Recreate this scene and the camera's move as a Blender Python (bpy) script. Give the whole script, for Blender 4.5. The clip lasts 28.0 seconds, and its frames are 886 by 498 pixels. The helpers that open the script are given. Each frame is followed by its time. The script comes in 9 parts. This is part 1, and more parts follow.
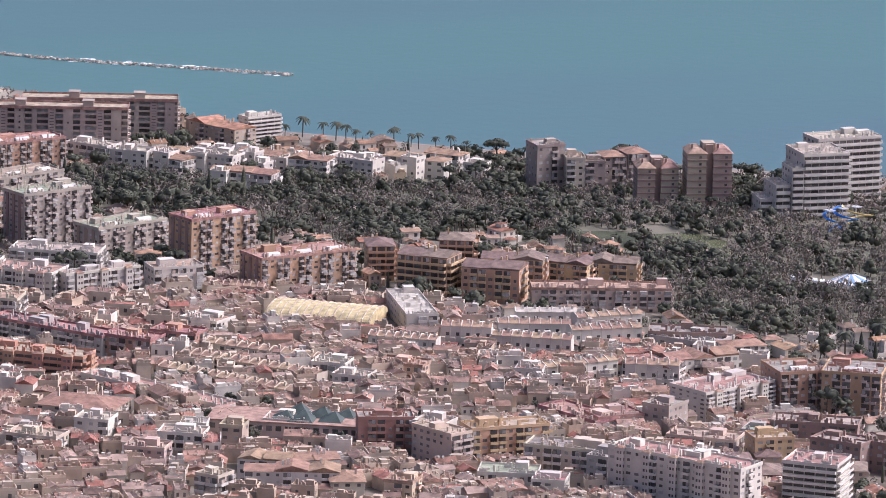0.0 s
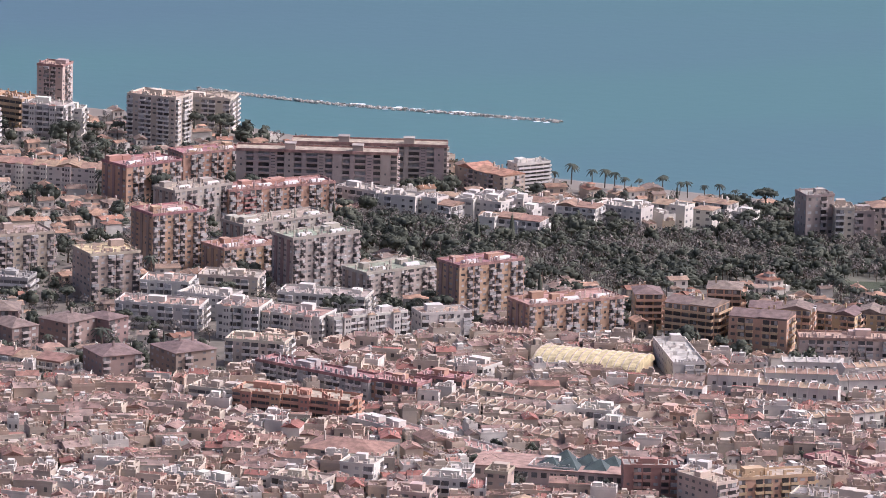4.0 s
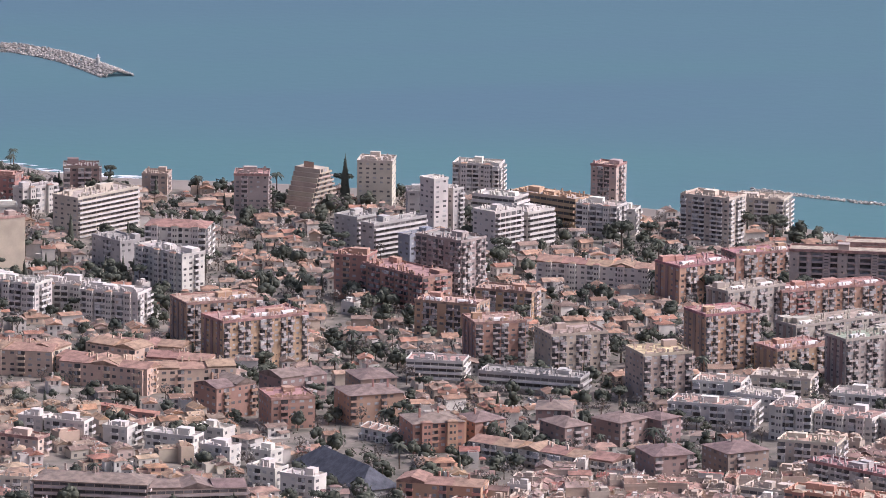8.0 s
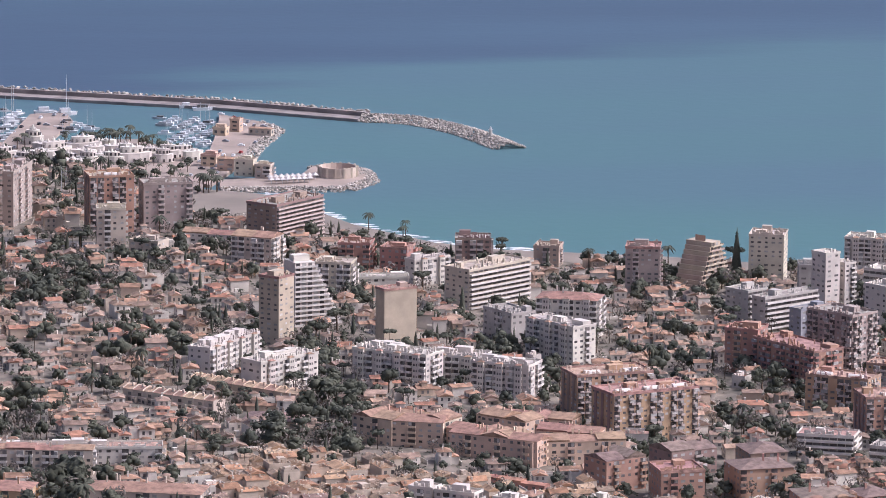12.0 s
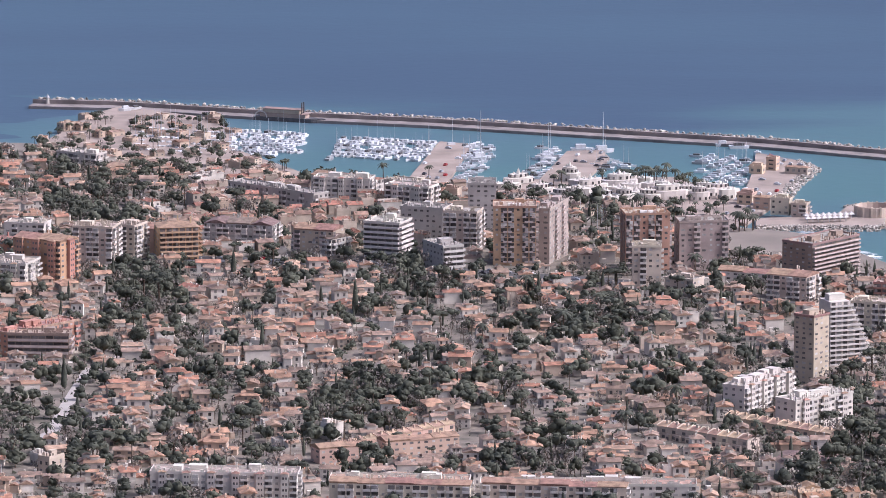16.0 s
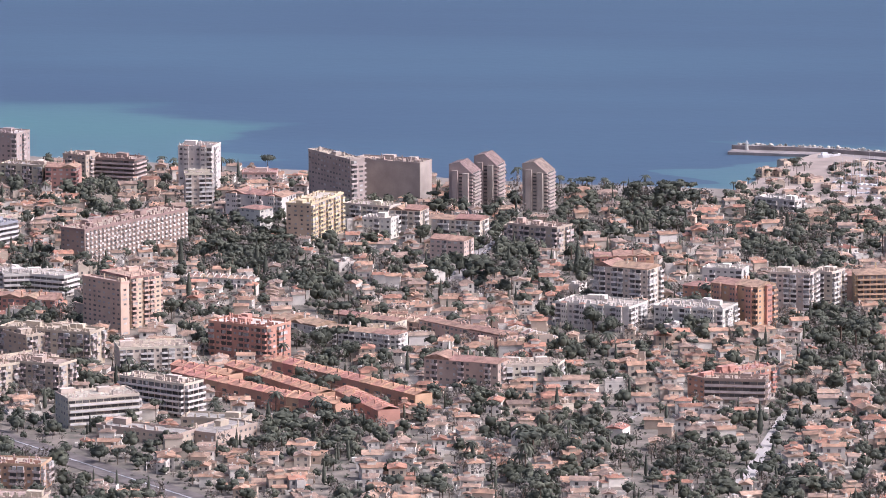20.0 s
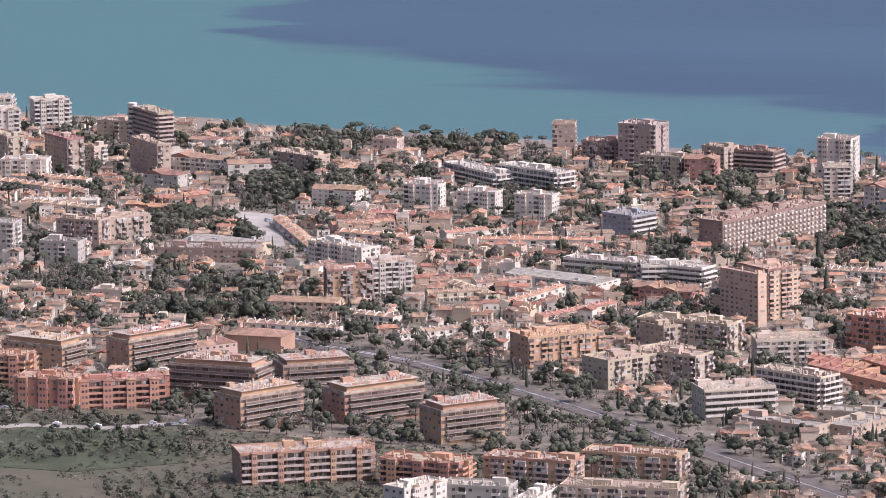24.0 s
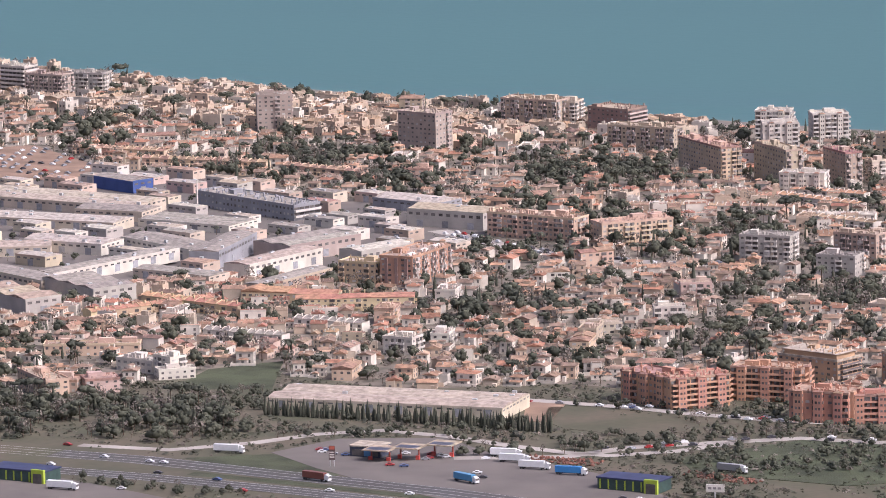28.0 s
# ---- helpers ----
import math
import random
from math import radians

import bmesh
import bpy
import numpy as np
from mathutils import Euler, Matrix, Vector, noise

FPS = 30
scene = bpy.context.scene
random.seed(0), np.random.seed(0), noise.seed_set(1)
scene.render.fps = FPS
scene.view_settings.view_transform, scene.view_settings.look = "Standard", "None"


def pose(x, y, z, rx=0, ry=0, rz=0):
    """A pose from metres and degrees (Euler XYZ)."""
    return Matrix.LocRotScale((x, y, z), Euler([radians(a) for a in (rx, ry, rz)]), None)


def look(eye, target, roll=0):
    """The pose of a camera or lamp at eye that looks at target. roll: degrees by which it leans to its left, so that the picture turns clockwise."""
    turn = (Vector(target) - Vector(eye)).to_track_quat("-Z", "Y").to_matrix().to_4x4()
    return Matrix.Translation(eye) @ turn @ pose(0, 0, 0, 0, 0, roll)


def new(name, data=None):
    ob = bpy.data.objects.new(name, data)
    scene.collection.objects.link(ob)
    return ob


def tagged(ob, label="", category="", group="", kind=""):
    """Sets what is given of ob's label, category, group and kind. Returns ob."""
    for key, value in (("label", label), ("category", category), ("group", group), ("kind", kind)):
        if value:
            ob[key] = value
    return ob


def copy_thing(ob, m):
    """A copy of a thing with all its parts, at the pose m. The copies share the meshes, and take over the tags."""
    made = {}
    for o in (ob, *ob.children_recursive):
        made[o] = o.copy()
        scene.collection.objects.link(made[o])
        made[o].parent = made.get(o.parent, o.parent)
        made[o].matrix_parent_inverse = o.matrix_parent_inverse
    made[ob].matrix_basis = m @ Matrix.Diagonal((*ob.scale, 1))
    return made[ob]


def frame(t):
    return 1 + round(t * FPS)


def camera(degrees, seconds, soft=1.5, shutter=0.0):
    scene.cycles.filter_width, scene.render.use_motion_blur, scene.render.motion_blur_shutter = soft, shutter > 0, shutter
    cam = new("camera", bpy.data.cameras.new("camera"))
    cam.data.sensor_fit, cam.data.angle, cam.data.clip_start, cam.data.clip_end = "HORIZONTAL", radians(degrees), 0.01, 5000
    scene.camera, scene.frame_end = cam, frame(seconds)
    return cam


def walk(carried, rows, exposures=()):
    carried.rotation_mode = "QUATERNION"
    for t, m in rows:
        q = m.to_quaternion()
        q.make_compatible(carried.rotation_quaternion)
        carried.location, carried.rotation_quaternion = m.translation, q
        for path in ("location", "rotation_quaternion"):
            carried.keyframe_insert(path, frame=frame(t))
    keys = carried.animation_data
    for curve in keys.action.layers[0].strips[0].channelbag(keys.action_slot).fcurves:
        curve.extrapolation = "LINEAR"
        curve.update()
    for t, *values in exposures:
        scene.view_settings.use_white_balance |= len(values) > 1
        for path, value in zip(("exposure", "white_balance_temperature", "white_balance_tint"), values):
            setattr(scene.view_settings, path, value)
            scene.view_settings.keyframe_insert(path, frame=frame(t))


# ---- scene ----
cam = camera(8.000, 28.0, soft=0.9)
EYE = (0.0, 0.0, 595.0)


def aim(t, yaw, dep, roll):
    """One row of the path: the camera turns on its tripod."""
    return t, pose(*EYE, 90 - dep, 0, yaw) @ pose(0, 0, 0, 0, 0, roll)


EXPO = [(0, 0.24, 5460, 21), (11, 0.20, 5430, 21), (16, 0.22, 5340, 21), (20, 0.42, 5390, 21), (24, 0.24, 5590, 21), (28, 0.20, 5690, 21)]

walk(cam, [
    aim(0, -17.766, 12.054, 1.309), aim(0.5, -17.748, 12.050, 1.319), aim(1, -17.702, 12.054, 1.293),
    aim(1.5, -17.330, 12.040, 1.217), aim(2, -16.612, 12.000, 1.155), aim(2.5, -16.299, 11.966, 1.161),
    aim(4.5, -14.782, 11.524, 1.317), aim(5, -14.236, 11.340, 1.011), aim(5.5, -13.743, 11.207, 1.028),
    aim(6, -13.194, 11.033, 0.902), aim(6.5, -12.334, 10.986, 0.873), aim(7, -11.685, 10.897, 0.818),
    aim(7.5, -11.038, 10.880, 0.796), aim(8, -10.169, 10.874, 0.735), aim(8.5, -9.424, 10.876, 0.731),
    aim(9, -8.815, 10.771, 0.714), aim(9.5, -8.317, 10.642, 0.623), aim(10, -7.961, 10.364, 0.584),
    aim(10.5, -7.576, 10.234, 0.518), aim(11, -7.228, 10.244, 0.530), aim(11.5, -6.947, 10.248, 0.531),
    aim(12, -6.564, 10.251, 0.468), aim(12.5, -5.963, 10.245, 0.385), aim(14.5, -3.918, 10.097, 0.280),
    aim(15, -3.357, 10.016, 0.185), aim(15.5, -2.700, 9.922, 0.142), aim(16, -1.646, 9.930, 0.086),
    aim(16.5, -0.677, 9.935, -0.017), aim(17, 0.102, 9.911, 0.015), aim(17.5, 0.490, 9.919, -0.049),
    aim(18, 1.029, 9.921, -0.056), aim(18.5, 1.738, 9.903, -0.124), aim(19, 2.828, 9.822, -0.200),
    aim(19.5, 3.840, 9.613, -0.284), aim(20, 4.748, 9.494, -0.393), aim(20.5, 5.345, 9.421, -0.407),
    aim(22.5, 7.810, 9.178, -0.624), aim(23, 8.556, 9.204, -0.678), aim(23.5, 9.682, 9.289, -0.766),
    aim(24, 10.592, 9.503, -0.805), aim(24.5, 11.506, 9.582, -0.809), aim(25, 12.515, 9.571, -0.898),
    aim(25.5, 13.378, 9.533, -0.929), aim(26, 14.023, 9.512, -0.994), aim(26.5, 14.599, 9.480, -0.947),
    aim(27, 15.506, 9.424, -1.137), aim(27.5, 16.666, 9.376, -1.151), aim(28, 17.703, 9.255, -1.204),
], exposures=EXPO)

# ---- light ----
SUN_AZ, SUN_EL = 101.0, 46.0  # degrees to the right of +y, and up
world = bpy.data.worlds.new("sky")
scene.world = world
world.use_nodes = True
wn = world.node_tree
sky = wn.nodes.new("ShaderNodeTexSky")
sky.sky_type, sky.sun_disc = "NISHITA", False
sky.sun_elevation, sky.sun_rotation = radians(SUN_EL), radians(SUN_AZ)
sky.dust_density, sky.air_density, sky.ozone_density = 9.0, 0.7, 0.5
wn.links.new(sky.outputs[0], wn.nodes["Background"].inputs[0])
wn.nodes["Background"].inputs[1].default_value = 0.15
sun = new("sun", bpy.data.lights.new("sun", "SUN"))
sun.data.energy, sun.data.angle, sun.data.color = 2.0, radians(0.5), (1.0, 0.925, 0.81)
sun.matrix_world = look((math.sin(radians(SUN_AZ)) * 900, math.cos(radians(SUN_AZ)) * 900 + 3000, 900 * math.tan(radians(SUN_EL))), (0, 3000, 0))

# ---- materials ----
MATS = {}


def mat(name, col, rough=0.85, vary=0.18, scale=0.25, island=0.0, objvar=0.0, bump=0.0, metal=0.0, col2=None, fine=2.5):
    """A plain surface with stains at two scales; island / objvar vary whole pieces."""
    if name in MATS:
        return MATS[name]
    m = bpy.data.materials.new(name)
    m.use_nodes = True
    nt = m.node_tree
    b = nt.nodes["Principled BSDF"]
    b.inputs["Roughness"].default_value, b.inputs["Metallic"].default_value = rough, metal
    geo = nt.nodes.new("ShaderNodeNewGeometry")
    n1, n2 = nt.nodes.new("ShaderNodeTexNoise"), nt.nodes.new("ShaderNodeTexNoise")
    n1.inputs["Scale"].default_value, n2.inputs["Scale"].default_value = scale, fine
    n1.inputs["Detail"].default_value, n2.inputs["Detail"].default_value = 4, 3
    for n in (n1, n2):
        nt.links.new(geo.outputs["Position"], n.inputs["Vector"])
    mix = nt.nodes.new("ShaderNodeMix")
    mix.data_type = "RGBA"
    c2 = col2 or tuple(c * (1 - vary * 1.6) for c in col)
    mix.inputs["A"].default_value, mix.inputs["B"].default_value = (*col, 1), (*c2, 1)
    ramp = nt.nodes.new("ShaderNodeMapRange")
    ramp.inputs["From Min"].default_value, ramp.inputs["From Max"].default_value = 0.35, 0.68
    nt.links.new(n1.outputs["Fac"], ramp.inputs["Value"])
    nt.links.new(ramp.outputs["Result"], mix.inputs["Factor"])
    hsv = nt.nodes.new("ShaderNodeHueSaturation")
    nt.links.new(mix.outputs["Result"], hsv.inputs["Color"])

    def chain(src, amount, prev):
        k = nt.nodes.new("ShaderNodeMath")
        k.operation = "MULTIPLY_ADD"
        nt.links.new(src, k.inputs[0])
        k.inputs[1].default_value, k.inputs[2].default_value = amount, 1 - amount / 2
        if prev is None:
            return k.outputs[0]
        p = nt.nodes.new("ShaderNodeMath")
        p.operation = "MULTIPLY"
        nt.links.new(k.outputs[0], p.inputs[0])
        nt.links.new(prev, p.inputs[1])
        return p.outputs[0]

    val = chain(n2.outputs["Fac"], vary, None)
    if island:
        val = chain(geo.outputs["Random Per Island"], island, val)
    if objvar:
        info = nt.nodes.new("ShaderNodeObjectInfo")
        val = chain(info.outputs["Random"], objvar, val)
        hue = nt.nodes.new("ShaderNodeMath")
        hue.operation = "MULTIPLY_ADD"
        nt.links.new(info.outputs["Random"], hue.inputs[0])
        hue.inputs[1].default_value, hue.inputs[2].default_value = 0.04, 0.48
        nt.links.new(hue.outputs[0], hsv.inputs["Hue"])
    nt.links.new(val, hsv.inputs["Value"])
    nt.links.new(hsv.outputs["Color"], b.inputs["Base Color"])
    if bump:
        bp = nt.nodes.new("ShaderNodeBump")
        bp.inputs["Strength"].default_value, bp.inputs["Distance"].default_value = bump, 0.3
        nt.links.new(n2.outputs["Fac"], bp.inputs["Height"])
        nt.links.new(bp.outputs[0], b.inputs["Normal"])
    MATS[name] = m
    return m


WALLS = {
    "white": (0.66, 0.605, 0.53), "cream": (0.60, 0.515, 0.41), "tan": (0.49, 0.395, 0.305), "ochre": (0.57, 0.395, 0.245),
    "brick": (0.49, 0.305, 0.207), "orange": (0.53, 0.30, 0.205), "pink": (0.58, 0.44, 0.37), "red": (0.43, 0.25, 0.19),
    "brown": (0.33, 0.235, 0.195), "grey": (0.47, 0.435, 0.39), "yellow": (0.58, 0.46, 0.30), "olive": (0.46, 0.40, 0.33),
    "blue": (0.07, 0.11, 0.32), "mauve": (0.42, 0.345, 0.30), "steel": (0.33, 0.33, 0.35), "peach": (0.62, 0.46, 0.34),
}
ROOFS = {
    "tile": (0.38, 0.235, 0.165), "darktile": (0.255, 0.182, 0.150), "slate": (0.105, 0.105, 0.12), "terra": (0.45, 0.29, 0.225), "pinkroof": (0.46, 0.26, 0.225),
    "grey": (0.37, 0.33, 0.285), "white": (0.56, 0.50, 0.43), "green": (0.36, 0.38, 0.27), "cream": (0.50, 0.42, 0.34),
    "redtile": (0.50, 0.265, 0.175), "ochre": (0.62, 0.47, 0.28), "tanroof": (0.46, 0.36, 0.275),
}


def wall_mat(k):
    return mat("wall_" + k, WALLS[k], 0.9, 0.14, 0.12, objvar=0.10, fine=1.2)


def roof_mat(k):
    return mat("roof_" + k, ROOFS[k], 0.9, 0.30, 0.35, objvar=0.16, bump=0.4, fine=3.0)


BALCONY_TAN = mat("balcony_tan", (0.52, 0.43, 0.385), 0.85, 0.15, 0.4, island=0.2)
GLASS = mat("window_glass", (0.135, 0.122, 0.115), 0.3, 0.3, 0.3, island=1.1)
SHUTTER = mat("shutter", (0.42, 0.40, 0.37), 0.7, 0.2, 0.5, island=0.8)
RAIL = mat("balcony_white", (0.65, 0.605, 0.55), 0.8, 0.12, 0.4, island=0.12)
GLASSRAIL = mat("smoked_glass_rail", (0.18, 0.155, 0.15), 0.5, 0.1, 0.4, island=0.3)
AWNING = mat("awning_cloth", (0.40, 0.34, 0.28), 0.9, 0.2, 0.5, island=0.9)
LEAF = mat("foliage_dark", (0.120, 0.124, 0.090), 0.9, 0.3, 0.022, island=0.4, fine=1.3, bump=0.35, col2=(0.082, 0.088, 0.070))
LEAF2 = mat("foliage_light", (0.118, 0.122, 0.090), 0.85, 0.3, 0.04, island=0.4, fine=1.3, bump=0.35, col2=(0.066, 0.070, 0.050))
BARE = mat("bare_twigs", (0.25, 0.22, 0.19), 0.9, 0.3, 0.06, island=0.4, fine=1.3)
for m_ in (LEAF, LEAF2, BARE):
    nt_ = m_.node_tree
    leaf_ = nt_.nodes["Principled BSDF"]
    leaf_.inputs["Specular IOR Level"].default_value = 0.1
    thin_, both_ = nt_.nodes.new("ShaderNodeBsdfTranslucent"), nt_.nodes.new("ShaderNodeMixShader")
    both_.inputs[0].default_value = 0.2
    nt_.links.new(leaf_.inputs["Base Color"].links[0].from_socket, thin_.inputs["Color"])
    nt_.links.new(leaf_.outputs[0], both_.inputs[1])
    nt_.links.new(thin_.outputs[0], both_.inputs[2])
    nt_.links.new(both_.outputs[0], nt_.nodes["Material Output"].inputs["Surface"])
BARK = mat("bark", (0.14, 0.10, 0.07), 0.9, 0.3, 1.0)
ASPHALT = mat("asphalt", (0.072, 0.066, 0.063), 0.9, 0.2, 0.05, col2=(0.085, 0.082, 0.085))
YARD_TOP = mat("worn_asphalt", (0.155, 0.135, 0.12), 0.9, 0.2, 0.04, col2=(0.12, 0.105, 0.095))
MARKING = mat("road_paint", (0.6, 0.6, 0.58), 0.8, 0.2, 0.5)
MEADOW = mat("rough_meadow", (0.076, 0.076, 0.045), 0.95, 0.4, 0.03, col2=(0.118, 0.096, 0.066), fine=0.3)
REDSHRUB = mat("red_shrub", (0.22, 0.10, 0.07), 0.9, 0.3, 0.3, island=0.6)
SAND = mat("sand", (0.26, 0.22, 0.18), 0.95, 0.2, 0.02)
ROCK = mat("rock", (0.49, 0.44, 0.38), 0.9, 0.3, 0.3, island=0.7)
METAL = mat("painted_metal", (0.60, 0.60, 0.60), 0.5, 0.15, 0.5, metal=0.3)
HULL = mat("boat_hull", (0.58, 0.58, 0.58), 0.5, 0.08, 0.5, island=0.9)

# ---- ground shape ----
COAST = [(-2600, 4560), (-1674, 4206), (-1335, 4082), (-1059, 3999), (-910, 3964), (-661, 3899), (-466, 3843), (-247, 3779),
         (-141, 3762), (-60, 3690), (22, 3640), (100, 3625), (173, 3580), (230, 3520), (250, 3462), (290, 3440), (305, 3428), (318, 3400), (324, 3370), (336, 3337), (352, 3312), (374, 3278), (407, 3255), (489, 3229), (640, 3160), (720, 3100), (790, 3005), (848, 2930),
         (932, 2866), (1064, 2779), (1500, 2560), (2400, 2100)]
CX, CY = [c[0] for c in COAST], [c[1] for c in COAST]
SLOPE = 0.03


def coast(x):
    return float(np.interp(x, CX, CY))


def gz(x, y):
    """Height of the land: it rises gently from the shore."""
    d = coast(x) - y
    return 1.2 + SLOPE * max(0.0, d - 25.0) if d > 0 else 1.2


# ---- mesh helpers ----
def part(name, bm, material, parent=None, label=""):
    me = bpy.data.meshes.new(name)
    if isinstance(bm, bmesh.types.BMesh):
        bm.to_mesh(me)
        bm.free()
    else:
        me.from_pydata(*bm)
        me.shade_flat()
    for m in (material if isinstance(material, (list, tuple)) else [material]):
        me.materials.append(m)
    ob = new(name, me)
    ob.parent = parent
    if label:
        tagged(ob, label)
    return ob


def share(ob, name, parent, loc):
    """Another part on the same mesh."""
    o = new(name, ob.data)
    o.parent = parent
    o.location = loc
    return o


class Soup:
    """Vertices and faces gathered from simple solids."""

    def __init__(self):
        self.v, self.f, self.m = [], [], []

    def box(self, x0, y0, z0, x1, y1, z1, mi=0, bottom=False):
        n = len(self.v)
        self.v += [(x0, y0, z0), (x1, y0, z0), (x1, y1, z0), (x0, y1, z0), (x0, y0, z1), (x1, y0, z1), (x1, y1, z1), (x0, y1, z1)]
        fs = [(0, 1, 5, 4), (1, 2, 6, 5), (2, 3, 7, 6), (3, 0, 4, 7), (4, 5, 6, 7)]
        if bottom:
            fs.append((3, 2, 1, 0))
        self.f += [tuple(n + i for i in q) for q in fs]
        self.m += [mi] * len(fs)
        return self

    def hip(self, x0, y0, x1, y1, z, rise, mi=0, over=0.4, gable=False, along=False):
        """A pitched roof over a rectangle."""
        x0, y0, x1, y1 = x0 - over, y0 - over, x1 + over, y1 + over
        n = len(self.v)
        if along or x1 - x0 >= y1 - y0:
            k, my = (0 if gable else (y1 - y0) / 2), (y0 + y1) / 2
            top = [(x0 + k, my, z + rise), (x1 - k, my, z + rise)]
            fs = [(0, 1, 5, 4), (2, 3, 4, 5), (1, 2, 5), (3, 0, 4), (3, 2, 1, 0)]
        else:
            k, mx = (0 if gable else (x1 - x0) / 2), (x0 + x1) / 2
            top = [(mx, y0 + k, z + rise), (mx, y1 - k, z + rise)]
            fs = [(1, 2, 5, 4), (3, 0, 4, 5), (0, 1, 4), (2, 3, 5), (3, 2, 1, 0)]
        self.v += [(x0, y0, z), (x1, y0, z), (x1, y1, z), (x0, y1, z), *top]
        self.f += [tuple(n + i for i in q) for q in fs]
        self.m += [mi] * len(fs)
        return self

    def prism(self, ring, z0, z1, mi=0):
        """An upright solid over a ring of points."""
        n, k = len(self.v), len(ring)
        self.v += [(x, y, z0) for x, y in ring] + [(x, y, z1) for x, y in ring]
        self.f += [(n + i, n + (i + 1) % k, n + k + (i + 1) % k, n + k + i) for i in range(k)] + [tuple(n + k + i for i in range(k))]
        self.m += [mi] * (k + 1)
        return self

    def add(self, other, m):
        n = len(self.v)
        self.v += [tuple(m @ Vector(p)) for p in other.v]
        self.f += [tuple(n + i for i in q) for q in other.f]
        self.m += other.m
        return self

    def put(self, name, mats, parent=None, label=""):
        ob = part(name, (self.v, [], self.f), mats, parent, label)
        ob.data.polygons.foreach_set("material_index", self.m)
        return ob


# ---- what already stands where (4 m cells) ----
TAKEN = set()


def claim(x, y, w, d, rot, pad=2.0):
    c, s = math.cos(radians(rot)), math.sin(radians(rot))
    nx, ny = int((w + 2 * pad) // 3) + 2, int((d + 2 * pad) // 3) + 2
    for i in range(nx):
        for j in range(ny):
            u, v = -pad + (w + 2 * pad) * i / (nx - 1), -pad + (d + 2 * pad) * j / (ny - 1)
            TAKEN.add((int((x + u * c - v * s) // 4), int((y + u * s + v * c) // 4)))


def is_free(x, y, r=0.0):
    if not r:
        return (int(x // 4), int(y // 4)) not in TAKEN
    k = int(r // 4) + 1
    a, b = int(x // 4), int(y // 4)
    return all((a + i, b + j) not in TAKEN for i in range(-k, k + 1) for j in range(-k, k + 1))


RNG = random.Random(7)


def root(name, x, y, z, rot=0.0):
    e = new(name)
    e.matrix_basis = pose(x, y, z, 0, 0, rot)
    return e


# ---- apartment houses ----
COLWORD = {"white": "white rendered", "cream": "cream rendered", "tan": "tan rendered", "ochre": "ochre rendered", "brick": "brown brick", "orange": "orange brick",
           "pink": "pale pink", "red": "red brick", "brown": "dark brown", "grey": "grey concrete", "yellow": "yellow", "olive": "drab olive", "mauve": "dull mauve", "blue": "dark blue",
           "steel": "blue-grey", "peach": "peach rendered"}
ROOFWORD = {"tile": "red tiled roof", "darktile": "dark tiled roof", "slate": "dark grey sheet roof", "terra": "terracotta flat roof", "pinkroof": "reddish-pink flat roof", "grey": "grey flat roof",
            "white": "white flat roof", "green": "greenish flat roof", "cream": "cream flat roof", "ochre": "ochre roof", "tanroof": "tan flat roof", "redtile": "orange-red tiled roof"}


def columns(size, bay, kind, seed):
    """Which bays of a wall carry balconies."""
    n = max(1, int(size / bay))
    every = {"bal": (1, 1, 0), "some": (0, 1, 0, 0), "none": (0,), "band": (1,), "deep": (1,)}[kind]
    k = seed % len(every)
    return n, [every[(i + k) % len(every)] for i in range(n)]


def storey_windows(w, d, fh, bay, seed, kind="none", faces="f", floor=1):
    """The windows of one floor, on all four sides: 0 glass, 1 shutters and cloths."""
    rng, s = random.Random(seed), Soup()
    base = seed - floor

    def wall(size, put, balc):
        n, cols = columns(size, bay, kind if balc else "none", base)
        for i in range(n):
            c, q = (i + 0.5) * size / n, size / n
            if cols[i] and floor > 0 and kind == "band":
                put(c - q * 0.46, c + q * 0.46, fh * 0.36, fh * 0.78, 0)
            elif cols[i] and floor > 0:
                put(c - q * 0.40, c + q * 0.40, 0.04, fh * 0.88, 0)
                k = rng.random()
                if k < 0.22 and kind == "bal":
                    o = rng.choice((-0.40, 0.02, -0.40))
                    put(c + q * o, c + q * (0.40 if o < 0 else 0.40), fh * 0.36, fh * 0.86, 1, 1.22)
                elif k < 0.55:
                    o = rng.choice((-0.38, 0.0))
                    put(c + q * o, c + q * (o + 0.36), fh * 0.30, fh * 0.84, 1, 0.10)
            elif rng.random() < 0.85:
                h = q * rng.choice((0.16, 0.20, 0.26))
                put(c - h, c + h, fh * 0.34, fh * 0.74, 1 if rng.random() < 0.35 else 0)

    wall(w, lambda u0, u1, z0, z1, m, o=0.05: s.box(u0, -o, z0, u1, 0.06, z1, m), "f" in faces)
    wall(w, lambda u0, u1, z0, z1, m, o=0.05: s.box(u0, d - 0.06, z0, u1, d + o, z1, m), False)
    wall(d, lambda u0, u1, z0, z1, m, o=0.05: s.box(-o, u0, z0, 0.06, u1, z1, m), "l" in faces)
    wall(d, lambda u0, u1, z0, z1, m, o=0.05: s.box(w - 0.06, u0, z0, w + o, u1, z1, m), "r" in faces)
    return s


SPLIT = [0]


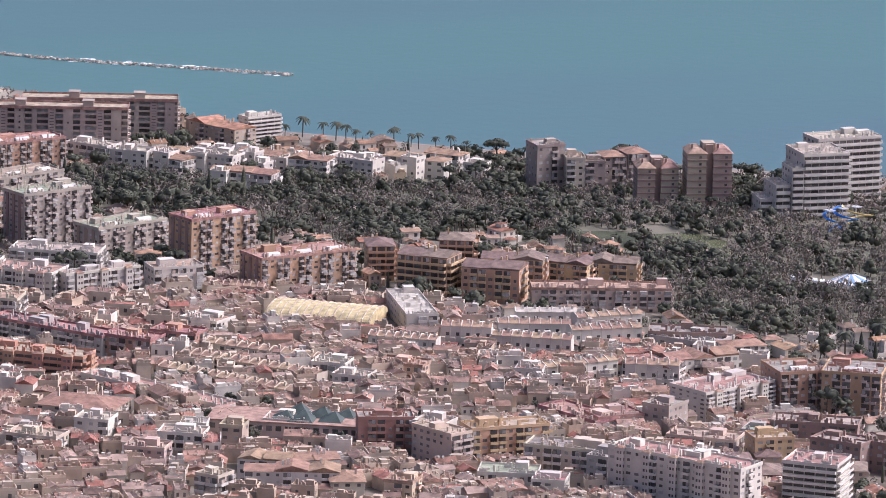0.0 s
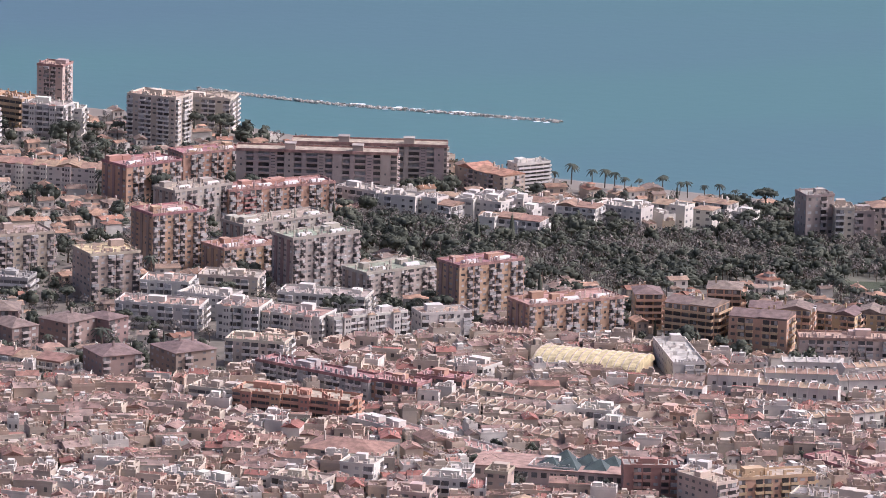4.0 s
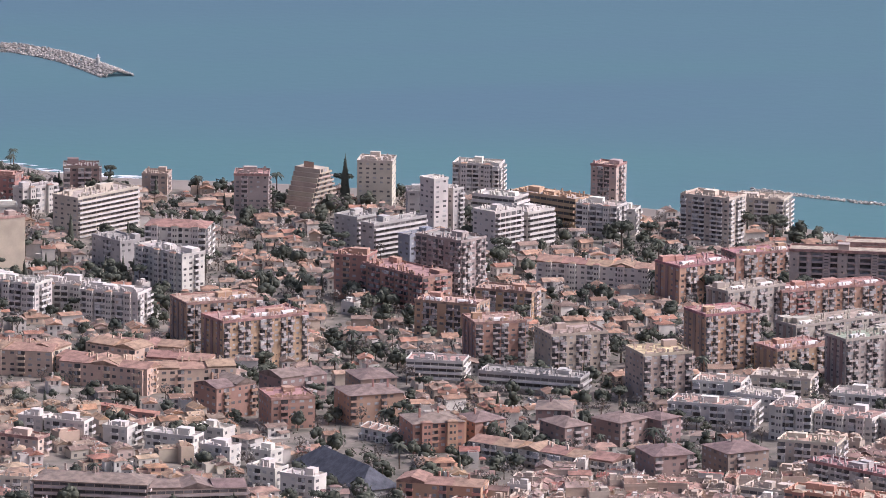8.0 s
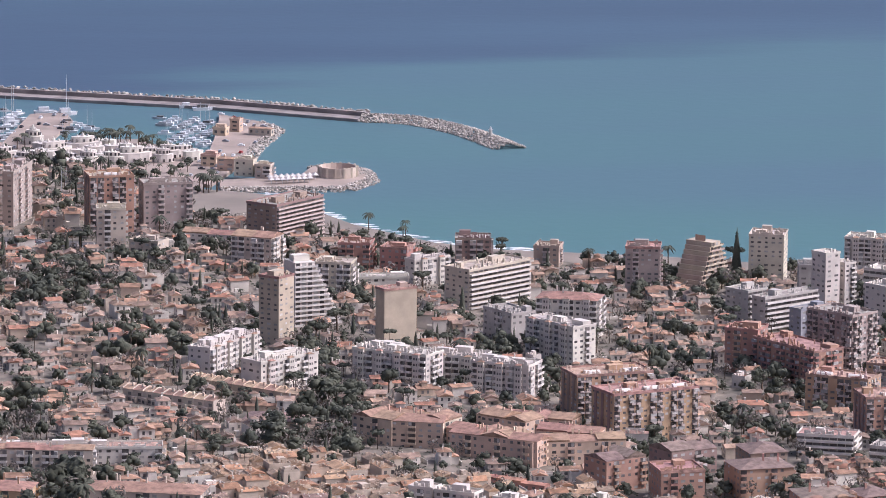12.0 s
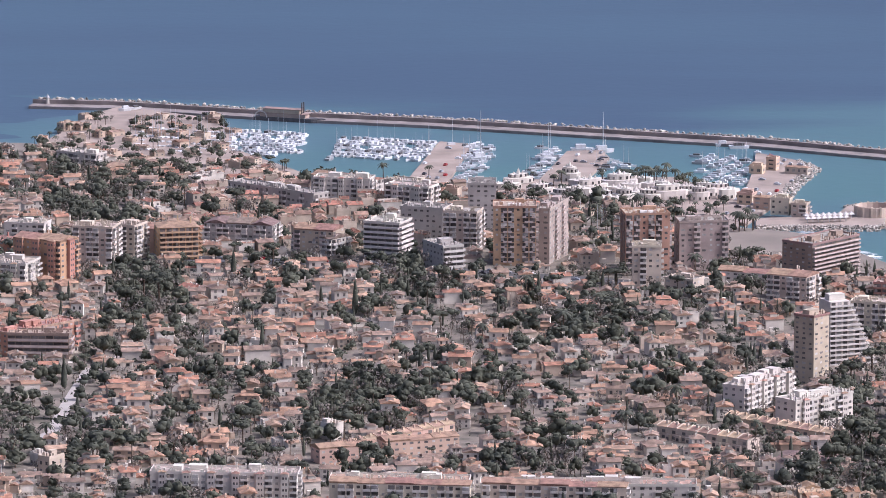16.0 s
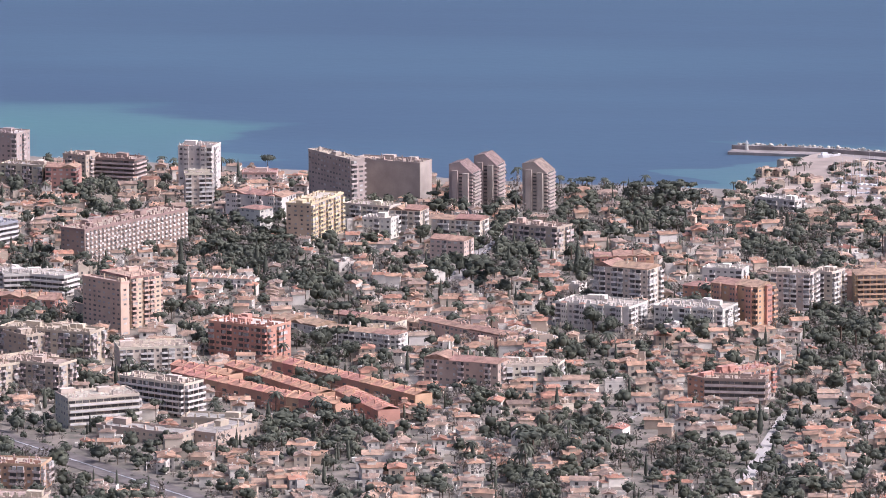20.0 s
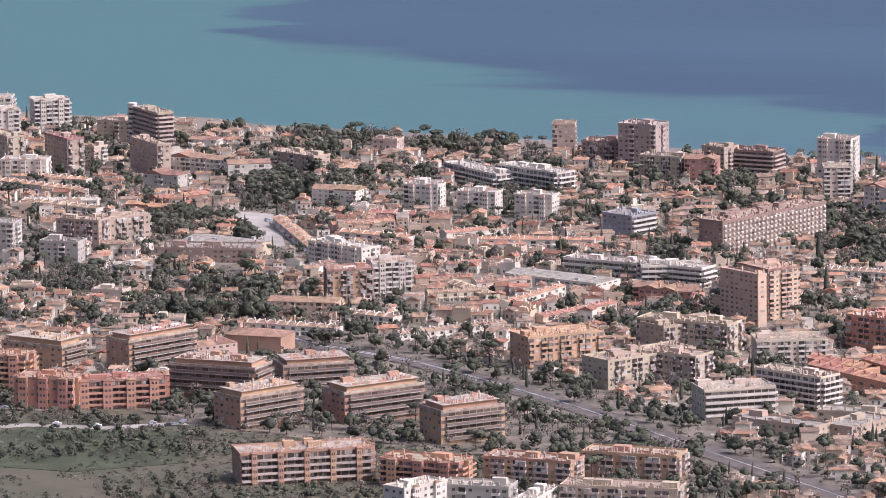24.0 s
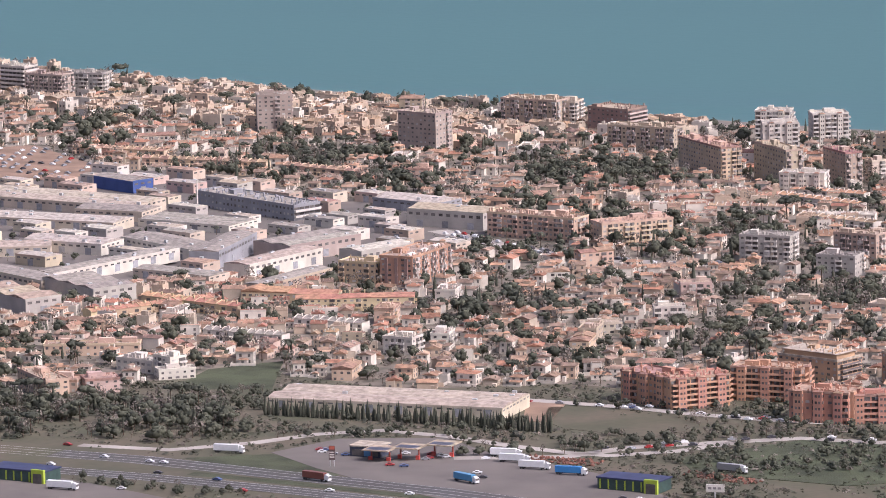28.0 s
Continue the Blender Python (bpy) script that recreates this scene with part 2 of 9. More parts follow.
def one_balcony(length, out, fh, cloth, edge=0):
    """Slab, parapet and cheeks; its back lies along +x from 0."""
    s, zs, zt, t = Soup(), -0.14, fh * 0.34, 0.12
    s.box(0, -out - 0.05 * edge, zs - 0.12 * edge, length, -0.02, zs + 0.16 + 0.06 * edge, edge, True)
    s.box(0, -out, zs + 0.16, length, -out + t, zt)
    s.box(0, -out + t, zs + 0.16, t, -0.02, zt).box(length - t, -out + t, zs + 0.16, length, -0.02, zt)
    if cloth:
        s.box(0.1, -out, zt, length * 0.45, -out + 0.05, fh * 0.78, 1)
    return s


def put_balconies(e, w, d, fh, n, bay, kind, faces, seed, material, glassy=False):
    rng = random.Random(seed)
    out = 2.0 if kind == "deep" else 1.35
    spots = {}  # length -> poses
    for side in faces:
        size = w if side == "f" else d
        turn = {"f": pose(0, 0, 0), "r": pose(w, 0, 0, 0, 0, 90), "l": pose(0, d, 0, 0, 0, -90)}[side]
        if kind in ("band", "deep"):
            inset = 2.4 if glassy and side == "f" else 0.3
            runs = [(inset, size - 2 * inset)]
        else:
            k, cols = columns(size, bay, kind, seed)
            runs = [((i + 0.05) * size / k, size / k * 0.9) for i in range(k) if cols[i]]
        for c, (a, length) in enumerate(runs):
            for i in range(1, n):
                part_w = length * 0.62 if kind == "bal" and n > 5 and material is BALCONY_TAN else length
                spots.setdefault(round(part_w, 2), []).append(turn @ pose(a + (length - part_w) * ((i + c) % 2), 0, i * fh))
    total = sum(len(p) for p in spots.values())
    if SPLIT[0] + total > 60 or (total > 60 and kind not in ("band", "deep")):
        s = Soup()
        for length, ps in spots.items():
            for p in ps:
                s.add(one_balcony(length, out, fh, kind == "bal" and rng.random() < 0.3, int(glassy)), p)
        tagged(s.put("balcony_tier", [material, roof_mat("cream") if glassy else AWNING], e), kind="stuff")
        return
    SPLIT[0] += total
    for length, ps in spots.items():
        first, cloth = None, None
        for p in ps:
            if first is None:
                o = first = one_balcony(length, out, fh, False, int(glassy)).put("balcony", [material, roof_mat("cream") if glassy else AWNING], e)
            else:
                o = share(first, "balcony", e, (0, 0, 0))
            o.matrix_basis = p
            if kind == "bal" and rng.random() < 0.25:
                if cloth is None:
                    cloth = Soup().box(0.1, -out - 0.03, fh * 0.35, length * 0.45, -out + 0.02, fh * 0.78, 0, True).put("awning", [AWNING], o)
                else:
                    share(cloth, "awning", o, (0, 0, 0))


def put_bays(e, w, d, h, n, faces, wm, wide, out):
    """Projecting upright bays with small windows and a tiled cap."""
    fh, g = h / n, Soup()
    b, r = Soup().box(0, -out, 0, wide, -0.01, h + 0.7), Soup().hip(0, -out, wide, 0.6, h + 0.72, 0.7, over=0.3)
    for i in range(n):
        g.box(wide * 0.2, -out - 0.05, i * fh + fh * 0.35, wide * 0.45, -out + 0.05, i * fh + fh * 0.75).box(wide * 0.6, -out - 0.05, i * fh + fh * 0.35, wide * 0.8, -out + 0.05, i * fh + fh * 0.75)
        g.box(wide - 0.05, -out * 0.75, i * fh + fh * 0.3, wide + 0.05, -out * 0.3, i * fh + fh * 0.75)
    made, gl = None, Soup()
    for side in faces:
        size = w if side == "f" else d
        turn = {"f": pose(0, 0, 0), "r": pose(w, 0, 0, 0, 0, 90), "l": pose(0, d, 0, 0, 0, -90)}[side]
        k = max(1, round(size / 11))
        for i in range(k):
            p = turn @ pose((i + 0.5) * size / k - wide / 2, 0, 0)
            gl.add(g, p)
            if made is None:
                bay = b.put("bay", [wm], e)
                made = (bay, r.put("bay_roof", roof_mat("tile"), bay))
            else:
                bay = share(made[0], "bay", e, (0, 0, 0))
                share(made[1], "bay_roof", bay, (0, 0, 0))
            bay.matrix_basis = p
    tagged(gl.put("bay_glazing", [GLASS], e), kind="stuff")


def put_ribs(e, w, d, h, dark):
    """Upright darker ribs on the end walls of a slab."""
    s = Soup()
    for v in (0.2, 0.5, 0.8):
        s.box(-0.45, d * v - 0.9, 0, -0.01, d * v + 0.9, h - 0.4).box(w + 0.01, d * v - 0.9, 0, w + 0.45, d * v + 0.9, h - 0.4)
    tagged(s.put("end_ribs", [dark], e), kind="stuff")


def roof_clutter(s, w, d, rng, mi_w=0, mi_m=1, many=1.0, vaults=False):
    """Stair houses, skylights, tanks and chimneys on a flat roof."""
    for _ in range(max(1, int(w / 16 * many))):
        a, b = rng.uniform(3.5, 8), rng.uniform(3, 5)
        if a > w - 2 or b > d - 2:
            continue
        u, v = rng.uniform(1, w - a - 1), rng.uniform(d * 0.3, max(d * 0.31, d - b - 0.8))
        s.box(u, v, 0, u + a, min(v + b, d - 0.5), rng.uniform(1.8, 2.8), mi_w)
    if vaults:
        for i in range(max(1, int(w / 14))):
            u, v, n = (i + 0.5) * w / max(1, int(w / 14)) - 3.5, d * 0.18, len(s.v)
            for k in range(6):
                g = math.pi * k / 5
                s.v += [(u, v + 1.8 - 1.8 * math.cos(g), 1.3 * math.sin(g) + 0.2), (u + 7, v + 1.8 - 1.8 * math.cos(g), 1.3 * math.sin(g) + 0.2)]
            s.f += [(n + 2 * k, n + 2 * k + 1, n + 2 * k + 3, n + 2 * k + 2) for k in range(5)] + [tuple(n + 2 * k for k in range(6)), tuple(n + 11 - 2 * k for k in range(6))]
            s.m += [2] * 7
    for _ in range(int(w * d / 14 * many) + 4):
        a = rng.uniform(0.35, 0.9)
        u = rng.uniform(0.4, w - 1.4)
        v = rng.choice((rng.uniform(0.3, 1.4), rng.uniform(0.4, max(0.5, d - 1.4))))
        if rng.random() < 0.25:
            s.box(u, v, 0, min(u + rng.uniform(1.5, 3.5), w - 0.3), v + 0.25, rng.uniform(0.8, 1.6), mi_w)
            continue
        s.box(u, v, 0, u + a, v + a * 0.8, rng.uniform(0.9, 2.7), mi_m)


def block(x, y, w, d, h, rot, wall="white", roof="terra", bal="some", n=0, faces="fr", bay=3.4, group="apartment houses", z=None, blank=False, many=1.0, name="apartment_building"):
    """An apartment house: near corner x, y; w along its front, d back, turned by rot degrees."""
    seed = int(abs(x) * 7 + abs(y) * 3 + w) % 99991
    rng = random.Random(seed)
    if z is None:
        c, s_ = math.cos(radians(rot)), math.sin(radians(rot))
        z = min(gz(x + u * c - v * s_, y + u * s_ + v * c) for u, v in ((0, 0), (w, 0), (w, d), (0, d)))
    n = n or max(1, round(h / 2.75))
    fh = h / n
    e = root(name, x, y, z, rot)
    wm, rm = wall_mat(wall), roof_mat(roof)
    s = Soup().box(0, 0, 0, w, d, h)
    s.put("wall", wm, e)
    pitched = roof in ("tile", "darktile", "redtile", "slate")
    r = Soup()
    if pitched:
        k = max(1, round(w / 12)) if d < 18 else 1
        for i in range(k):
            up = 0.02 + (0.0 if k == 1 else rng.choice((0, 0.35, 0.8)))
            seg = Soup().hip(i * w / k, 0, (i + 1) * w / k, d, h + up, d * 0.13, over=0.25 if k > 1 else 0.6, gable=k > 1, along=k > 1 and rng.random() < 0.75)
            if up > 0.1:
                seg.box(i * w / k, 0, h - 0.01, (i + 1) * w / k, d, h + up - 0.01)
            seg.put("roof", rm, e)
        ch = Soup()
        for _ in range(max(1, int(w / 9))):
            u, v = rng.uniform(0.15, 0.85) * w, rng.uniform(0.3, 0.7) * d
            ch.box(u, v, h + 0.3, u + 0.7, v + 0.7, h + min(w, d) * 0.2 + 0.9)
        tagged(ch.put("roof_chimney", [wm], e), kind="stuff")
    else:
        r.box(-0.15, -0.15, h - 0.02, w + 0.15, d + 0.15, h + 0.12)
        r.put("roof", rm, e)
        p = Soup()
        for a in ((-0.2, -0.2, w + 0.2, 0.05), (-0.2, d - 0.05, w + 0.2, d + 0.2), (-0.2, 0.05, 0.05, d - 0.05), (w - 0.05, 0.05, w + 0.2, d - 0.05)):
            p.box(a[0], a[1], h - 0.3, a[2], a[3], h + 0.9)
        p.put("parapet", roof_mat("cream") if wall == "brick" and bal == "band" else wm if roof not in ("terra", "pinkroof") or wall in ("white", "cream") else rm, e)
        c = Soup()
        glassy = wall == "brick" and bal == "band"
        roof_clutter(c, w, d, rng, 0, 1, many, wall in ("brick", "olive") and n > 5)
        o = c.put("roof_clutter", [wm, wm if wall != "brick" else wall_mat("pink"), RAIL], e)
        o.location.z = h + 0.12
        if glassy:
            Soup().box(2.6, 2.4, h + 0.1, w - 2.6, d - 2.0, h + 2.7).put("penthouse", [wm], e)
            Soup().box(1.8, 1.4, h + 2.7, w - 1.8, d - 1.4, h + 2.95, 0, True).put("penthouse_roof", [roof_mat("cream")], e)
            o.location = (w * 0.1, d * 0.1, h + 2.95)
            o.scale = (0.8, 0.8, 0.8)
        tagged(o, kind="stuff")
    if not blank:
        win = Soup()
        for i in range(n):
            win.add(storey_windows(w, d, fh, bay, seed + i, bal, faces, i), Matrix.Translation((0, 0, i * fh)))
        tagged(win.put("glazing", [GLASS, SHUTTER], e), kind="stuff")
        if n > 3 and wall in ("brick", "orange") and bal in ("band", "deep", "some") and d < 40 and (wall, bal) != ("brick", "band"):
            put_bays(e, w, d, h, n, faces, wm, 4.4 if wall == "orange" else 2.4, 2.4 if bal == "deep" else 1.8)
        elif 4 < n < 10 and wall == "white" and bal in ("some", "bal") and 18 < w < 70:
            put_bays(e, w, d, h, n, "f", wm, 3.2, 1.5)
        if bal != "none" and n > 1:
            bm_ = RAIL if wall in ("white", "cream", "grey", "steel") else wm if wall in ("orange", "red", "ochre", "yellow", "peach") else BALCONY_TAN
            glassy = wall == "brick" and bal == "band"
            put_balconies(e, w, d, fh, n, bay, bal, faces, seed, GLASSRAIL if glassy else bm_, glassy)
    if n > 5 and wall in ("brick", "olive") and faces == "fr" and not blank and rot > 0:
        put_ribs(e, w, d, h, wall_mat("brown"))
    size = "tall" if n > 9 else "mid-rise" if n > 4 else "low"
    more = {"band": "continuous balconies", "deep": "deep terraces", "some": "few balconies", "bal": "many balconies", "none": "plain windows"}[bal]
    tagged(e, "%s %s apartment house, %s, %s" % (size, COLWORD[wall], ROOFWORD[roof], more), "building", group)
    claim(x, y, w, d, rot)
    return e


def round_stair(e, x, y, h):
    """A round white stair tower with window bands against a building."""
    s, g = Soup(), Soup()
    taper(s, x, y, -2, 2.7, x, y, h, 2.7, 0, 16)
    for i in range(8):
        taper(g, x, y, 1.6 + i * 3.1, 2.76, x, y, 2.9 + i * 3.1, 2.76, 0, 16)
    s.put("stair_tower", [RAIL], e)
    tagged(g.put("stair_glazing", [GLASS], e), kind="stuff")
    c = Soup()
    taper(c, x, y, h, 3.0, x, y, h + 0.5, 3.0, 0, 16)
    taper(c, x, y, h + 0.5, 3.0, x, y, h + 0.9, 0.3, 0, 16)
    c.put("stair_cap", [RAIL], e)


def dot_balconies(e, w, h, n, cols):
    """Small pale balcony boxes in an even grid over a long front."""
    first, fh = None, h / n
    for i in range(1, n):
        for k in range(cols):
            at = ((k + 0.3) * w / cols, 0, i * fh)
            if first is None:
                first = Soup().box(0, -1.0, 0, 1.5, -0.02, 0.95, 0, True).put("balcony", [RAIL], e)
                first.location = at
            else:
                share(first, "balcony", e, at)


def strip_slab(x, y, w, d, h, rot, n, seed):
    """A long slab of flats: upright strips of recessed balconies between plain piers, a slotted stair shaft."""
    rng, fh = random.Random(seed), h / n
    c, s_ = math.cos(radians(rot)), math.sin(radians(rot))
    z = min(gz(x, y), gz(x + w * c, y + w * s_))
    e = root("slab_of_flats", x, y, z, rot)
    wm = wall_mat("mauve")
    Soup().box(0, 1.3, -1, w, d, h).put("wall", [wm], e)
    Soup().box(-0.2, -0.2, h, w + 0.2, d + 0.2, h + 0.15).put("roof", [roof_mat("tanroof")], e)
    p = Soup()
    for a in ((-0.3, -0.3, w + 0.3, 0.0), (-0.3, d, w + 0.3, d + 0.3), (-0.3, 0, 0, d), (w, 0, w + 0.3, d)):
        p.box(a[0], a[1], h - 0.4, a[2], a[3], h + 1.0)
    p.put("parapet", [roof_mat("terra")], e)
    u, k, rails, gl = 0.0, 0, Soup(), Soup()
    while u < w - 0.5:
        pier = min((4.6, 2.2, 3.4)[k % 3], w - u)
        o = Soup().box(u, 0, -1, u + pier, 1.32, h)
        o.put("pier", [wm], e)
        if k % 3 == 2:
            for i in range(n * 2):
                gl.box(u + 0.7, -0.04, i * fh / 2 + 0.3, u + pier - 0.7, 0.04, i * fh / 2 + 0.62)
        elif pier > 4:
            for i in range(n):
                if rng.random() < 0.5:
                    gl.box(u + 1.9, -0.04, i * fh + 1.0, u + 2.8, 0.04, i * fh + 1.9)
        u += pier
        wide = min((3.6, 5.4, 3.6)[k % 3], w - u)
        if wide > 0.6:
            for i in range(n):
                rails.box(u, 0.1, i * fh - 0.1, u + wide, 0.25, i * fh + 0.85).box(u, 0.25, i * fh - 0.1, u + wide, 1.3, i * fh + 0.1)
                gl.box(u + 0.2, 1.22, i * fh + 0.2, u + wide - 0.2, 1.28, i * fh + 2.3, int(rng.random() < 0.35))
            u += wide
        k += 1
    for i in range(n):
        for v in (0.3, 0.65):
            rails.box(w, d * v, i * fh, w + 1.0, d * v + 2.6, i * fh + 0.9)
            gl.box(w - 0.02, d * v + 0.4, i * fh + 0.9, w + 0.06, d * v + 2.2, i * fh + 2.2)
    tagged(rails.put("balcony_tier", [wm], e), kind="stuff")
    tagged(gl.put("glazing", [GLASS, SHUTTER], e), kind="stuff")
    for v in (0.3, 0.72):
        Soup().box(w * v, 3, h + 0.1, w * v + 5, 8, h + 3.0).box(w * v - 0.3, 2.7, h + 3.0, w * v + 5.3, 8.3, h + 3.3).put("stair_head", [wm], e)
    claim(x, y, w, d, rot)
    return tagged(e, "long mauve-grey slab of flats with upright strips of recessed balconies", "building", "slabs of flats")


def banded_tower(x, y, w, d, h, rot, n):
    """A beach tower: two pale banded wings, a dark recessed stair shaft between, sloped brown roof edges."""
    fh = h / n
    e = root("beach_tower", x, y, gz(x, y), rot)
    for a, b in ((0.0, 0.42 * w), (0.58 * w, w)):
        Soup().box(a, 0, -1, b, d, h).put("wing", [wall_mat("tan")], e)
        band, gl = Soup(), Soup()
        for i in range(1, n):
            band.box(a - 0.25, -0.35, i * fh - 0.15, b + 0.25, d + 0.2, i * fh + 0.55)
        for i in range(n):
            gl.box(a + (b - a) * 0.62, -0.05, i * fh + 0.9, a + (b - a) * 0.75, 0.05, i * fh + 2.0)
            for v in (0.2, 0.55):
                gl.box(b - 0.05 if b == w else a - 0.05, d * v, i * fh + 0.7, b + 0.05 if b == w else a + 0.05, d * v + 2.6, i * fh + 2.3)
        tagged(band.put("floor_band", [wall_mat("brown")], e), kind="stuff")
        tagged(gl.put("glazing", [GLASS], e), kind="stuff")
        r = Soup()
        r.v = [(a - 0.5, -0.6, h), (b + 0.5, -0.6, h), (b + 0.5, d + 0.6, h), (a - 0.5, d + 0.6, h)] + [(a + (b - a) * 0.3, 1.6, h + 2.2), (a + (b - a) * 0.7, 1.6, h + 2.2), (a + (b - a) * 0.7, d - 1.6, h + 2.2), (a + (b - a) * 0.3, d - 1.6, h + 2.2)]
        r.f, r.m = [(0, 3, 2, 1), (4, 5, 6, 7)] + [(i, (i + 1) % 4, 4 + (i + 1) % 4, 4 + i) for i in range(4)], [0] * 6
        r.put("roof", [roof_mat("terra")], e)
        Soup().box(a + 2, 3, h + 1.5, a + 2.8, 3.8, h + 4).put("chimney", [wall_mat("brown")], e)
    Soup().box(0.42 * w, 2.2, -1, 0.58 * w, d - 1, h + 3.6).put("stair_shaft", [wall_mat("brown")], e)
    Soup().box(0.36 * w, 4, h + 0.5, 0.64 * w, d - 3, h + 4.2).put("machine_room", [wall_mat("tan")], e)
    claim(x, y, w, d, rot)
    return tagged(e, "tan beach tower with brown floor bands and a dark stair shaft", "building", "beach towers")


# ---- kinds of small things ----
def inside(x, y, poly):
    c, j = False, len(poly) - 1
    for i in range(len(poly)):
        (xi, yi), (xj, yj) = poly[i], poly[j]
        if (yi > y) != (yj > y) and x < (xj - xi) * (y - yi) / (yj - yi) + xi:
            c = not c
        j = i
    return c


class Bulk:
    """Many copies of small soups in one mesh."""

    def __init__(self):
        self.v, self.f, self.m, self.n = [], [], [], 0

    def add(self, base, x, y, z, rot, sc=(1, 1, 1), moff=0):
        v, f, m = base
        c, s = math.cos(rot), math.sin(rot)
        a, b = v[:, 0] * sc[0], v[:, 1] * sc[1]
        self.v.append(np.stack([x + a * c - b * s, y + a * s + b * c, z + v[:, 2] * sc[2]], 1))
        self.f.append(f + self.n)
        self.m.append(m + moff)
        self.n += len(v)

    def put(self, name, mats, label, category, smooth=False):
        v, f, m = np.concatenate(self.v), np.concatenate(self.f), np.concatenate(self.m)
        me = bpy.data.meshes.new(name)
        me.vertices.add(len(v))
        me.vertices.foreach_set("co", v.astype(np.float32).ravel())
        me.loops.add(len(f) * 3)
        me.loops.foreach_set("vertex_index", f.astype(np.int32).ravel())
        me.polygons.add(len(f))
        me.polygons.foreach_set("loop_start", np.arange(0, len(f) * 3, 3, dtype=np.int32))
        me.polygons.foreach_set("material_index", m.astype(np.int32))
        me.update(calc_edges=True)
        if not smooth:
            me.shade_flat()
        for q in mats:
            me.materials.append(q)
        return tagged(new(name, me), label, category, kind="stuff")


def arrays(s):
    """A soup as triangles."""
    f, m = [], []
    for q, k in zip(s.f, s.m):
        for i in range(1, len(q) - 1):
            f.append((q[0], q[i], q[i + 1]))
            m.append(k)
    return np.array(s.v, float), np.array(f), np.array(m)


# villas: 0 wall, 1 roof, 2 windows
def villa_soups(seed):
    """A villa: main house, one to three wings under roofs of their own, porch, garden walls, chimney."""
    rng = random.Random(seed)
    wall, roof, win, ch = Soup(), Soup(), Soup(), Soup()
    w, d, h = rng.uniform(6.0, 9.5), rng.uniform(5.0, 7.0), rng.choice((2.9, 3.2, 5.0, 5.4, 5.7))
    wall.box(-w / 2, -d / 2, -2, w / 2, d / 2, h)
    roof.hip(-w / 2, -d / 2, w / 2, d / 2, h, d * 0.2, over=0.45, gable=rng.random() < 0.5)

    def wing(x0, y0, x1, y1, z):
        wall.box(x0, y0, -2, x1, y1, z)
        k = rng.random()
        if k < 0.62:
            roof.hip(x0, y0, x1, y1, z + 0.01, min(x1 - x0, y1 - y0) * 0.22, over=0.35, gable=k < 0.4)
        else:
            roof.box(x0 + 0.2, y0 + 0.2, z, x1 - 0.2, y1 - 0.2, z + 0.05)
            for a in ((x0, y0, x1, y0 + 0.2), (x0, y1 - 0.2, x1, y1), (x0, y0, x0 + 0.2, y1), (x1 - 0.2, y0, x1, y1)):
                wall.box(a[0], a[1], z, a[2], a[3], z + 0.8)
        win.box((x0 + x1) / 2 - 0.6, y0 - 0.05, 0.8, (x0 + x1) / 2 + 0.6, y0 + 0.05, 2.1)

    u = rng.uniform(-0.3, 0.2) * w
    wing(u - rng.uniform(1.6, 2.6), -d / 2 - rng.uniform(2.2, 4.2), u + rng.uniform(1.6, 2.4), -d / 2 + 0.3, rng.choice((2.6, 2.8, max(2.6, h - 0.5))))
    if seed % 2:
        wing(w / 2 - 0.2, -d * 0.35, w / 2 + rng.uniform(2.4, 4.2), d * rng.uniform(0.1, 0.45), rng.choice((2.5, 2.7, max(2.6, h - 1.2))))
    if seed % 3 == 0:
        wing(-w / 2 - rng.uniform(2.2, 4.0), -d * 0.3, -w / 2 + 0.2, d * 0.4, rng.choice((2.5, 2.8)))
    if seed % 4 == 1:
        q = w * 0.2
        wall.box(-q, -1.4, h, q, 1.4, h + 2.3)
        roof.hip(-q, -1.4, q, 1.4, h + 2.3, 0.7, over=0.3)
    g = rng.uniform(1.2, 1.9)
    a, b = w / 2 + rng.uniform(1.5, 3), d / 2 + rng.uniform(3.0, 4.5)
    wall.box(-a, -b, -2, a * rng.uniform(-0.2, 1.0), -b + 0.25, g)
    if rng.random() < 0.7:
        u = rng.choice((-a, a))
        wall.box(u - 0.12, -b, -2, u + 0.12, b * rng.uniform(0, 1), g)
    if rng.random() < 0.6:
        u = rng.uniform(-a, a - 3)
        wall.box(u, b - 1.8, -2, u + rng.uniform(2, 3.5), b, rng.uniform(2.0, 2.6))
    for z in ([0.9] if h < 4 else [0.9, 3.4]):
        for i in range(2):
            u = (-0.5 + i) * w * 0.5
            win.box(u - 0.6, -d / 2 - 0.05, z, u + 0.6, -d / 2 + 0.05, z + 1.3)
            win.box(w / 2 - 0.05, u * 0.7 - 0.5, z, w / 2 + 0.05, u * 0.7 + 0.5, z + 1.3)
            win.box(-w / 2 - 0.05, u * 0.7 - 0.5, z, -w / 2 + 0.05, u * 0.7 + 0.5, z + 1.3)
    ch.box(w * 0.2, -0.4, h, w * 0.2 + 0.7, 0.3, h + d * 0.2 + 0.9)
    ch.box(-w * 0.3, d * 0.1, h, -w * 0.3 + 0.5, d * 0.1 + 0.5, h + d * 0.2 + 0.5)
    return wall, roof, win, ch


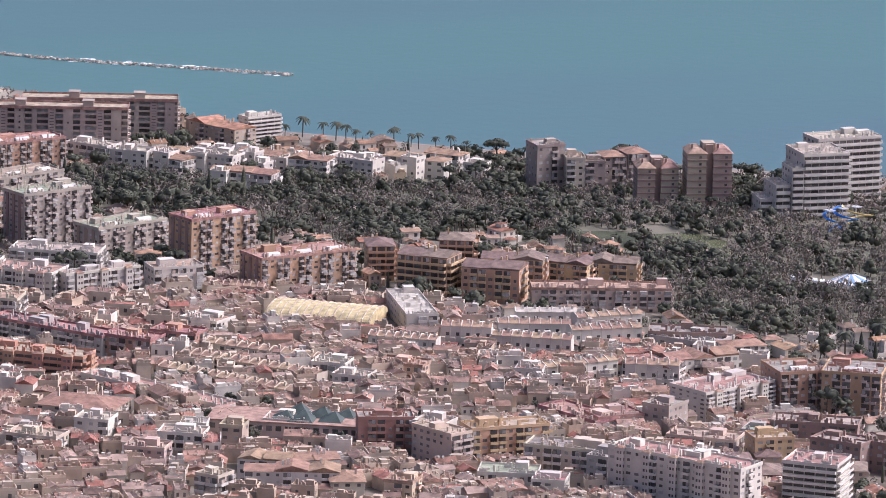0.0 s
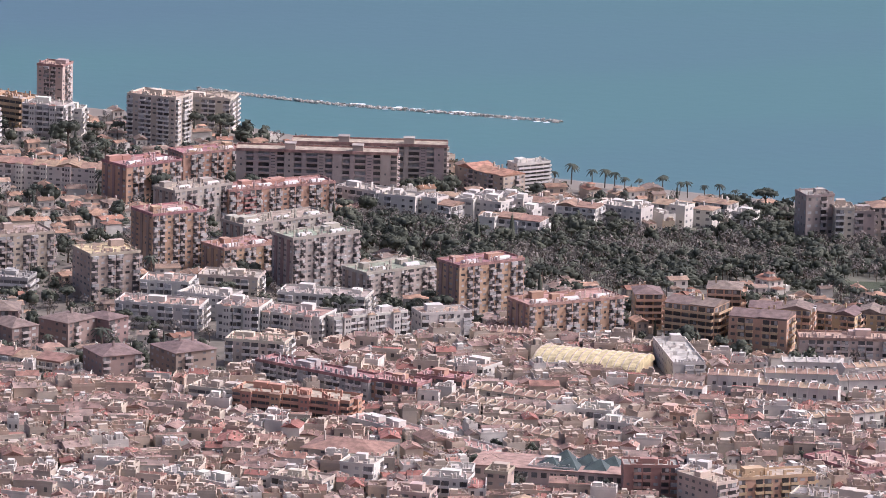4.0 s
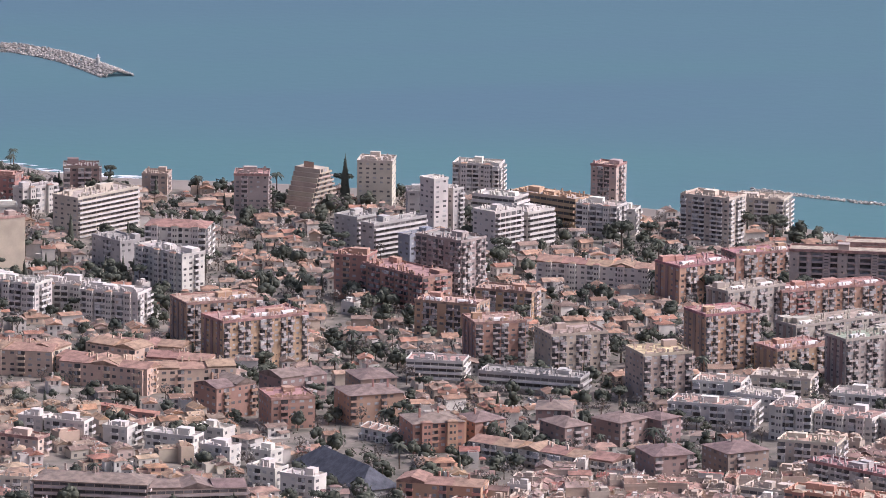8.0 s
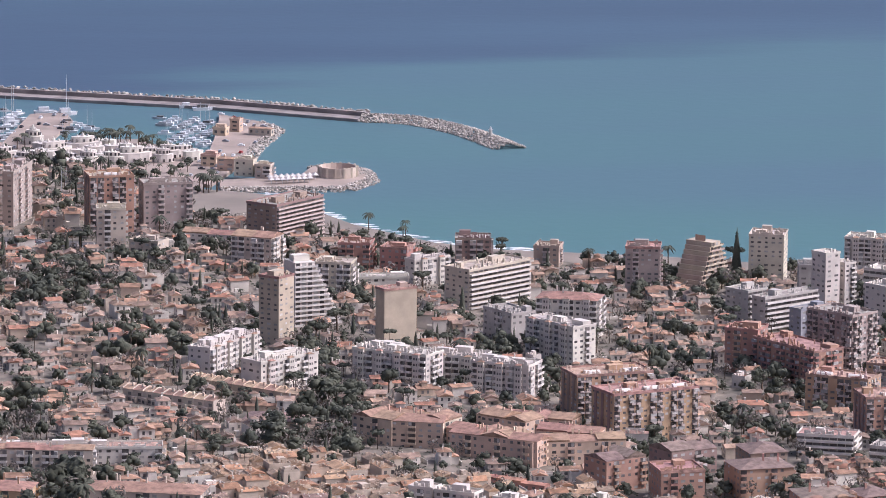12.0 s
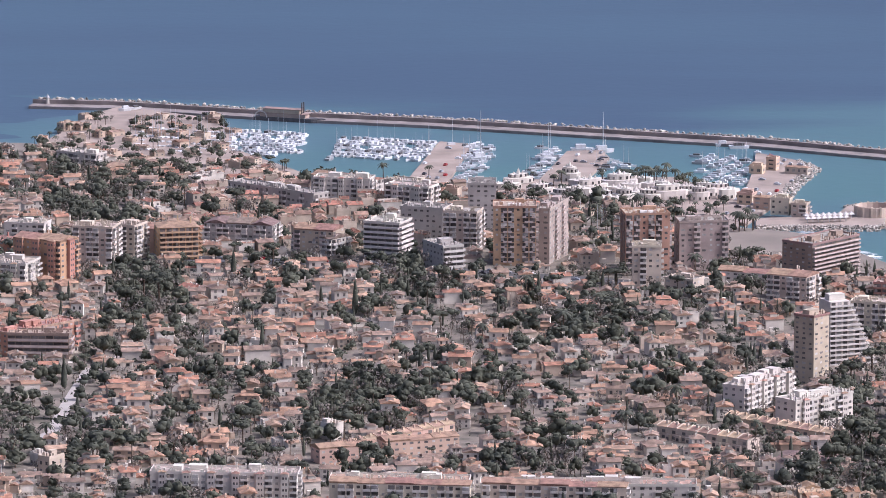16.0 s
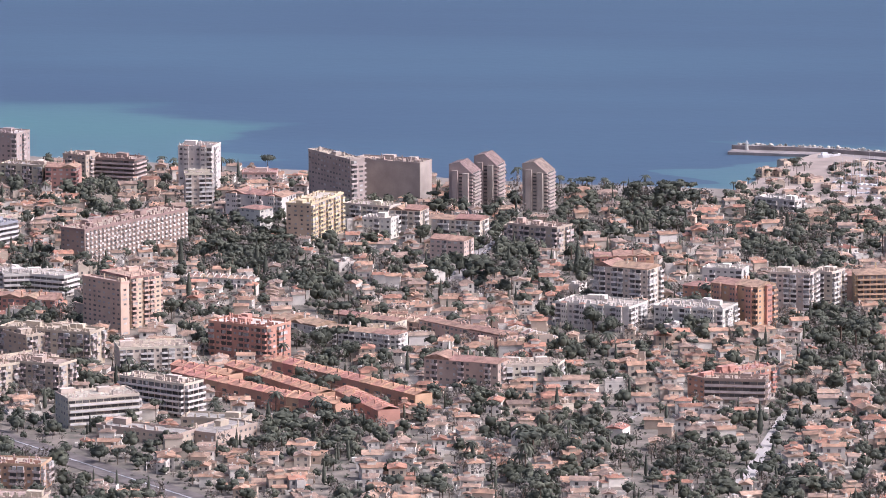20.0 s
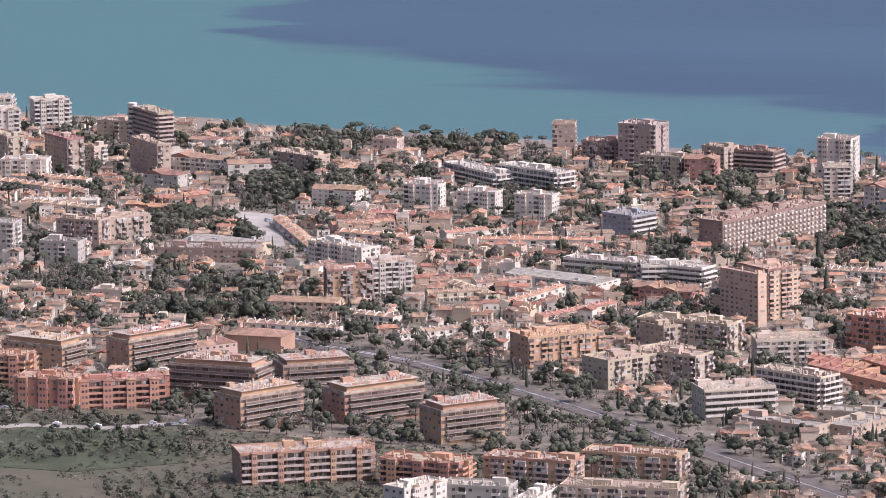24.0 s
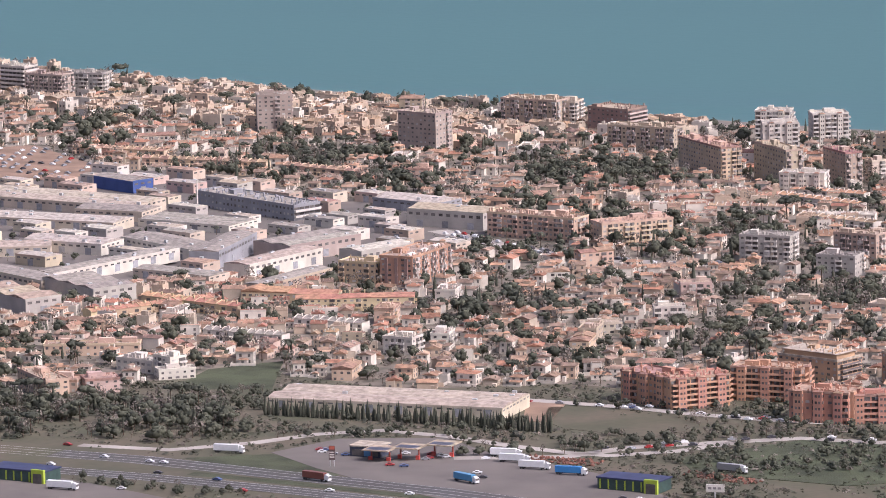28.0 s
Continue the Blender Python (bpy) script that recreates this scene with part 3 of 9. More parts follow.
def town_soups(seed):
    """Narrow town houses with terraces or tiled roofs."""
    rng = random.Random(seed + 50)
    wall, roof, win, ch = Soup(), Soup(), Soup(), Soup()
    w, d, h = rng.uniform(5.0, 9.5), rng.uniform(5.0, 7.5), rng.choice((3.0, 3.6, 4.4, 5.0, 5.6))
    wall.box(-w / 2, -d / 2, -2, w / 2, d / 2, h)
    k = seed % 6
    if k in (0, 1, 5):
        roof.hip(-w / 2, -d / 2, w / 2, d / 2, h, d * 0.2, over=0.3, gable=True)
    elif k == 2:
        roof.hip(-w / 2, 0, w / 2, d / 2, h, d * 0.13, over=0.2, gable=True)
        roof.box(-w / 2 + 0.2, -d / 2 + 0.2, h, w / 2 - 0.2, -0.3, h + 0.05)
        wall.box(-w / 2, -d / 2, h, w / 2, -d / 2 + 0.2, h + 0.9)
    else:
        roof.box(-w / 2 + 0.2, -d / 2 + 0.2, h, w / 2 - 0.2, d / 2 - 0.2, h + 0.06)
        for a in ((-w / 2, -d / 2, w / 2, -d / 2 + 0.2), (-w / 2, d / 2 - 0.2, w / 2, d / 2), (-w / 2, -d / 2, -w / 2 + 0.2, d / 2), (w / 2 - 0.2, -d / 2, w / 2, d / 2)):
            wall.box(a[0], a[1], h, a[2], a[3], h + 0.9)
        wall.box(w * 0.05, d * 0.05, h, w * 0.4, d * 0.42, h + 1.9)
        for _ in range(3):
            u, v = rng.uniform(-0.4, 0.4) * w, rng.uniform(-0.4, 0.4) * d
            ch.box(u, v, h, u + 0.7, v + 0.7, h + 1.3)
    n = int(h // 2.6)
    for z in range(n):
        for u in (-0.25, 0.25):
            win.box(u * w - 0.55, -d / 2 - 0.05, z * 2.6 + 0.8, u * w + 0.55, -d / 2 + 0.05, z * 2.6 + 2.2)
            win.box(w / 2 - 0.05, u * d - 0.5, z * 2.6 + 0.9, w / 2 + 0.05, u * d + 0.5, z * 2.6 + 2.1)
            win.box(-w / 2 - 0.05, u * d - 0.5, z * 2.6 + 0.9, -w / 2 + 0.05, u * d + 0.5, z * 2.6 + 2.1)
    for _ in range(6):
        u, v, q = rng.uniform(-0.45, 0.4) * w, rng.uniform(-0.45, 0.4) * d, rng.uniform(0.3, 0.8)
        ch.box(u, v, h - 0.3, u + q, v + q, h + d * 0.2 * (1 - abs(2 * v / d)) + rng.uniform(0.3, 1.1))
    return wall, roof, win, ch


def joined(soups):
    s = Soup()
    for i, q in enumerate(soups):
        n = len(s.v)
        s.v += q.v
        s.f += [tuple(n + j for j in p) for p in q.f]
        s.m += [min(i, 3)] * len(q.f)
    return arrays(s)


# ---- trees ----
ICO = [(0, 0, 1), (0.894, 0, 0.447), (0.276, 0.851, 0.447), (-0.724, 0.526, 0.447), (-0.724, -0.526, 0.447), (0.276, -0.851, 0.447),
       (0.724, 0.526, -0.447), (-0.276, 0.851, -0.447), (-0.894, 0, -0.447), (-0.276, -0.851, -0.447), (0.724, -0.526, -0.447), (0, 0, -1)]
ICOF = [(0, 1, 2), (0, 2, 3), (0, 3, 4), (0, 4, 5), (0, 5, 1), (1, 6, 2), (2, 7, 3), (3, 8, 4), (4, 9, 5), (5, 10, 1),
        (6, 7, 2), (7, 8, 3), (8, 9, 4), (9, 10, 5), (10, 6, 1), (11, 7, 6), (11, 8, 7), (11, 9, 8), (11, 10, 9), (11, 6, 10)]


def clump(s, x, y, z, r, rng, mi=0, flat=0.8):
    n = len(s.v)
    for a, b, c in ICO:
        k = r * rng.uniform(0.62, 1.25)
        s.v.append((x + a * k, y + b * k, z + c * k * flat))
    s.f += [tuple(n + i for i in q) for q in ICOF]
    s.m += [mi] * 20


def tuft(s, x, y, z, r, rng, flat=0.8):
    """A ragged eight-sided clump."""
    n, a = len(s.v), rng.uniform(0, 1.57)
    for i in range(4):
        k = r * rng.uniform(0.7, 1.35)
        s.v.append((x + k * math.cos(a + i * 1.5708), y + k * math.sin(a + i * 1.5708), z + r * rng.uniform(-0.4, 0.3)))
    s.v += [(x + rng.uniform(-0.3, 0.3) * r, y + rng.uniform(-0.3, 0.3) * r, z + r * flat * rng.uniform(0.7, 1.3)), (x, y, z - r * flat)]
    s.f += [q for i in range(4) for q in ((n + i, n + (i + 1) % 4, n + 4), (n + (i + 1) % 4, n + i, n + 5))]
    s.m += [0] * 8


def sprays(s, cx, cy, cz, rx, rz, count, size, rng, mi=0):
    """Leafy sprays scattered over an uneven rounded mass, each turned roughly outwards."""
    for _ in range(count):
        d = Vector((rng.gauss(0, 1), rng.gauss(0, 1), rng.gauss(0.25, 1))).normalized()
        k = rng.uniform(0.72, 1.1)
        c = Vector((cx + d.x * rx * k, cy + d.y * rx * k, cz + d.z * rz * k))
        nrm = (d + Vector((rng.uniform(-1, 1), rng.uniform(-1, 1), rng.uniform(-0.6, 1.0))) * 0.5).normalized()
        u = nrm.orthogonal().normalized()
        v, a, q = nrm.cross(u), rng.uniform(0, 6.28), size * rng.uniform(0.7, 1.4)
        n = len(s.v)
        for j, w in ((0, 1.25), (2.0, 0.9), (4.2, 1.0)):
            s.v.append(tuple(c + (u * math.cos(a + j) + v * math.sin(a + j)) * q * w))
        s.f.append((n, n + 1, n + 2))
        s.m.append(mi)


def taper(s, x0, y0, z0, r0, x1, y1, z1, r1, mi=1, k=5):
    n = len(s.v)
    for x, y, z, r in ((x0, y0, z0, r0), (x1, y1, z1, r1)):
        s.v += [(x + r * math.cos(i * math.tau / k), y + r * math.sin(i * math.tau / k), z) for i in range(k)]
    s.f += [(n + i, n + (i + 1) % k, n + k + (i + 1) % k, n + k + i) for i in range(k)]
    s.m += [mi] * k


def spindle_r(z):
    """Half width of a cypress at height z."""
    return 1.05 * min(1.0, 0.45 + z * 0.35) * max(0.0, 1 - (z / 10.2) ** 2.2)


def spindle(s, rng, k):
    """The tapered uneven core of a cypress."""
    n, zs = len(s.v), (0.3, 1.5, 3.0, 4.6, 6.2, 7.8, 9.2)
    for z in zs:
        s.v += [(spindle_r(z) * q * math.cos(i * math.tau / k), spindle_r(z) * q * math.sin(i * math.tau / k), z) for i, q in enumerate(rng.uniform(0.75, 1.1) for _ in range(k))]
    s.v.append((0, 0, 10.6))
    for j in range(len(zs) - 1):
        s.f += [(n + j * k + i, n + j * k + (i + 1) % k, n + (j + 1) * k + (i + 1) % k, n + (j + 1) * k + i) for i in range(k)]
    top = n + (len(zs) - 1) * k
    s.f += [(top + i, top + (i + 1) % k, len(s.v) - 1) for i in range(k)]
    s.m += [0] * (k * len(zs))


def tree_soups(kind, seed, clumps=16):
    """Trunk with limbs, and a crown of clumps."""
    rng, tr, cr = random.Random(seed), Soup(), Soup()
    if kind == "round":
        taper(tr, 0, 0, -1, 0.3, 0.1, 0, 3.2, 0.2, 0)
        for _ in range(5):
            a = rng.uniform(0, 6.28)
            x, y, z = 1.5 * math.cos(a), 1.5 * math.sin(a), rng.uniform(3.4, 5.4)
            taper(tr, 0.1, 0, 2.4, 0.15, x, y, z, 0.06, 0, 3)
            clump(cr, x, y, z, 1.5, rng, 0, 0.85)
            sprays(cr, x, y, z, rng.uniform(1.5, 1.9), rng.uniform(1.3, 1.7), 60, 0.4, rng)
    elif kind == "pine":
        taper(tr, 0, 0, -1, 0.35, 0.4, 0.2, 6.5, 0.2, 0)
        for _ in range(6):
            a, q = rng.uniform(0, 6.28), rng.uniform(0.8, 2.8)
            x, y, z = q * math.cos(a), q * math.sin(a), 7.6 - 0.1 * q * q
            taper(tr, 0.35, 0.2, 5.2, 0.15, x, y, z, 0.06, 0, 3)
            clump(cr, x, y, z, 1.45, rng, 0, 0.5)
            sprays(cr, x, y, z, rng.uniform(1.4, 1.8), 0.8, 52, 0.4, rng)
    elif kind == "cypress":
        taper(tr, 0, 0, -1, 0.2, 0, 0, 2, 0.15, 0)
        spindle(cr, rng, 9)
        for i in range(14):
            z = 0.9 + i * 0.62
            sprays(cr, 0, 0, z, spindle_r(z), 0.5, 9, 0.28, rng)
    elif kind == "palm":
        taper(tr, 0, 0, -1, 0.28, 0.3, 0, 7.5, 0.2, 0)
        for i in range(14):
            a, up = i * 6.283 / 14 + rng.uniform(-0.15, 0.15), rng.uniform(-0.5, 1.3)
            ca, sa, n = math.cos(a), math.sin(a), len(cr.v)
            for t, wd in ((0.0, 0.1), (0.35, 0.5), (0.7, 0.45), (1.0, 0.05)):
                q, z = 2.9 * t, 7.6 + up * t * 1.4 - 2.2 * t * t
                cr.v += [(0.3 + q * ca - wd * sa, q * sa + wd * ca, z - 0.15), (0.3 + q * ca, q * sa, z + 0.12), (0.3 + q * ca + wd * sa, q * sa - wd * ca, z - 0.15)]
            for k in range(3):
                b = n + k * 3
                cr.f += [(b, b + 1, b + 4, b + 3), (b + 1, b + 2, b + 5, b + 4)]
                cr.m += [0, 0]
    elif kind == "bare":
        taper(tr, 0, 0, -1, 0.25, 0, 0, 3, 0.15, 0)
        for _ in range(9):
            a, e = rng.uniform(0, 6.28), rng.uniform(4, 7)
            taper(tr, 0, 0, rng.uniform(2, 3), 0.1, 2.2 * math.cos(a), 2.2 * math.sin(a), e, 0.04, 0, 3)
        sprays(cr, 0, 0, 5.0, 2.2, 1.9, clumps * 4, 0.32, rng)
    return tr, cr


def tree_arrays(kind, seed, clumps):
    tr, cr = tree_soups(kind, seed, clumps)
    s = Soup()
    s.v, s.f, s.m = list(cr.v), list(cr.f), [0] * len(cr.f)
    n = len(s.v)
    s.v += tr.v
    s.f += [tuple(n + i for i in q) for q in tr.f]
    s.m += [1] * len(tr.f)
    return arrays(s)


def small_tree(kind, seed, count):
    """A far tree: lobes of leafy sprays on a plain stem, as triangles."""
    rng, s = random.Random(seed), Soup()
    if kind == "round":
        for j in range(4):
            a, q = j * 2.1 + rng.uniform(-0.5, 0.5), 1.5 if j < 3 else 0.2
            x, y, z = q * math.cos(a), q * math.sin(a), rng.uniform(2.7, 3.9) if j < 3 else 4.9
            clump(s, x, y, z, rng.uniform(1.5, 1.9), rng, 0, 0.9)
            sprays(s, x, y, z, 2.0, 1.8, count // 4, 0.72, rng)
    elif kind == "pine":
        for j in range(3):
            a = j * 2.1 + rng.uniform(-0.5, 0.5)
            x, y = 1.6 * math.cos(a), 1.6 * math.sin(a)
            clump(s, x, y, 7.2, rng.uniform(1.7, 2.1), rng, 0, 0.5)
            sprays(s, x, y, 7.3, 2.2, 1.0, count // 3, 0.7, rng)
    elif kind == "cypress":
        spindle(s, rng, 6)
        for i in range(6):
            z = 1.2 + i * 1.45
            sprays(s, 0, 0, z, spindle_r(z), 0.8, count // 10, 0.36, rng)
    else:
        sprays(s, 0, 0, 4.4, 2.4, 2.1, count, 0.48, rng)
    taper(s, 0, 0, -1, 0.25, 0, 0, 7.0 if kind == "pine" else 3.4, 0.12, 1, 3)
    if kind == "bare":
        for _ in range(5):
            a = rng.uniform(0, 6.28)
            taper(s, 0, 0, 2.5, 0.1, 2.1 * math.cos(a), 2.1 * math.sin(a), rng.uniform(4, 6.6), 0.05, 1, 3)
    return arrays(s)


TREE_LABEL = {"round": "broad dark green tree with an uneven leafy crown", "pine": "umbrella pine with a flat dark green crown",
              "cypress": "slender dark green cypress, pointed at the top", "palm": "tall palm with a tuft of drooping fronds",
              "bare": "winter-bare tree with thin greyish-brown twigs"}
TREE_MAT = {"round": LEAF, "pine": LEAF, "cypress": LEAF, "palm": LEAF, "bare": BARE}
TREE_PROTO = {}


def tree(x, y, kind="round", sc=1.0, z=None):
    """One tree that stands for itself."""
    key = (kind, RNG.randrange(3))
    m = pose(x, y, gz(x, y) if z is None else z, 0, 0, RNG.uniform(0, 360))
    if key not in TREE_PROTO:
        e = root(kind + "_tree", 0, 0, 0)
        tr, cr = tree_soups(kind, 11 + key[1], 26)
        tr.put("trunk", [BARK], e)
        cr.put("crown", [TREE_MAT[kind]], e).data.shade_smooth()
        tagged(e, TREE_LABEL[kind], "tree", kind + " trees")
        TREE_PROTO[key] = e
        o = e
    else:
        o = copy_thing(TREE_PROTO[key], m)
    o.matrix_basis = m @ Matrix.Diagonal((sc, sc, sc * RNG.uniform(0.9, 1.1), 1))
    return o


HOUSE_ROOF = [mat("house_tile", (0.40, 0.24, 0.155), 0.9, 0.35, 0.3, island=0.6, objvar=0.25, bump=0.4, fine=2.0),
              mat("house_tile_old", (0.31, 0.215, 0.16), 0.9, 0.35, 0.3, island=0.6, objvar=0.25, bump=0.4, fine=2.0),
              mat("house_tile_pale", (0.41, 0.275, 0.19), 0.9, 0.35, 0.3, island=0.6, objvar=0.25, bump=0.4, fine=2.0),
              mat("house_tile_red", (0.39, 0.195, 0.125), 0.9, 0.35, 0.3, island=0.6, objvar=0.25, bump=0.4, fine=2.0),
              mat("terrace_floor", (0.39, 0.295, 0.225), 0.9, 0.3, 0.3, island=0.6, objvar=0.25, fine=2.0)]
BULK_WALL = [mat("house_wall_white", (0.66, 0.60, 0.52), 0.9, 0.15, 0.2, island=0.25), mat("house_wall_cream", (0.54, 0.45, 0.35), 0.9, 0.15, 0.2, island=0.3),
             mat("house_wall_peach", (0.52, 0.405, 0.305), 0.9, 0.15, 0.2, island=0.3)]
PROTO = {}


def house(kind, seed, x, y, rot, sc=(1, 1, 1)):
    """One separate house with its parts."""
    key = (kind, seed)
    m = pose(x, y, gz(x, y), 0, 0, rot) @ Matrix.Diagonal((*sc, 1))
    if key in PROTO:
        o = copy_thing(PROTO[key], m)
        o.matrix_basis = m
        return o
    wall, roof, win, ch = (villa_soups if kind == "villa" else town_soups)(seed)
    e = root("villa" if kind == "villa" else "town_house", 0, 0, 0)
    c = ("white", "cream", "tan", "peach", "white", "pink")[seed % 6] if kind == "town" else ("white", "cream", "white", "peach", "white", "white")[seed % 6]
    r = seed % 5 if kind == "town" else seed % 4
    wall.put("wall", [wall_mat(c)], e)
    roof.put("roof", [HOUSE_ROOF[r]], e)
    tagged(win.put("glazing", [GLASS], e), kind="stuff")
    if kind == "villa":
        ch.put("chimney", [wall_mat(c)], e)
    else:
        tagged(ch.put("roof_clutter", [wall_mat(c)], e), kind="stuff")
    what = "detached villa with red-brown tiled hip roof" if kind == "villa" else "narrow town house with " + ("tiled roof" if seed % 6 in (0, 1, 2, 5) else "flat roof terrace")
    tagged(e, "%s %s, small dark windows" % (COLWORD[c], what), "house", "villas" if kind == "villa" else "town houses")
    e.matrix_basis = m
    PROTO[key] = e
    return e


def fill(spots, kind, name, label, singles, pale=False, big=1.0, tiled=False):
    """Places houses at spots; the nearest stand singly, the rest are one object."""
    bulk = Bulk()
    bases = [joined((villa_soups if kind == "villa" else town_soups)(s)) for s in range(12)]
    spots.sort(key=lambda p: math.hypot(p[0], p[1]))
    for i, (x, y, rot) in enumerate(spots):
        s = RNG.choice((0, 1, 5, 6, 7, 11, 2, 3)) if tiled else RNG.randrange(12)
        claim(x - 4, y - 4, 8, 8, 0, 0.5)
        q = RNG.uniform(0.85, 1.25) if kind == "villa" else RNG.uniform(0.8, 1.3) * big
        sc = (q * RNG.uniform(0.85, 1.15), q * RNG.uniform(0.85, 1.15), RNG.uniform(0.8, 1.25) if kind == "villa" else RNG.choice((0.75, 0.9, 1.0, 1.0, 1.15, 1.3)) * big)
        if i < singles:
            house(kind, s, x, y, math.degrees(rot), sc)
            continue
        v, f, m = bases[s]
        w, r = RNG.choice((0, 0, 0, 0, 1) if pale else (0, 0, 1, 1, 1, 2, 2, 2) if kind == "town" else (0, 0, 0, 0, 1, 2)), RNG.choice((0, 0, 2, 2, 3, 3, 1) if tiled else (0, 1, 2, 4, 4, 2, 3, 1) if kind == "town" else (0, 0, 1, 1, 2, 3))
        mm = np.array([w, 3 + r, 8, w])[m]
        bulk.add((v, f, mm), x, y, gz(x, y), rot, sc)
    if bulk.n:
        bulk.put(name, [*BULK_WALL, *HOUSE_ROOF, GLASS], label, "houses")


def near_line(x):
    """The land nearer than this is never in view."""
    return float(np.interp(x, [-1900, -1150, -618, 0, 186, 270, 550, 700, 880, 1300], [2500, 2520, 2560, 2550, 2440, 2300, 2040, 1980, 1950, 1930]))


def lattice(poly, dx, dy, rot, jitter, gap=(0, 0), land=True):
    """Spots on a turned grid inside a ring of points; gap: leave out every n-th row and column as lanes."""
    cx, cy = sum(p[0] for p in poly) / len(poly), sum(p[1] for p in poly) / len(poly)
    rad = max(math.hypot(p[0] - cx, p[1] - cy) for p in poly)
    c, s, out = math.cos(rot), math.sin(rot), []
    for i in range(-int(rad / dx) - 1, int(rad / dx) + 2):
        for j in range(-int(rad / dy) - 1, int(rad / dy) + 2):
            if (gap[0] and i % gap[0] == 0) or (gap[1] and j % gap[1] == 0):
                continue
            u, v = i * dx + RNG.uniform(-jitter, jitter), j * dy + RNG.uniform(-jitter, jitter)
            x, y = cx + u * c - v * s, cy + u * s + v * c
            if inside(x, y, poly) and (not land or (y < coast(x) - 30 and abs(math.atan2(x, y)) < 0.388)):
                out.append((x, y))
    return out




# ---- single things of the outskirts and the harbour ----
def shed(x, y, w, d, h, rot, wall="white", roof="grey", bal="", n=0):
    """A flat industrial hall: walls, low-pitched sheet roof in bays, doors and a band of windows."""
    rng = random.Random(int(abs(x * 13 + y * 7)))
    z = gz(x, y)
    e = root("industrial_hall", x, y, z, rot)
    h = max(4.5, h)
    Soup().box(0, 0, -1.5, w, d, h).put("wall", wall_mat(wall), e)
    k = max(1, round(d / 18))
    for i in range(k):
        r = Soup().hip(0, i * d / k, w, (i + 1) * d / k, h + 0.02, d / k * 0.075, over=0.02, gable=True)
        r.put("roof", roof_mat(roof), e)
    Soup().box(-0.15, -0.15, h - 0.6, w + 0.15, -0.02, h + 0.5).put("fascia", wall_mat(wall), e)
    for i in range(max(1, int(w / 14))):
        u = (i + 0.5) * w / max(1, int(w / 14))
        Soup().box(u - 2, -0.08, 0, u + 2, 0.05, min(4.0, h - 0.6)).put("roller_door", mat("roller_door", (0.34, 0.34, 0.36), 0.6, 0.2, 0.5, objvar=0.7), e)
    sk = Soup()
    for i in range(int(w / 18) + 1):
        u, v_ = rng.uniform(1, w - 3), rng.uniform(1, d - 3)
        sk.box(u, v_, h, u + 2.2, v_ + 1.4, h + d / k * 0.06 + 0.5)
    tagged(sk.put("roof_gear", [METAL], e), kind="stuff")
    win = Soup()
    for i in range(int(w / 5)):
        win.box(i * 5 + 1.2, -0.05, h * 0.68, i * 5 + 3.8, 0.05, h * 0.84)
    for i in range(int(d / 5)):
        win.box(w - 0.05, i * 5 + 1.2, h * 0.68, w + 0.05, i * 5 + 3.8, h * 0.84)
    if win.v:
        tagged(win.put("glazing", [GLASS], e), kind="stuff")
    claim(x, y, w, d, rot)
    return tagged(e, "%s industrial hall with low %s" % (COLWORD[wall], ROOFWORD[roof].replace("flat", "sheet")), "hall", "industrial halls")


def vault_hall(x, y, w, d, h, rot, wall="ochre", roof="ochre"):
    """A hall under one ribbed barrel roof."""
    e = root("market_hall", x, y, gz(x, y), rot)
    Soup().box(0, 0, -1.5, w, d, h).put("wall", wall_mat(wall), e)
    s, k = Soup(), 14
    for i in range(k + 1):
        a = math.pi * i / k
        for u in (-0.5, w + 0.5):
            s.v.append((u, d / 2 - (d / 2 + 0.6) * math.cos(a), h + d * 0.16 * math.sin(a)))
    s.f = [(i * 2, i * 2 + 1, i * 2 + 3, i * 2 + 2) for i in range(k)] + [tuple(range(0, 2 * k + 2, 2)), tuple(range(2 * k + 1, 0, -2))]
    s.m = [0] * len(s.f)
    s.put("roof", roof_mat("ochre"), e)
    for j in range(15):
        r, u = Soup(), w * j / 14
        for i in range(k + 1):
            a = math.pi * i / k
            for du, up in ((-0.25, 0.0), (0.0, 0.3), (0.25, 0.0)):
                r.v.append((u + du, d / 2 - (d / 2 + 0.6) * math.cos(a), h + d * 0.16 * math.sin(a) + up))
        for i in range(k):
            for q in (0, 1):
                b = i * 3 + q
                r.f.append((b, b + 1, b + 4, b + 3))
        r.m = [0] * len(r.f)
        r.put("roof_rib", roof_mat("cream"), e)
    claim(x, y, w, d, rot)
    return tagged(e, "long market hall under a ribbed ochre barrel roof", "hall")


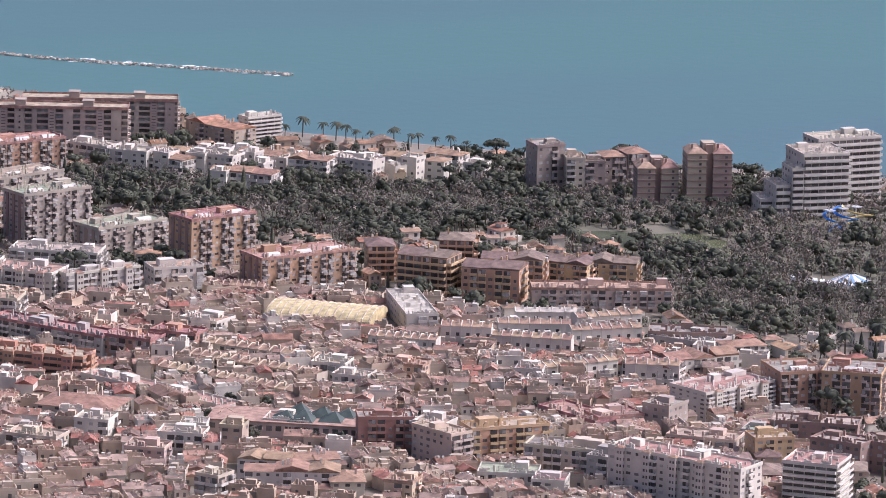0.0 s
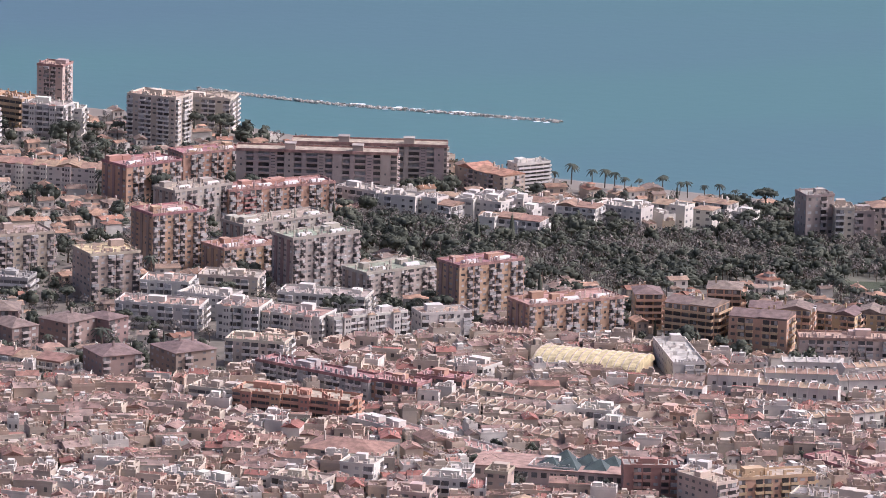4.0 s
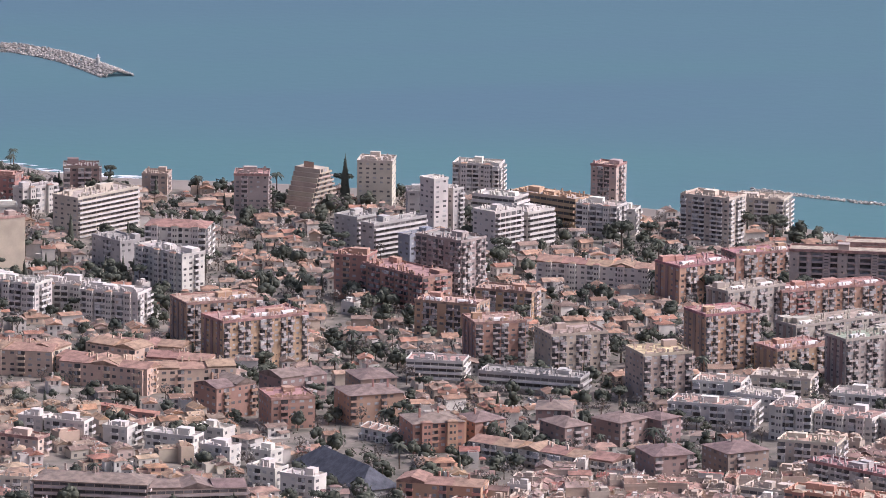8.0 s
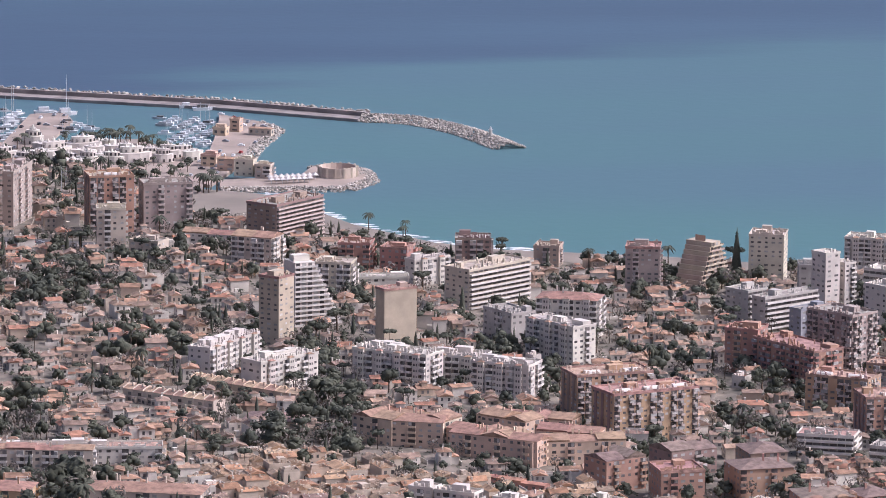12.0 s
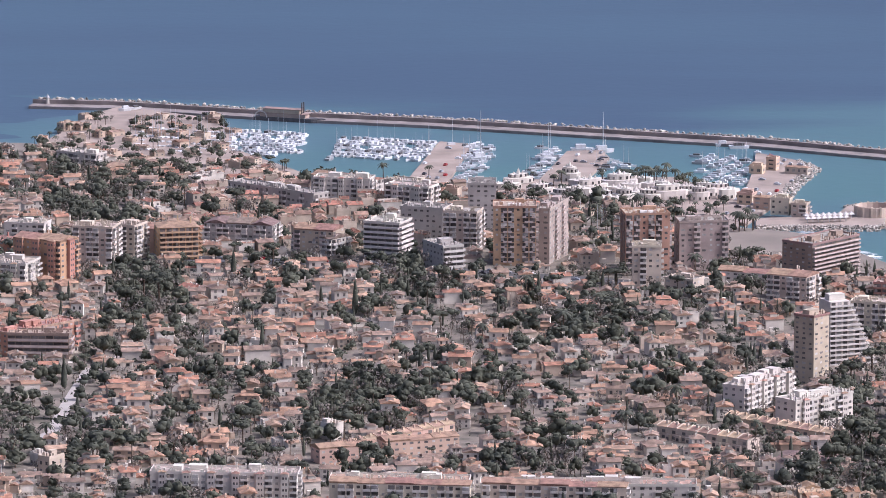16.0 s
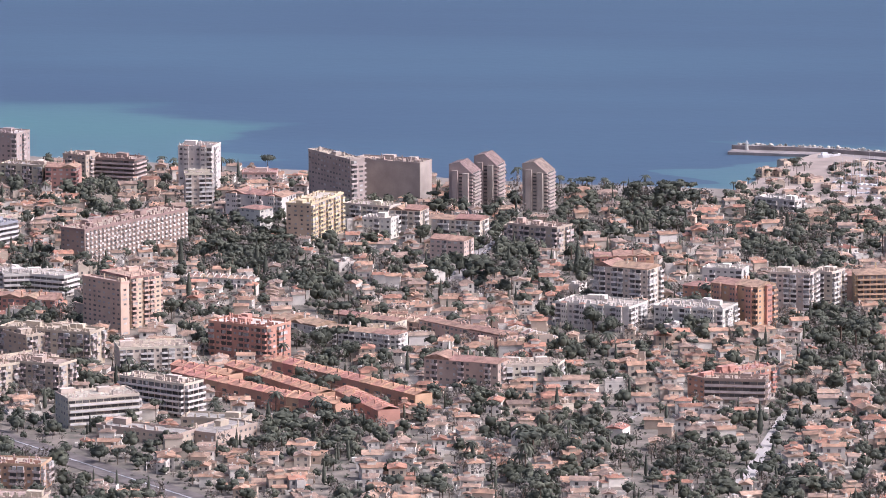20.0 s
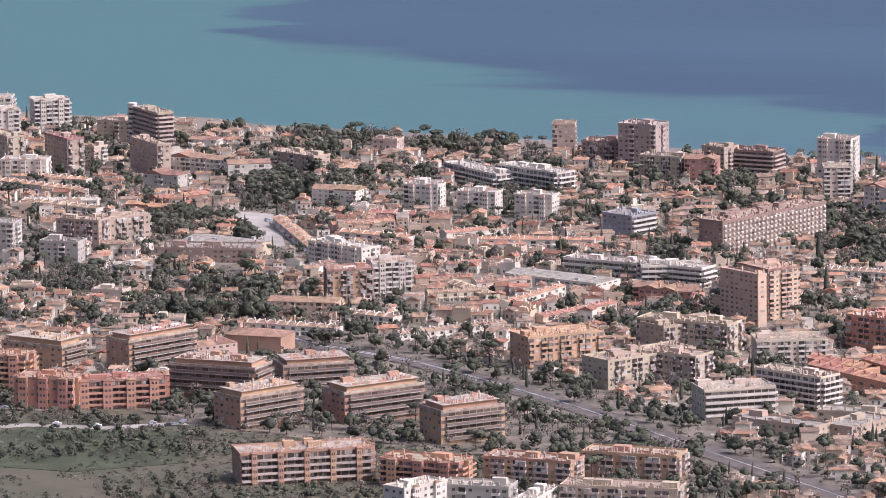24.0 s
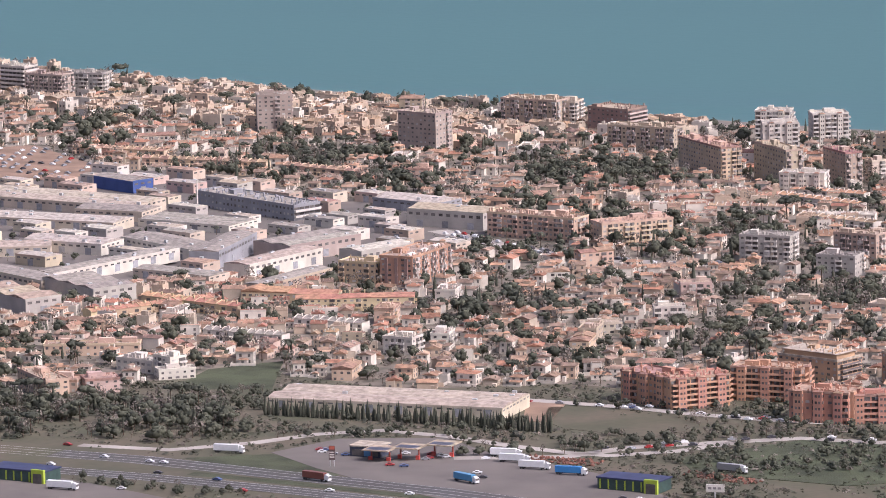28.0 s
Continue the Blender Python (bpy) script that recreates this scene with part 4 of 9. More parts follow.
def stepped(x, y, w, d, h, rot, wall="white", roof="white", n=12, lean=0.5, both=False):
    """A house whose floors step back upwards, each with a terrace."""
    e = root("stepped_building", x, y, gz(x, y), rot)
    fh = h / n
    wm = wall_mat(wall)
    for i in range(n):
        t = i / (n - 1)
        a, b = (w * lean * t * 0.8 if both else 0.0), w * (1 - lean * t * (0.6 if both else 1.0))
        Soup().box(a, 0, i * fh, b, d, (i + 1) * fh).put("storey", wm, e)
        s = Soup()
        s.box(a - 0.4, -1.3, i * fh - 0.1, b + 1.2, -0.02, i * fh + 0.1).box(a - 0.4, -1.3, i * fh + 0.1, b + 1.2, -1.15, i * fh + 0.9)
        s.box(b + 0.02, -0.02, i * fh - 0.1, b + 1.2, d, i * fh + 0.1).box(b + 1.05, -1.15, i * fh + 0.1, b + 1.2, d, i * fh + 0.9)
        s.put("terrace", wm if wall != "white" else RAIL, e)
        g = Soup()
        for k in range(int((b - a) / 3.2)):
            g.box(a + k * 3.2 + 0.6, -0.05, i * fh + 0.5, a + k * 3.2 + 2.7, 0.04, (i + 1) * fh - 0.3, k % 2)
        for k in range(int(d / 3.4)):
            g.box(b - 0.04, k * 3.4 + 0.6, i * fh + 0.5, b + 0.05, k * 3.4 + 2.8, (i + 1) * fh - 0.3, 0)
        if g.v:
            tagged(g.put("glazing", [GLASS, SHUTTER], e), kind="stuff")
    Soup().box(w * 0.05 + (w * lean * 0.8 if both else 0), d * 0.3, h, w * (1 - lean) * 0.9, d * 0.7, h + 3).put("roof_house", wm, e)
    claim(x, y, w, d, rot)
    return tagged(e, "%s stepped apartment tower with terraces on every floor" % COLWORD[wall], "building")


def chisel_tower(x, y, w, d, h, rot):
    """A ribbed tower whose top slopes down to one side."""
    e = root("chisel_tower", x, y, gz(x, y), rot)
    wm, low = wall_mat("mauve"), h - 6.5
    s = Soup().box(0, 0, -1, w, d, low)
    n = len(s.v)
    s.v += [(0, 0, low), (w, 0, low), (w, d, low), (0, d, low), (w * 0.45, 0, h), (w * 0.45, d, h), (0, 0, h - 1.5), (0, d, h - 1.5)]
    s.f += [(n, n + 1, n + 4, n + 6), (n + 2, n + 3, n + 7, n + 5), (n + 1, n + 2, n + 5, n + 4), (n + 4, n + 5, n + 7, n + 6), (n + 3, n, n + 6, n + 7)]
    s.m += [0, 0, 1, 1, 0]
    s.put("wall", [wm, roof_mat("darktile")], e)
    g = Soup()
    for k in range(2):
        u = w * (0.16 + 0.46 * k)
        Soup().box(u, -1.6, -1, u + w * 0.24, -0.01, low + 1.5 * (1 - k)).put("pier", wm, e)
        for i in range(11):
            g.box(u + w * 0.27, -0.05, i * low / 11 + 0.7, u + w * 0.42, 0.05, (i + 0.72) * low / 11)
    for i in range(11):
        Soup().box(w + 0.01, d * 0.1, i * low / 11, w + 1.2, d * 0.9, i * low / 11 + 0.9).put("balcony", wm, e)
        g.box(w - 0.05, d * 0.15, i * low / 11 + 0.95, w + 0.06, d * 0.85, (i + 0.9) * low / 11)
    tagged(g.put("glazing", [GLASS], e), kind="stuff")
    claim(x, y, w, d, rot)
    return tagged(e, "tall dull mauve ribbed tower with a slanting top", "building", "slant-topped towers")


VEHICLE = {}


def paint(c):
    return mat("paint_%d_%d_%d" % tuple(int(q * 100) for q in c), c, 0.35, 0.05, 1.0)


TYRE = mat("tyre", (0.03, 0.03, 0.03), 0.8, 0.1, 2.0)


def wheel(e, x, y, r):
    s, k = Soup(), 8
    s.v = [(x + r * math.cos(i * math.tau / k), y + dy, r + r * math.sin(i * math.tau / k)) for dy in (-0.12, 0.12) for i in range(k)]
    s.f = [(i, (i + 1) % k, k + (i + 1) % k, k + i) for i in range(k)] + [tuple(range(k))[::-1], tuple(range(k, 2 * k))]
    s.m = [0] * len(s.f)
    return s.put("wheel", [TYRE], e)


CAR_COLS = [(0.75, 0.75, 0.75), (0.05, 0.05, 0.06), (0.3, 0.31, 0.33), (0.35, 0.04, 0.04), (0.7, 0.7, 0.72), (0.08, 0.12, 0.25)]


def car(x, y, rot=0.0):
    """A parked car; rot in radians."""
    c = CAR_COLS[int(abs(x) * 3 + abs(y)) % 6]
    m = pose(x, y, gz(x, y) + 0.42, 0, 0, math.degrees(rot))
    if c in VEHICLE:
        return copy_thing(VEHICLE[c], m)
    e = root("car", 0, 0, 0)
    s = Soup()
    s.v = [(a, b, z) for a, z in ((-2.1, 0.3), (-2.1, 0.85), (-1.2, 0.95), (-0.9, 1.42), (0.5, 1.42), (1.1, 0.95), (2.1, 0.8), (2.1, 0.3)) for b in (-0.85, 0.85)]
    s.f = [(i * 2, i * 2 + 1, (i * 2 + 3) % 16, (i * 2 + 2) % 16) for i in range(8)] + [tuple(range(0, 16, 2))[::-1], tuple(range(1, 16, 2))]
    s.m = [0] * len(s.f)
    body = s.put("body", [paint(c)], e)
    for sy in (-0.87, 0.87):
        Soup().box(-0.9, sy - 0.01, 0.95, 0.6, sy + 0.01, 1.35).put("side_window", [GLASS], body)
    for a in (-1.3, 1.3):
        for b in (-0.8, 0.8):
            wheel(e, a, b, 0.32)
    tagged(e, "%s parked car beside the road" % ("white", "black", "grey", "dark red", "pale grey", "dark blue")[CAR_COLS.index(c)], "car", "parked cars")
    e.matrix_basis = m
    VEHICLE[c] = e
    return e


def truck(x, y, rot=0.0, col=(0.72, 0.72, 0.72)):
    e = root("truck", x, y, gz(x, y) + 0.42, math.degrees(rot) - 8)
    Soup().box(-7, -1.25, 1.1, 5, 1.25, 3.9).put("box_trailer", [paint(col)], e)
    cab = Soup().box(5.4, -1.2, 0.6, 7.6, 1.2, 2.9).box(5.5, -1.0, 2.9, 6.6, 1.0, 3.5)
    cab = cab.put("cab", [paint((0.7, 0.7, 0.7))], e)
    Soup().box(7.58, -1.05, 1.7, 7.64, 1.05, 2.6).put("windscreen", [GLASS], cab)
    Soup().box(-7, -0.5, 0.7, 6, 0.5, 1.08).put("chassis", [TYRE], e)
    for a in (-6, -4.8, 3.9, 6.4):
        for b in (-1.1, 1.1):
            wheel(e, a, b, 0.5)
    word = "white" if min(col) > 0.5 else "blue" if col[2] > col[0] else "grey" if col[0] == col[2] else "dark red"
    return tagged(e, "%s articulated lorry with a box trailer on asphalt" % word, "truck", "lorries")


def motorhome(x, y):
    """A parked camper."""
    m = pose(x, y, gz(x, y) + 0.1, 0, 0, 70)
    if "home" in VEHICLE:
        return copy_thing(VEHICLE["home"], m)
    e = root("motorhome", 0, 0, 0)
    Soup().box(-3.4, -1.1, 0.5, 1.6, 1.1, 2.9).box(1.2, -1.0, 2.1, 2.4, 1.0, 2.85).put("body", [paint((0.75, 0.75, 0.73))], e)
    Soup().box(1.6, -1.0, 0.5, 3.2, 1.0, 1.6).put("bonnet", [paint((0.72, 0.72, 0.72))], e)
    Soup().box(1.6, -0.95, 1.6, 2.3, 0.95, 2.1).put("windscreen", [GLASS], e)
    for sy in (-1.11, 1.11):
        Soup().box(-2.2, sy - 0.01, 1.4, -0.6, sy + 0.01, 2.2).put("side_window", [GLASS], e)
    for a in (-2.2, 2.3):
        for b in (-0.95, 0.95):
            wheel(e, a, b, 0.36)
    tagged(e, "white motorhome parked beside the park trees", "camper", "parked motorhomes")
    e.matrix_basis = m
    VEHICLE["home"] = e
    return e


def filling_station(x, y):
    e = root("filling_station", x, y, gz(x, y) + 0.4, -6)
    Soup().box(-19, -2, 0, -4, 10, 4.6).put("shop", mat("shop_navy", (0.07, 0.08, 0.12), 0.5, 0.2, 0.4), e)
    Soup().box(-19.3, -2.3, 4.6, -3.7, 10.3, 5.2).put("shop_roof", roof_mat("cream"), e)
    Soup().box(-18, -2.1, 0.6, -5, -1.98, 3.4).put("shop_window", [GLASS], e)
    Soup().box(-12, -2.16, 0.4, -8, -2.0, 3.8).put("entrance_panel", [paint((0.10, 0.25, 0.45))], e)
    for i, (a, b) in enumerate(((-8, -7), (3, 1), (15, 12))):
        top = Soup().box(a, b - 6.5, 5.3 + 0.1 * i, a + 13, b + 6.5, 5.8 + 0.1 * i, 0, True).put("canopy", roof_mat("tanroof"), e)
        Soup().box(a + 1.5, b - 5, 5.81 + 0.1 * i, a + 11.5, b + 1, 5.95 + 0.1 * i).put("solar_panel", [mat("solar_glass", (0.10, 0.10, 0.13), 0.4, 0.2, 0.5)], top)
        for u in (a + 2, a + 11):
            Soup().box(u - 0.3, b - 0.3, 0, u + 0.3, b + 0.3, 5.3).put("canopy_post", [paint((0.35, 0.10, 0.07))], top)
            Soup().box(u - 0.9, b - 1.6, 0, u + 0.9, b - 0.8, 1.9).put("pump", [paint((0.6, 0.1, 0.08))], e)
    claim(x - 22, y - 8, 60, 24, 0)
    return tagged(e, "motorway filling station with shop and flat canopies", "station")


def price_sign(x, y):
    """A tall sign beside the filling station."""
    e = root("price_sign", x, y, gz(x, y) + 0.3, 10)
    for u in (-0.9, 0.9):
        Soup().box(u - 0.12, -0.12, -0.5, u + 0.12, 0.12, 4.0).put("post", [METAL], e)
    Soup().box(-1.4, -0.25, 3.0, 1.4, 0.25, 9.5).put("panel", [mat("sign_dark", (0.12, 0.08, 0.08), 0.6, 0.15, 0.5)], e)
    Soup().box(-1.2, -0.3, 7.8, 1.2, -0.25, 9.3).put("shield", [paint((0.45, 0.12, 0.08))], e)
    for i in range(3):
        Soup().box(-1.1, -0.3, 4.0 + i * 1.1, 1.1, -0.25, 4.6 + i * 1.1).put("bar", [RAIL], e)
    return tagged(e, "tall dark price sign with a red field on two posts", "sign")


def shop_hall(x, y):
    e = root("roadside_shop", x, y, gz(x, y) + 0.4, -12)
    w_ = Soup().box(-15, -5, 0, 15, 8, 5.0).put("wall", mat("shop_dark", (0.05, 0.09, 0.08), 0.5, 0.2, 0.4), e)
    Soup().box(-15.4, -5.4, 5.0, 15.4, 8.4, 5.6).put("roof", mat("roof_navy", (0.05, 0.06, 0.13), 0.7, 0.2, 0.2), e)
    for i in range(7):
        Soup().box(-14 + i * 4.1, -5.1, 0.4, -13.3 + i * 4.1, -4.97, 4.6).put("pillar", mat("lime_paint", (0.42, 0.52, 0.05), 0.6, 0.1, 0.5), w_)
    Soup().box(9, -6.8, 0, 15.6, -5.42, 6.4).put("porch", mat("lime_paint", (0.42, 0.52, 0.05), 0.6, 0.1, 0.5), e)
    Soup().box(10, -6.9, 0, 14.6, -6.78, 4.6).put("shop_window", [GLASS], e)
    claim(x - 16, y - 7, 33, 16, -12)
    return tagged(e, "low roadside shop, dark blue roof and lime green porch", "shop")


def billboard(x, y):
    e = root("billboard", x, y, gz(x, y), 4)
    Soup().box(-0.3, -0.3, -0.5, 0.3, 0.3, 9).put("post", [METAL], e)
    Soup().box(-4, -0.5, 9, 4, 0.5, 12.2).put("panel", [RAIL], e)
    for i in range(3):
        Soup().box(-3 + i * 2.1, -0.56, 10.2, -1.5 + i * 2.1, -0.5, 11.2).put("bar", [mat("sign_grey", (0.25, 0.22, 0.22), 0.7, 0.1, 1.0)], e)
    return tagged(e, "white roadside billboard on a single steel post", "sign")


def lamp_mast(x, y):
    e = root("floodlight_mast", x, y, gz(x, y))
    s = Soup()
    taper(s, 0, 0, -0.5, 0.55, 0, 0, 21, 0.35, 0, 8)
    s.put("pole", [RAIL], e)
    Soup().box(-4, -0.3, 21, 0.5, 0.3, 21.5).put("arm", [METAL], e)
    return tagged(e, "tall white floodlight mast with one short arm", "mast")


def boat_soups(seed, mast):
    rng, hull, cab, ms = random.Random(seed), Soup(), Soup(), Soup()
    l, w = rng.uniform(6.5, 10), rng.uniform(2.3, 3.0)
    ring = [(-l / 2, -w / 2), (l * 0.15, -w / 2), (l / 2, 0), (l * 0.15, w / 2), (-l / 2, w / 2)]
    hull.v += [(x * 0.9, y * 0.8, -0.5) for x, y in ring] + [(x, y, 1.1) for x, y in ring]
    hull.f += [(i, (i + 1) % 5, 5 + (i + 1) % 5, 5 + i) for i in range(5)] + [(5, 6, 7, 8, 9)]
    hull.m += [0] * 6
    cab.box(-l * 0.3, -w * 0.35, 1.1, l * 0.15, w * 0.35, 2.2, 0)
    if mast:
        taper(ms, 0, 0, 1, 0.16, 0, 0, rng.uniform(11, 16), 0.08, 0, 4)
    return hull, cab, ms


BOAT = {}


def boat(x, y, rot, mast=False, sc=1.0):
    key = (RNG.randrange(4), mast)
    m = pose(x, y, -0.1, 0, 0, math.degrees(rot))
    if key not in BOAT:
        hull, cab, ms = boat_soups(*key)
        e = root("sailing_boat" if mast else "motor_boat", 0, 0, 0)
        hull.put("hull", [HULL], e)
        cab.put("cabin", [HULL if key[0] % 2 else GLASS], e)
        if mast:
            ms.put("mast", [METAL], e)
        tagged(e, "white %s moored in the harbour" % ("sailing yacht with a bare mast" if mast else "motor boat with a low cabin"), "boat", "moored boats")
        BOAT[key] = o = e
    else:
        o = copy_thing(BOAT[key], m)
    o.matrix_basis = m @ Matrix.Diagonal((sc, sc, sc, 1))
    return o


def ring_house(x, y, r, h):
    """White harbour house with rounded storeys under pointed canopies."""
    e = root("canopied_house", x, y, 1.6, RNG.uniform(-30, 30))
    q, tiers = RNG.uniform(1.0, 1.7), ((1.0, 0.0, 0.6), (0.62, 0.6, 1.0))[:RNG.choice((1, 2, 2))]
    for k, z0, z1 in tiers:
        s = Soup().prism([(r * k * q * math.cos(a * math.tau / 10), r * k * 0.7 * math.sin(a * math.tau / 10)) for a in range(10)], z0 * h, z1 * h)
        s.put("storey", wall_mat("white"), e)
        g = Soup()
        for a in range(10):
            c, s_ = math.cos((a + 0.5) * math.tau / 10), math.sin((a + 0.5) * math.tau / 10)
            g.box(r * k * q * c * 0.95 - 0.55, r * k * 0.7 * s_ * 0.95 - 0.45, z0 * h + 0.5, r * k * q * c * 0.95 + 0.55, r * k * 0.7 * s_ * 0.95 + 0.45, z0 * h + 2.1)
        tagged(g.put("glazing", [GLASS], e), kind="stuff")
    top, d = tiers[-1][2] * h, Soup()
    for u, v, w in ((0.0, 0.0, 0.34), (-0.45 * q, 0.1, 0.2), (0.4 * q, -0.15, 0.24)):
        n, k = len(d.v), 7
        f = tiers[-1][0]
        d.v += [(r * f * (u + w * math.cos(i * math.tau / k)), r * f * (v + w * math.sin(i * math.tau / k)), top) for i in range(k)] + [(r * f * u, r * f * v, top + r * w * RNG.uniform(0.9, 1.6))]
        d.f += [(n + i, n + (i + 1) % k, n + k) for i in range(k)]
    d.m = [0] * len(d.f)
    d.put("canopy", wall_mat("white"), e)
    claim(x - r, y - r, 2 * r, 2 * r, 0)
    return tagged(e, "white harbour house with round storeys and pointed canopies", "house", "harbour houses")


def terrace(x, y, x2, y2, n=8, wall="white", roof="tile", h=5.2, d=8.0, split=True):
    """A row of n joined gabled houses along a line."""
    L = math.hypot(x2 - x, y2 - y)
    rot = math.degrees(math.atan2(y2 - y, x2 - x))
    e = root("terraced_row", x, y, min(gz(x, y), gz(x2, y2)), rot)
    u = L / n
    wm, rm = wall_mat(wall), HOUSE_ROOF[2] if roof == "tile" else roof_mat(roof)
    w0, r0, g0 = Soup(), Soup(), Soup()
    up = d * 0.15
    w0.box(0.05, 0, -2, u - 0.05, d, h).box(0.05, -1.6, -2, u * 0.45, 0, h * 0.5)
    n0 = len(w0.v)
    for a in (-0.02, 0.28):
        w0.v += [(a, -0.3, h - 0.5), (a, -0.3, h + 0.35), (a, d / 2, h + up + 0.5), (a, d + 0.3, h + 0.35), (a, d + 0.3, h - 0.5)]
    w0.f += [tuple(n0 + i for i in range(4, -1, -1)), tuple(n0 + 5 + i for i in range(5))] + [(n0 + i, n0 + i + 1, n0 + i + 6, n0 + i + 5) for i in range(4)]
    w0.m += [0] * 6
    w0.box(u * 0.55, d * 0.3, h, u * 0.55 + 0.9, d * 0.3 + 0.7, h + up + 1.1)
    r0.v = [(0.28, -0.4, h), (0.28, d / 2, h + up), (0.28, d + 0.4, h), (u, -0.4, h), (u, d / 2, h + up), (u, d + 0.4, h)]
    r0.f, r0.m = [(0, 3, 4, 1), (1, 4, 5, 2)], [0, 0]
    for z in (0.7, h * 0.55):
        g0.box(u * 0.52, -0.06, z, u * 0.85, 0.05, z + 1.4)
    g0.box(u * 0.15, -1.66, 0.6, u * 0.38, -1.55, 2.0)
    first, gl = None, Soup()
    if not split:
        ws, rs = Soup(), Soup()
        for i in range(n):
            ws.add(w0, Matrix.Translation((i * u, 0, 0)))
            rs.add(r0, Matrix.Translation((i * u, 0, 0)))
        tagged(ws.put("house_row_wall", [wm], e), kind="stuff")
        tagged(rs.put("house_row_roof", [rm], e), kind="stuff")
    for i in range(n):
        gl.add(g0, Matrix.Translation((i * u, 0, 0)))
        if not split:
            continue
        if first is None:
            first = (w0.put("unit_wall", [wm], e), r0.put("unit_roof", [rm], e))
        else:
            for o, nm in zip(first, ("unit_wall", "unit_roof")):
                share(o, nm, e, (i * u, 0, 0))
    tagged(gl.put("glazing", [GLASS], e), kind="stuff")
    claim(x, y, L, d, rot)
    return tagged(e, "row of joined %s houses with small gables" % COLWORD[wall], "houses", "terraced rows")


def awning_row(x, y, x2, y2, n):
    """A terrace under a row of pale pointed awnings on posts."""
    L = math.hypot(x2 - x, y2 - y) / n
    e = root("awning_row", x, y, 1.6, math.degrees(math.atan2(y2 - y, x2 - x)))
    for i in range(n):
        s = Soup()
        s.v = [(i * L, -2.2, 2.6), ((i + 1) * L - 0.2, -2.2, 2.6), ((i + 1) * L - 0.2, 2.2, 2.6), (i * L, 2.2, 2.6), ((i + 0.5) * L, 0, 4.2)]
        s.f, s.m = [(0, 1, 4), (1, 2, 4), (2, 3, 4), (3, 0, 4)], [0] * 4
        a = s.put("awning", [RAIL], e)
        Soup().box((i + 0.5) * L - 0.1, -0.1, 0, (i + 0.5) * L + 0.1, 0.1, 4.1).put("post", [METAL], a)
    return tagged(e, "row of pale pointed awnings over a restaurant terrace", "awning")


def beacon(x, y, z=1.5, h=3.2):
    e = root("harbour_beacon", x, y, z)
    s = Soup()
    taper(s, 0, 0, -1, 1.3, 0, 0, h, 0.9, 0, 8)
    tower = s.put("tower", [wall_mat("grey")], e)
    t = Soup()
    taper(t, 0, 0, h, 1.5, 0, 0, h + 0.4, 1.5, 0, 8)
    taper(t, 0, 0, h + 0.4, 0.8, 0, 0, h + 2.2, 0.3, 0, 8)
    t.put("lantern", [METAL], tower)
    return tagged(e, "small grey harbour beacon on the breakwater end", "beacon")


def paddle_steamer(x, y, rot):
    e = root("paddle_steamer", x, y, -0.2, rot)
    Soup().prism([(-22, -4), (16, -4), (24, 0), (16, 4), (-22, 4)], -0.5, 2.4).put("hull", [mat("dark_hull", (0.12, 0.11, 0.11), 0.6, 0.2, 0.5)], e)
    for i in range(2):
        Soup().box(-18 + i * 2, -3.4, 2.4 + i * 2.6, 12 - i * 4, 3.4, 4.8 + i * 2.6).put("deck_house", wall_mat("tan"), e)
        Soup().box(-19 + i * 2, -3.8, 4.8 + i * 2.6, 13 - i * 4, 3.8, 5.0 + i * 2.6).put("deck", wall_mat("brown"), e)
    for b in (-1.6, 1.6):
        s = Soup()
        taper(s, 9, b, 4, 0.45, 9, b, 12, 0.45, 0, 8)
        s.put("funnel", [mat("dark_hull", (0.12, 0.11, 0.11), 0.6, 0.2, 0.5)], e)
    for b in (-4.6, 4.6):
        s, k = Soup(), 10
        for i in range(k + 1):
            a = math.pi * i / k
            for r in (3.6, 4.4):
                s.v.append((-17 + r * math.cos(a), b, 2 + r * math.sin(a)))
        s.f = [(i * 2, i * 2 + 1, i * 2 + 3, i * 2 + 2) for i in range(k)]
        s.m = [0] * k
        s.put("wheel_guard", [RAIL], e)
    return tagged(e, "old paddle steamer with twin dark funnels in harbour", "ship")


def ring_fort(x, y, r=11.0, h=5.5):
    e = root("round_pavilion", x, y, 1.6)
    s, k = Soup(), 20
    for i in range(k):
        c, q = math.cos(i * math.tau / k), math.sin(i * math.tau / k)
        s.v += [(r * c, r * q, 0), (r * c, r * q, h), ((r - 0.8) * c, (r - 0.8) * q, h), ((r - 0.8) * c, (r - 0.8) * q, 0)]
    for i in range(k):
        j = (i + 1) % k
        for n in range(3):
            s.f.append((i * 4 + n, j * 4 + n, j * 4 + n + 1, i * 4 + n + 1))
    s.m = [0] * len(s.f)
    s.put("ring_wall", wall_mat("cream"), e)
    for i in range(14):
        a = i * math.tau / 14
        Soup().box(r * math.cos(a) - 0.5, r * math.sin(a) - 0.5, 0, r * math.cos(a) + 0.5, r * math.sin(a) + 0.5, h + 0.5).put("pillar", wall_mat("cream"), e)
    Soup().prism([((r - 0.9) * math.cos(i * math.tau / k), (r - 0.9) * math.sin(i * math.tau / k)) for i in range(k)], 0, 0.4).put("paved_floor", roof_mat("terra"), e)
    return tagged(e, "round cream open-air pavilion on the harbour island", "pavilion")


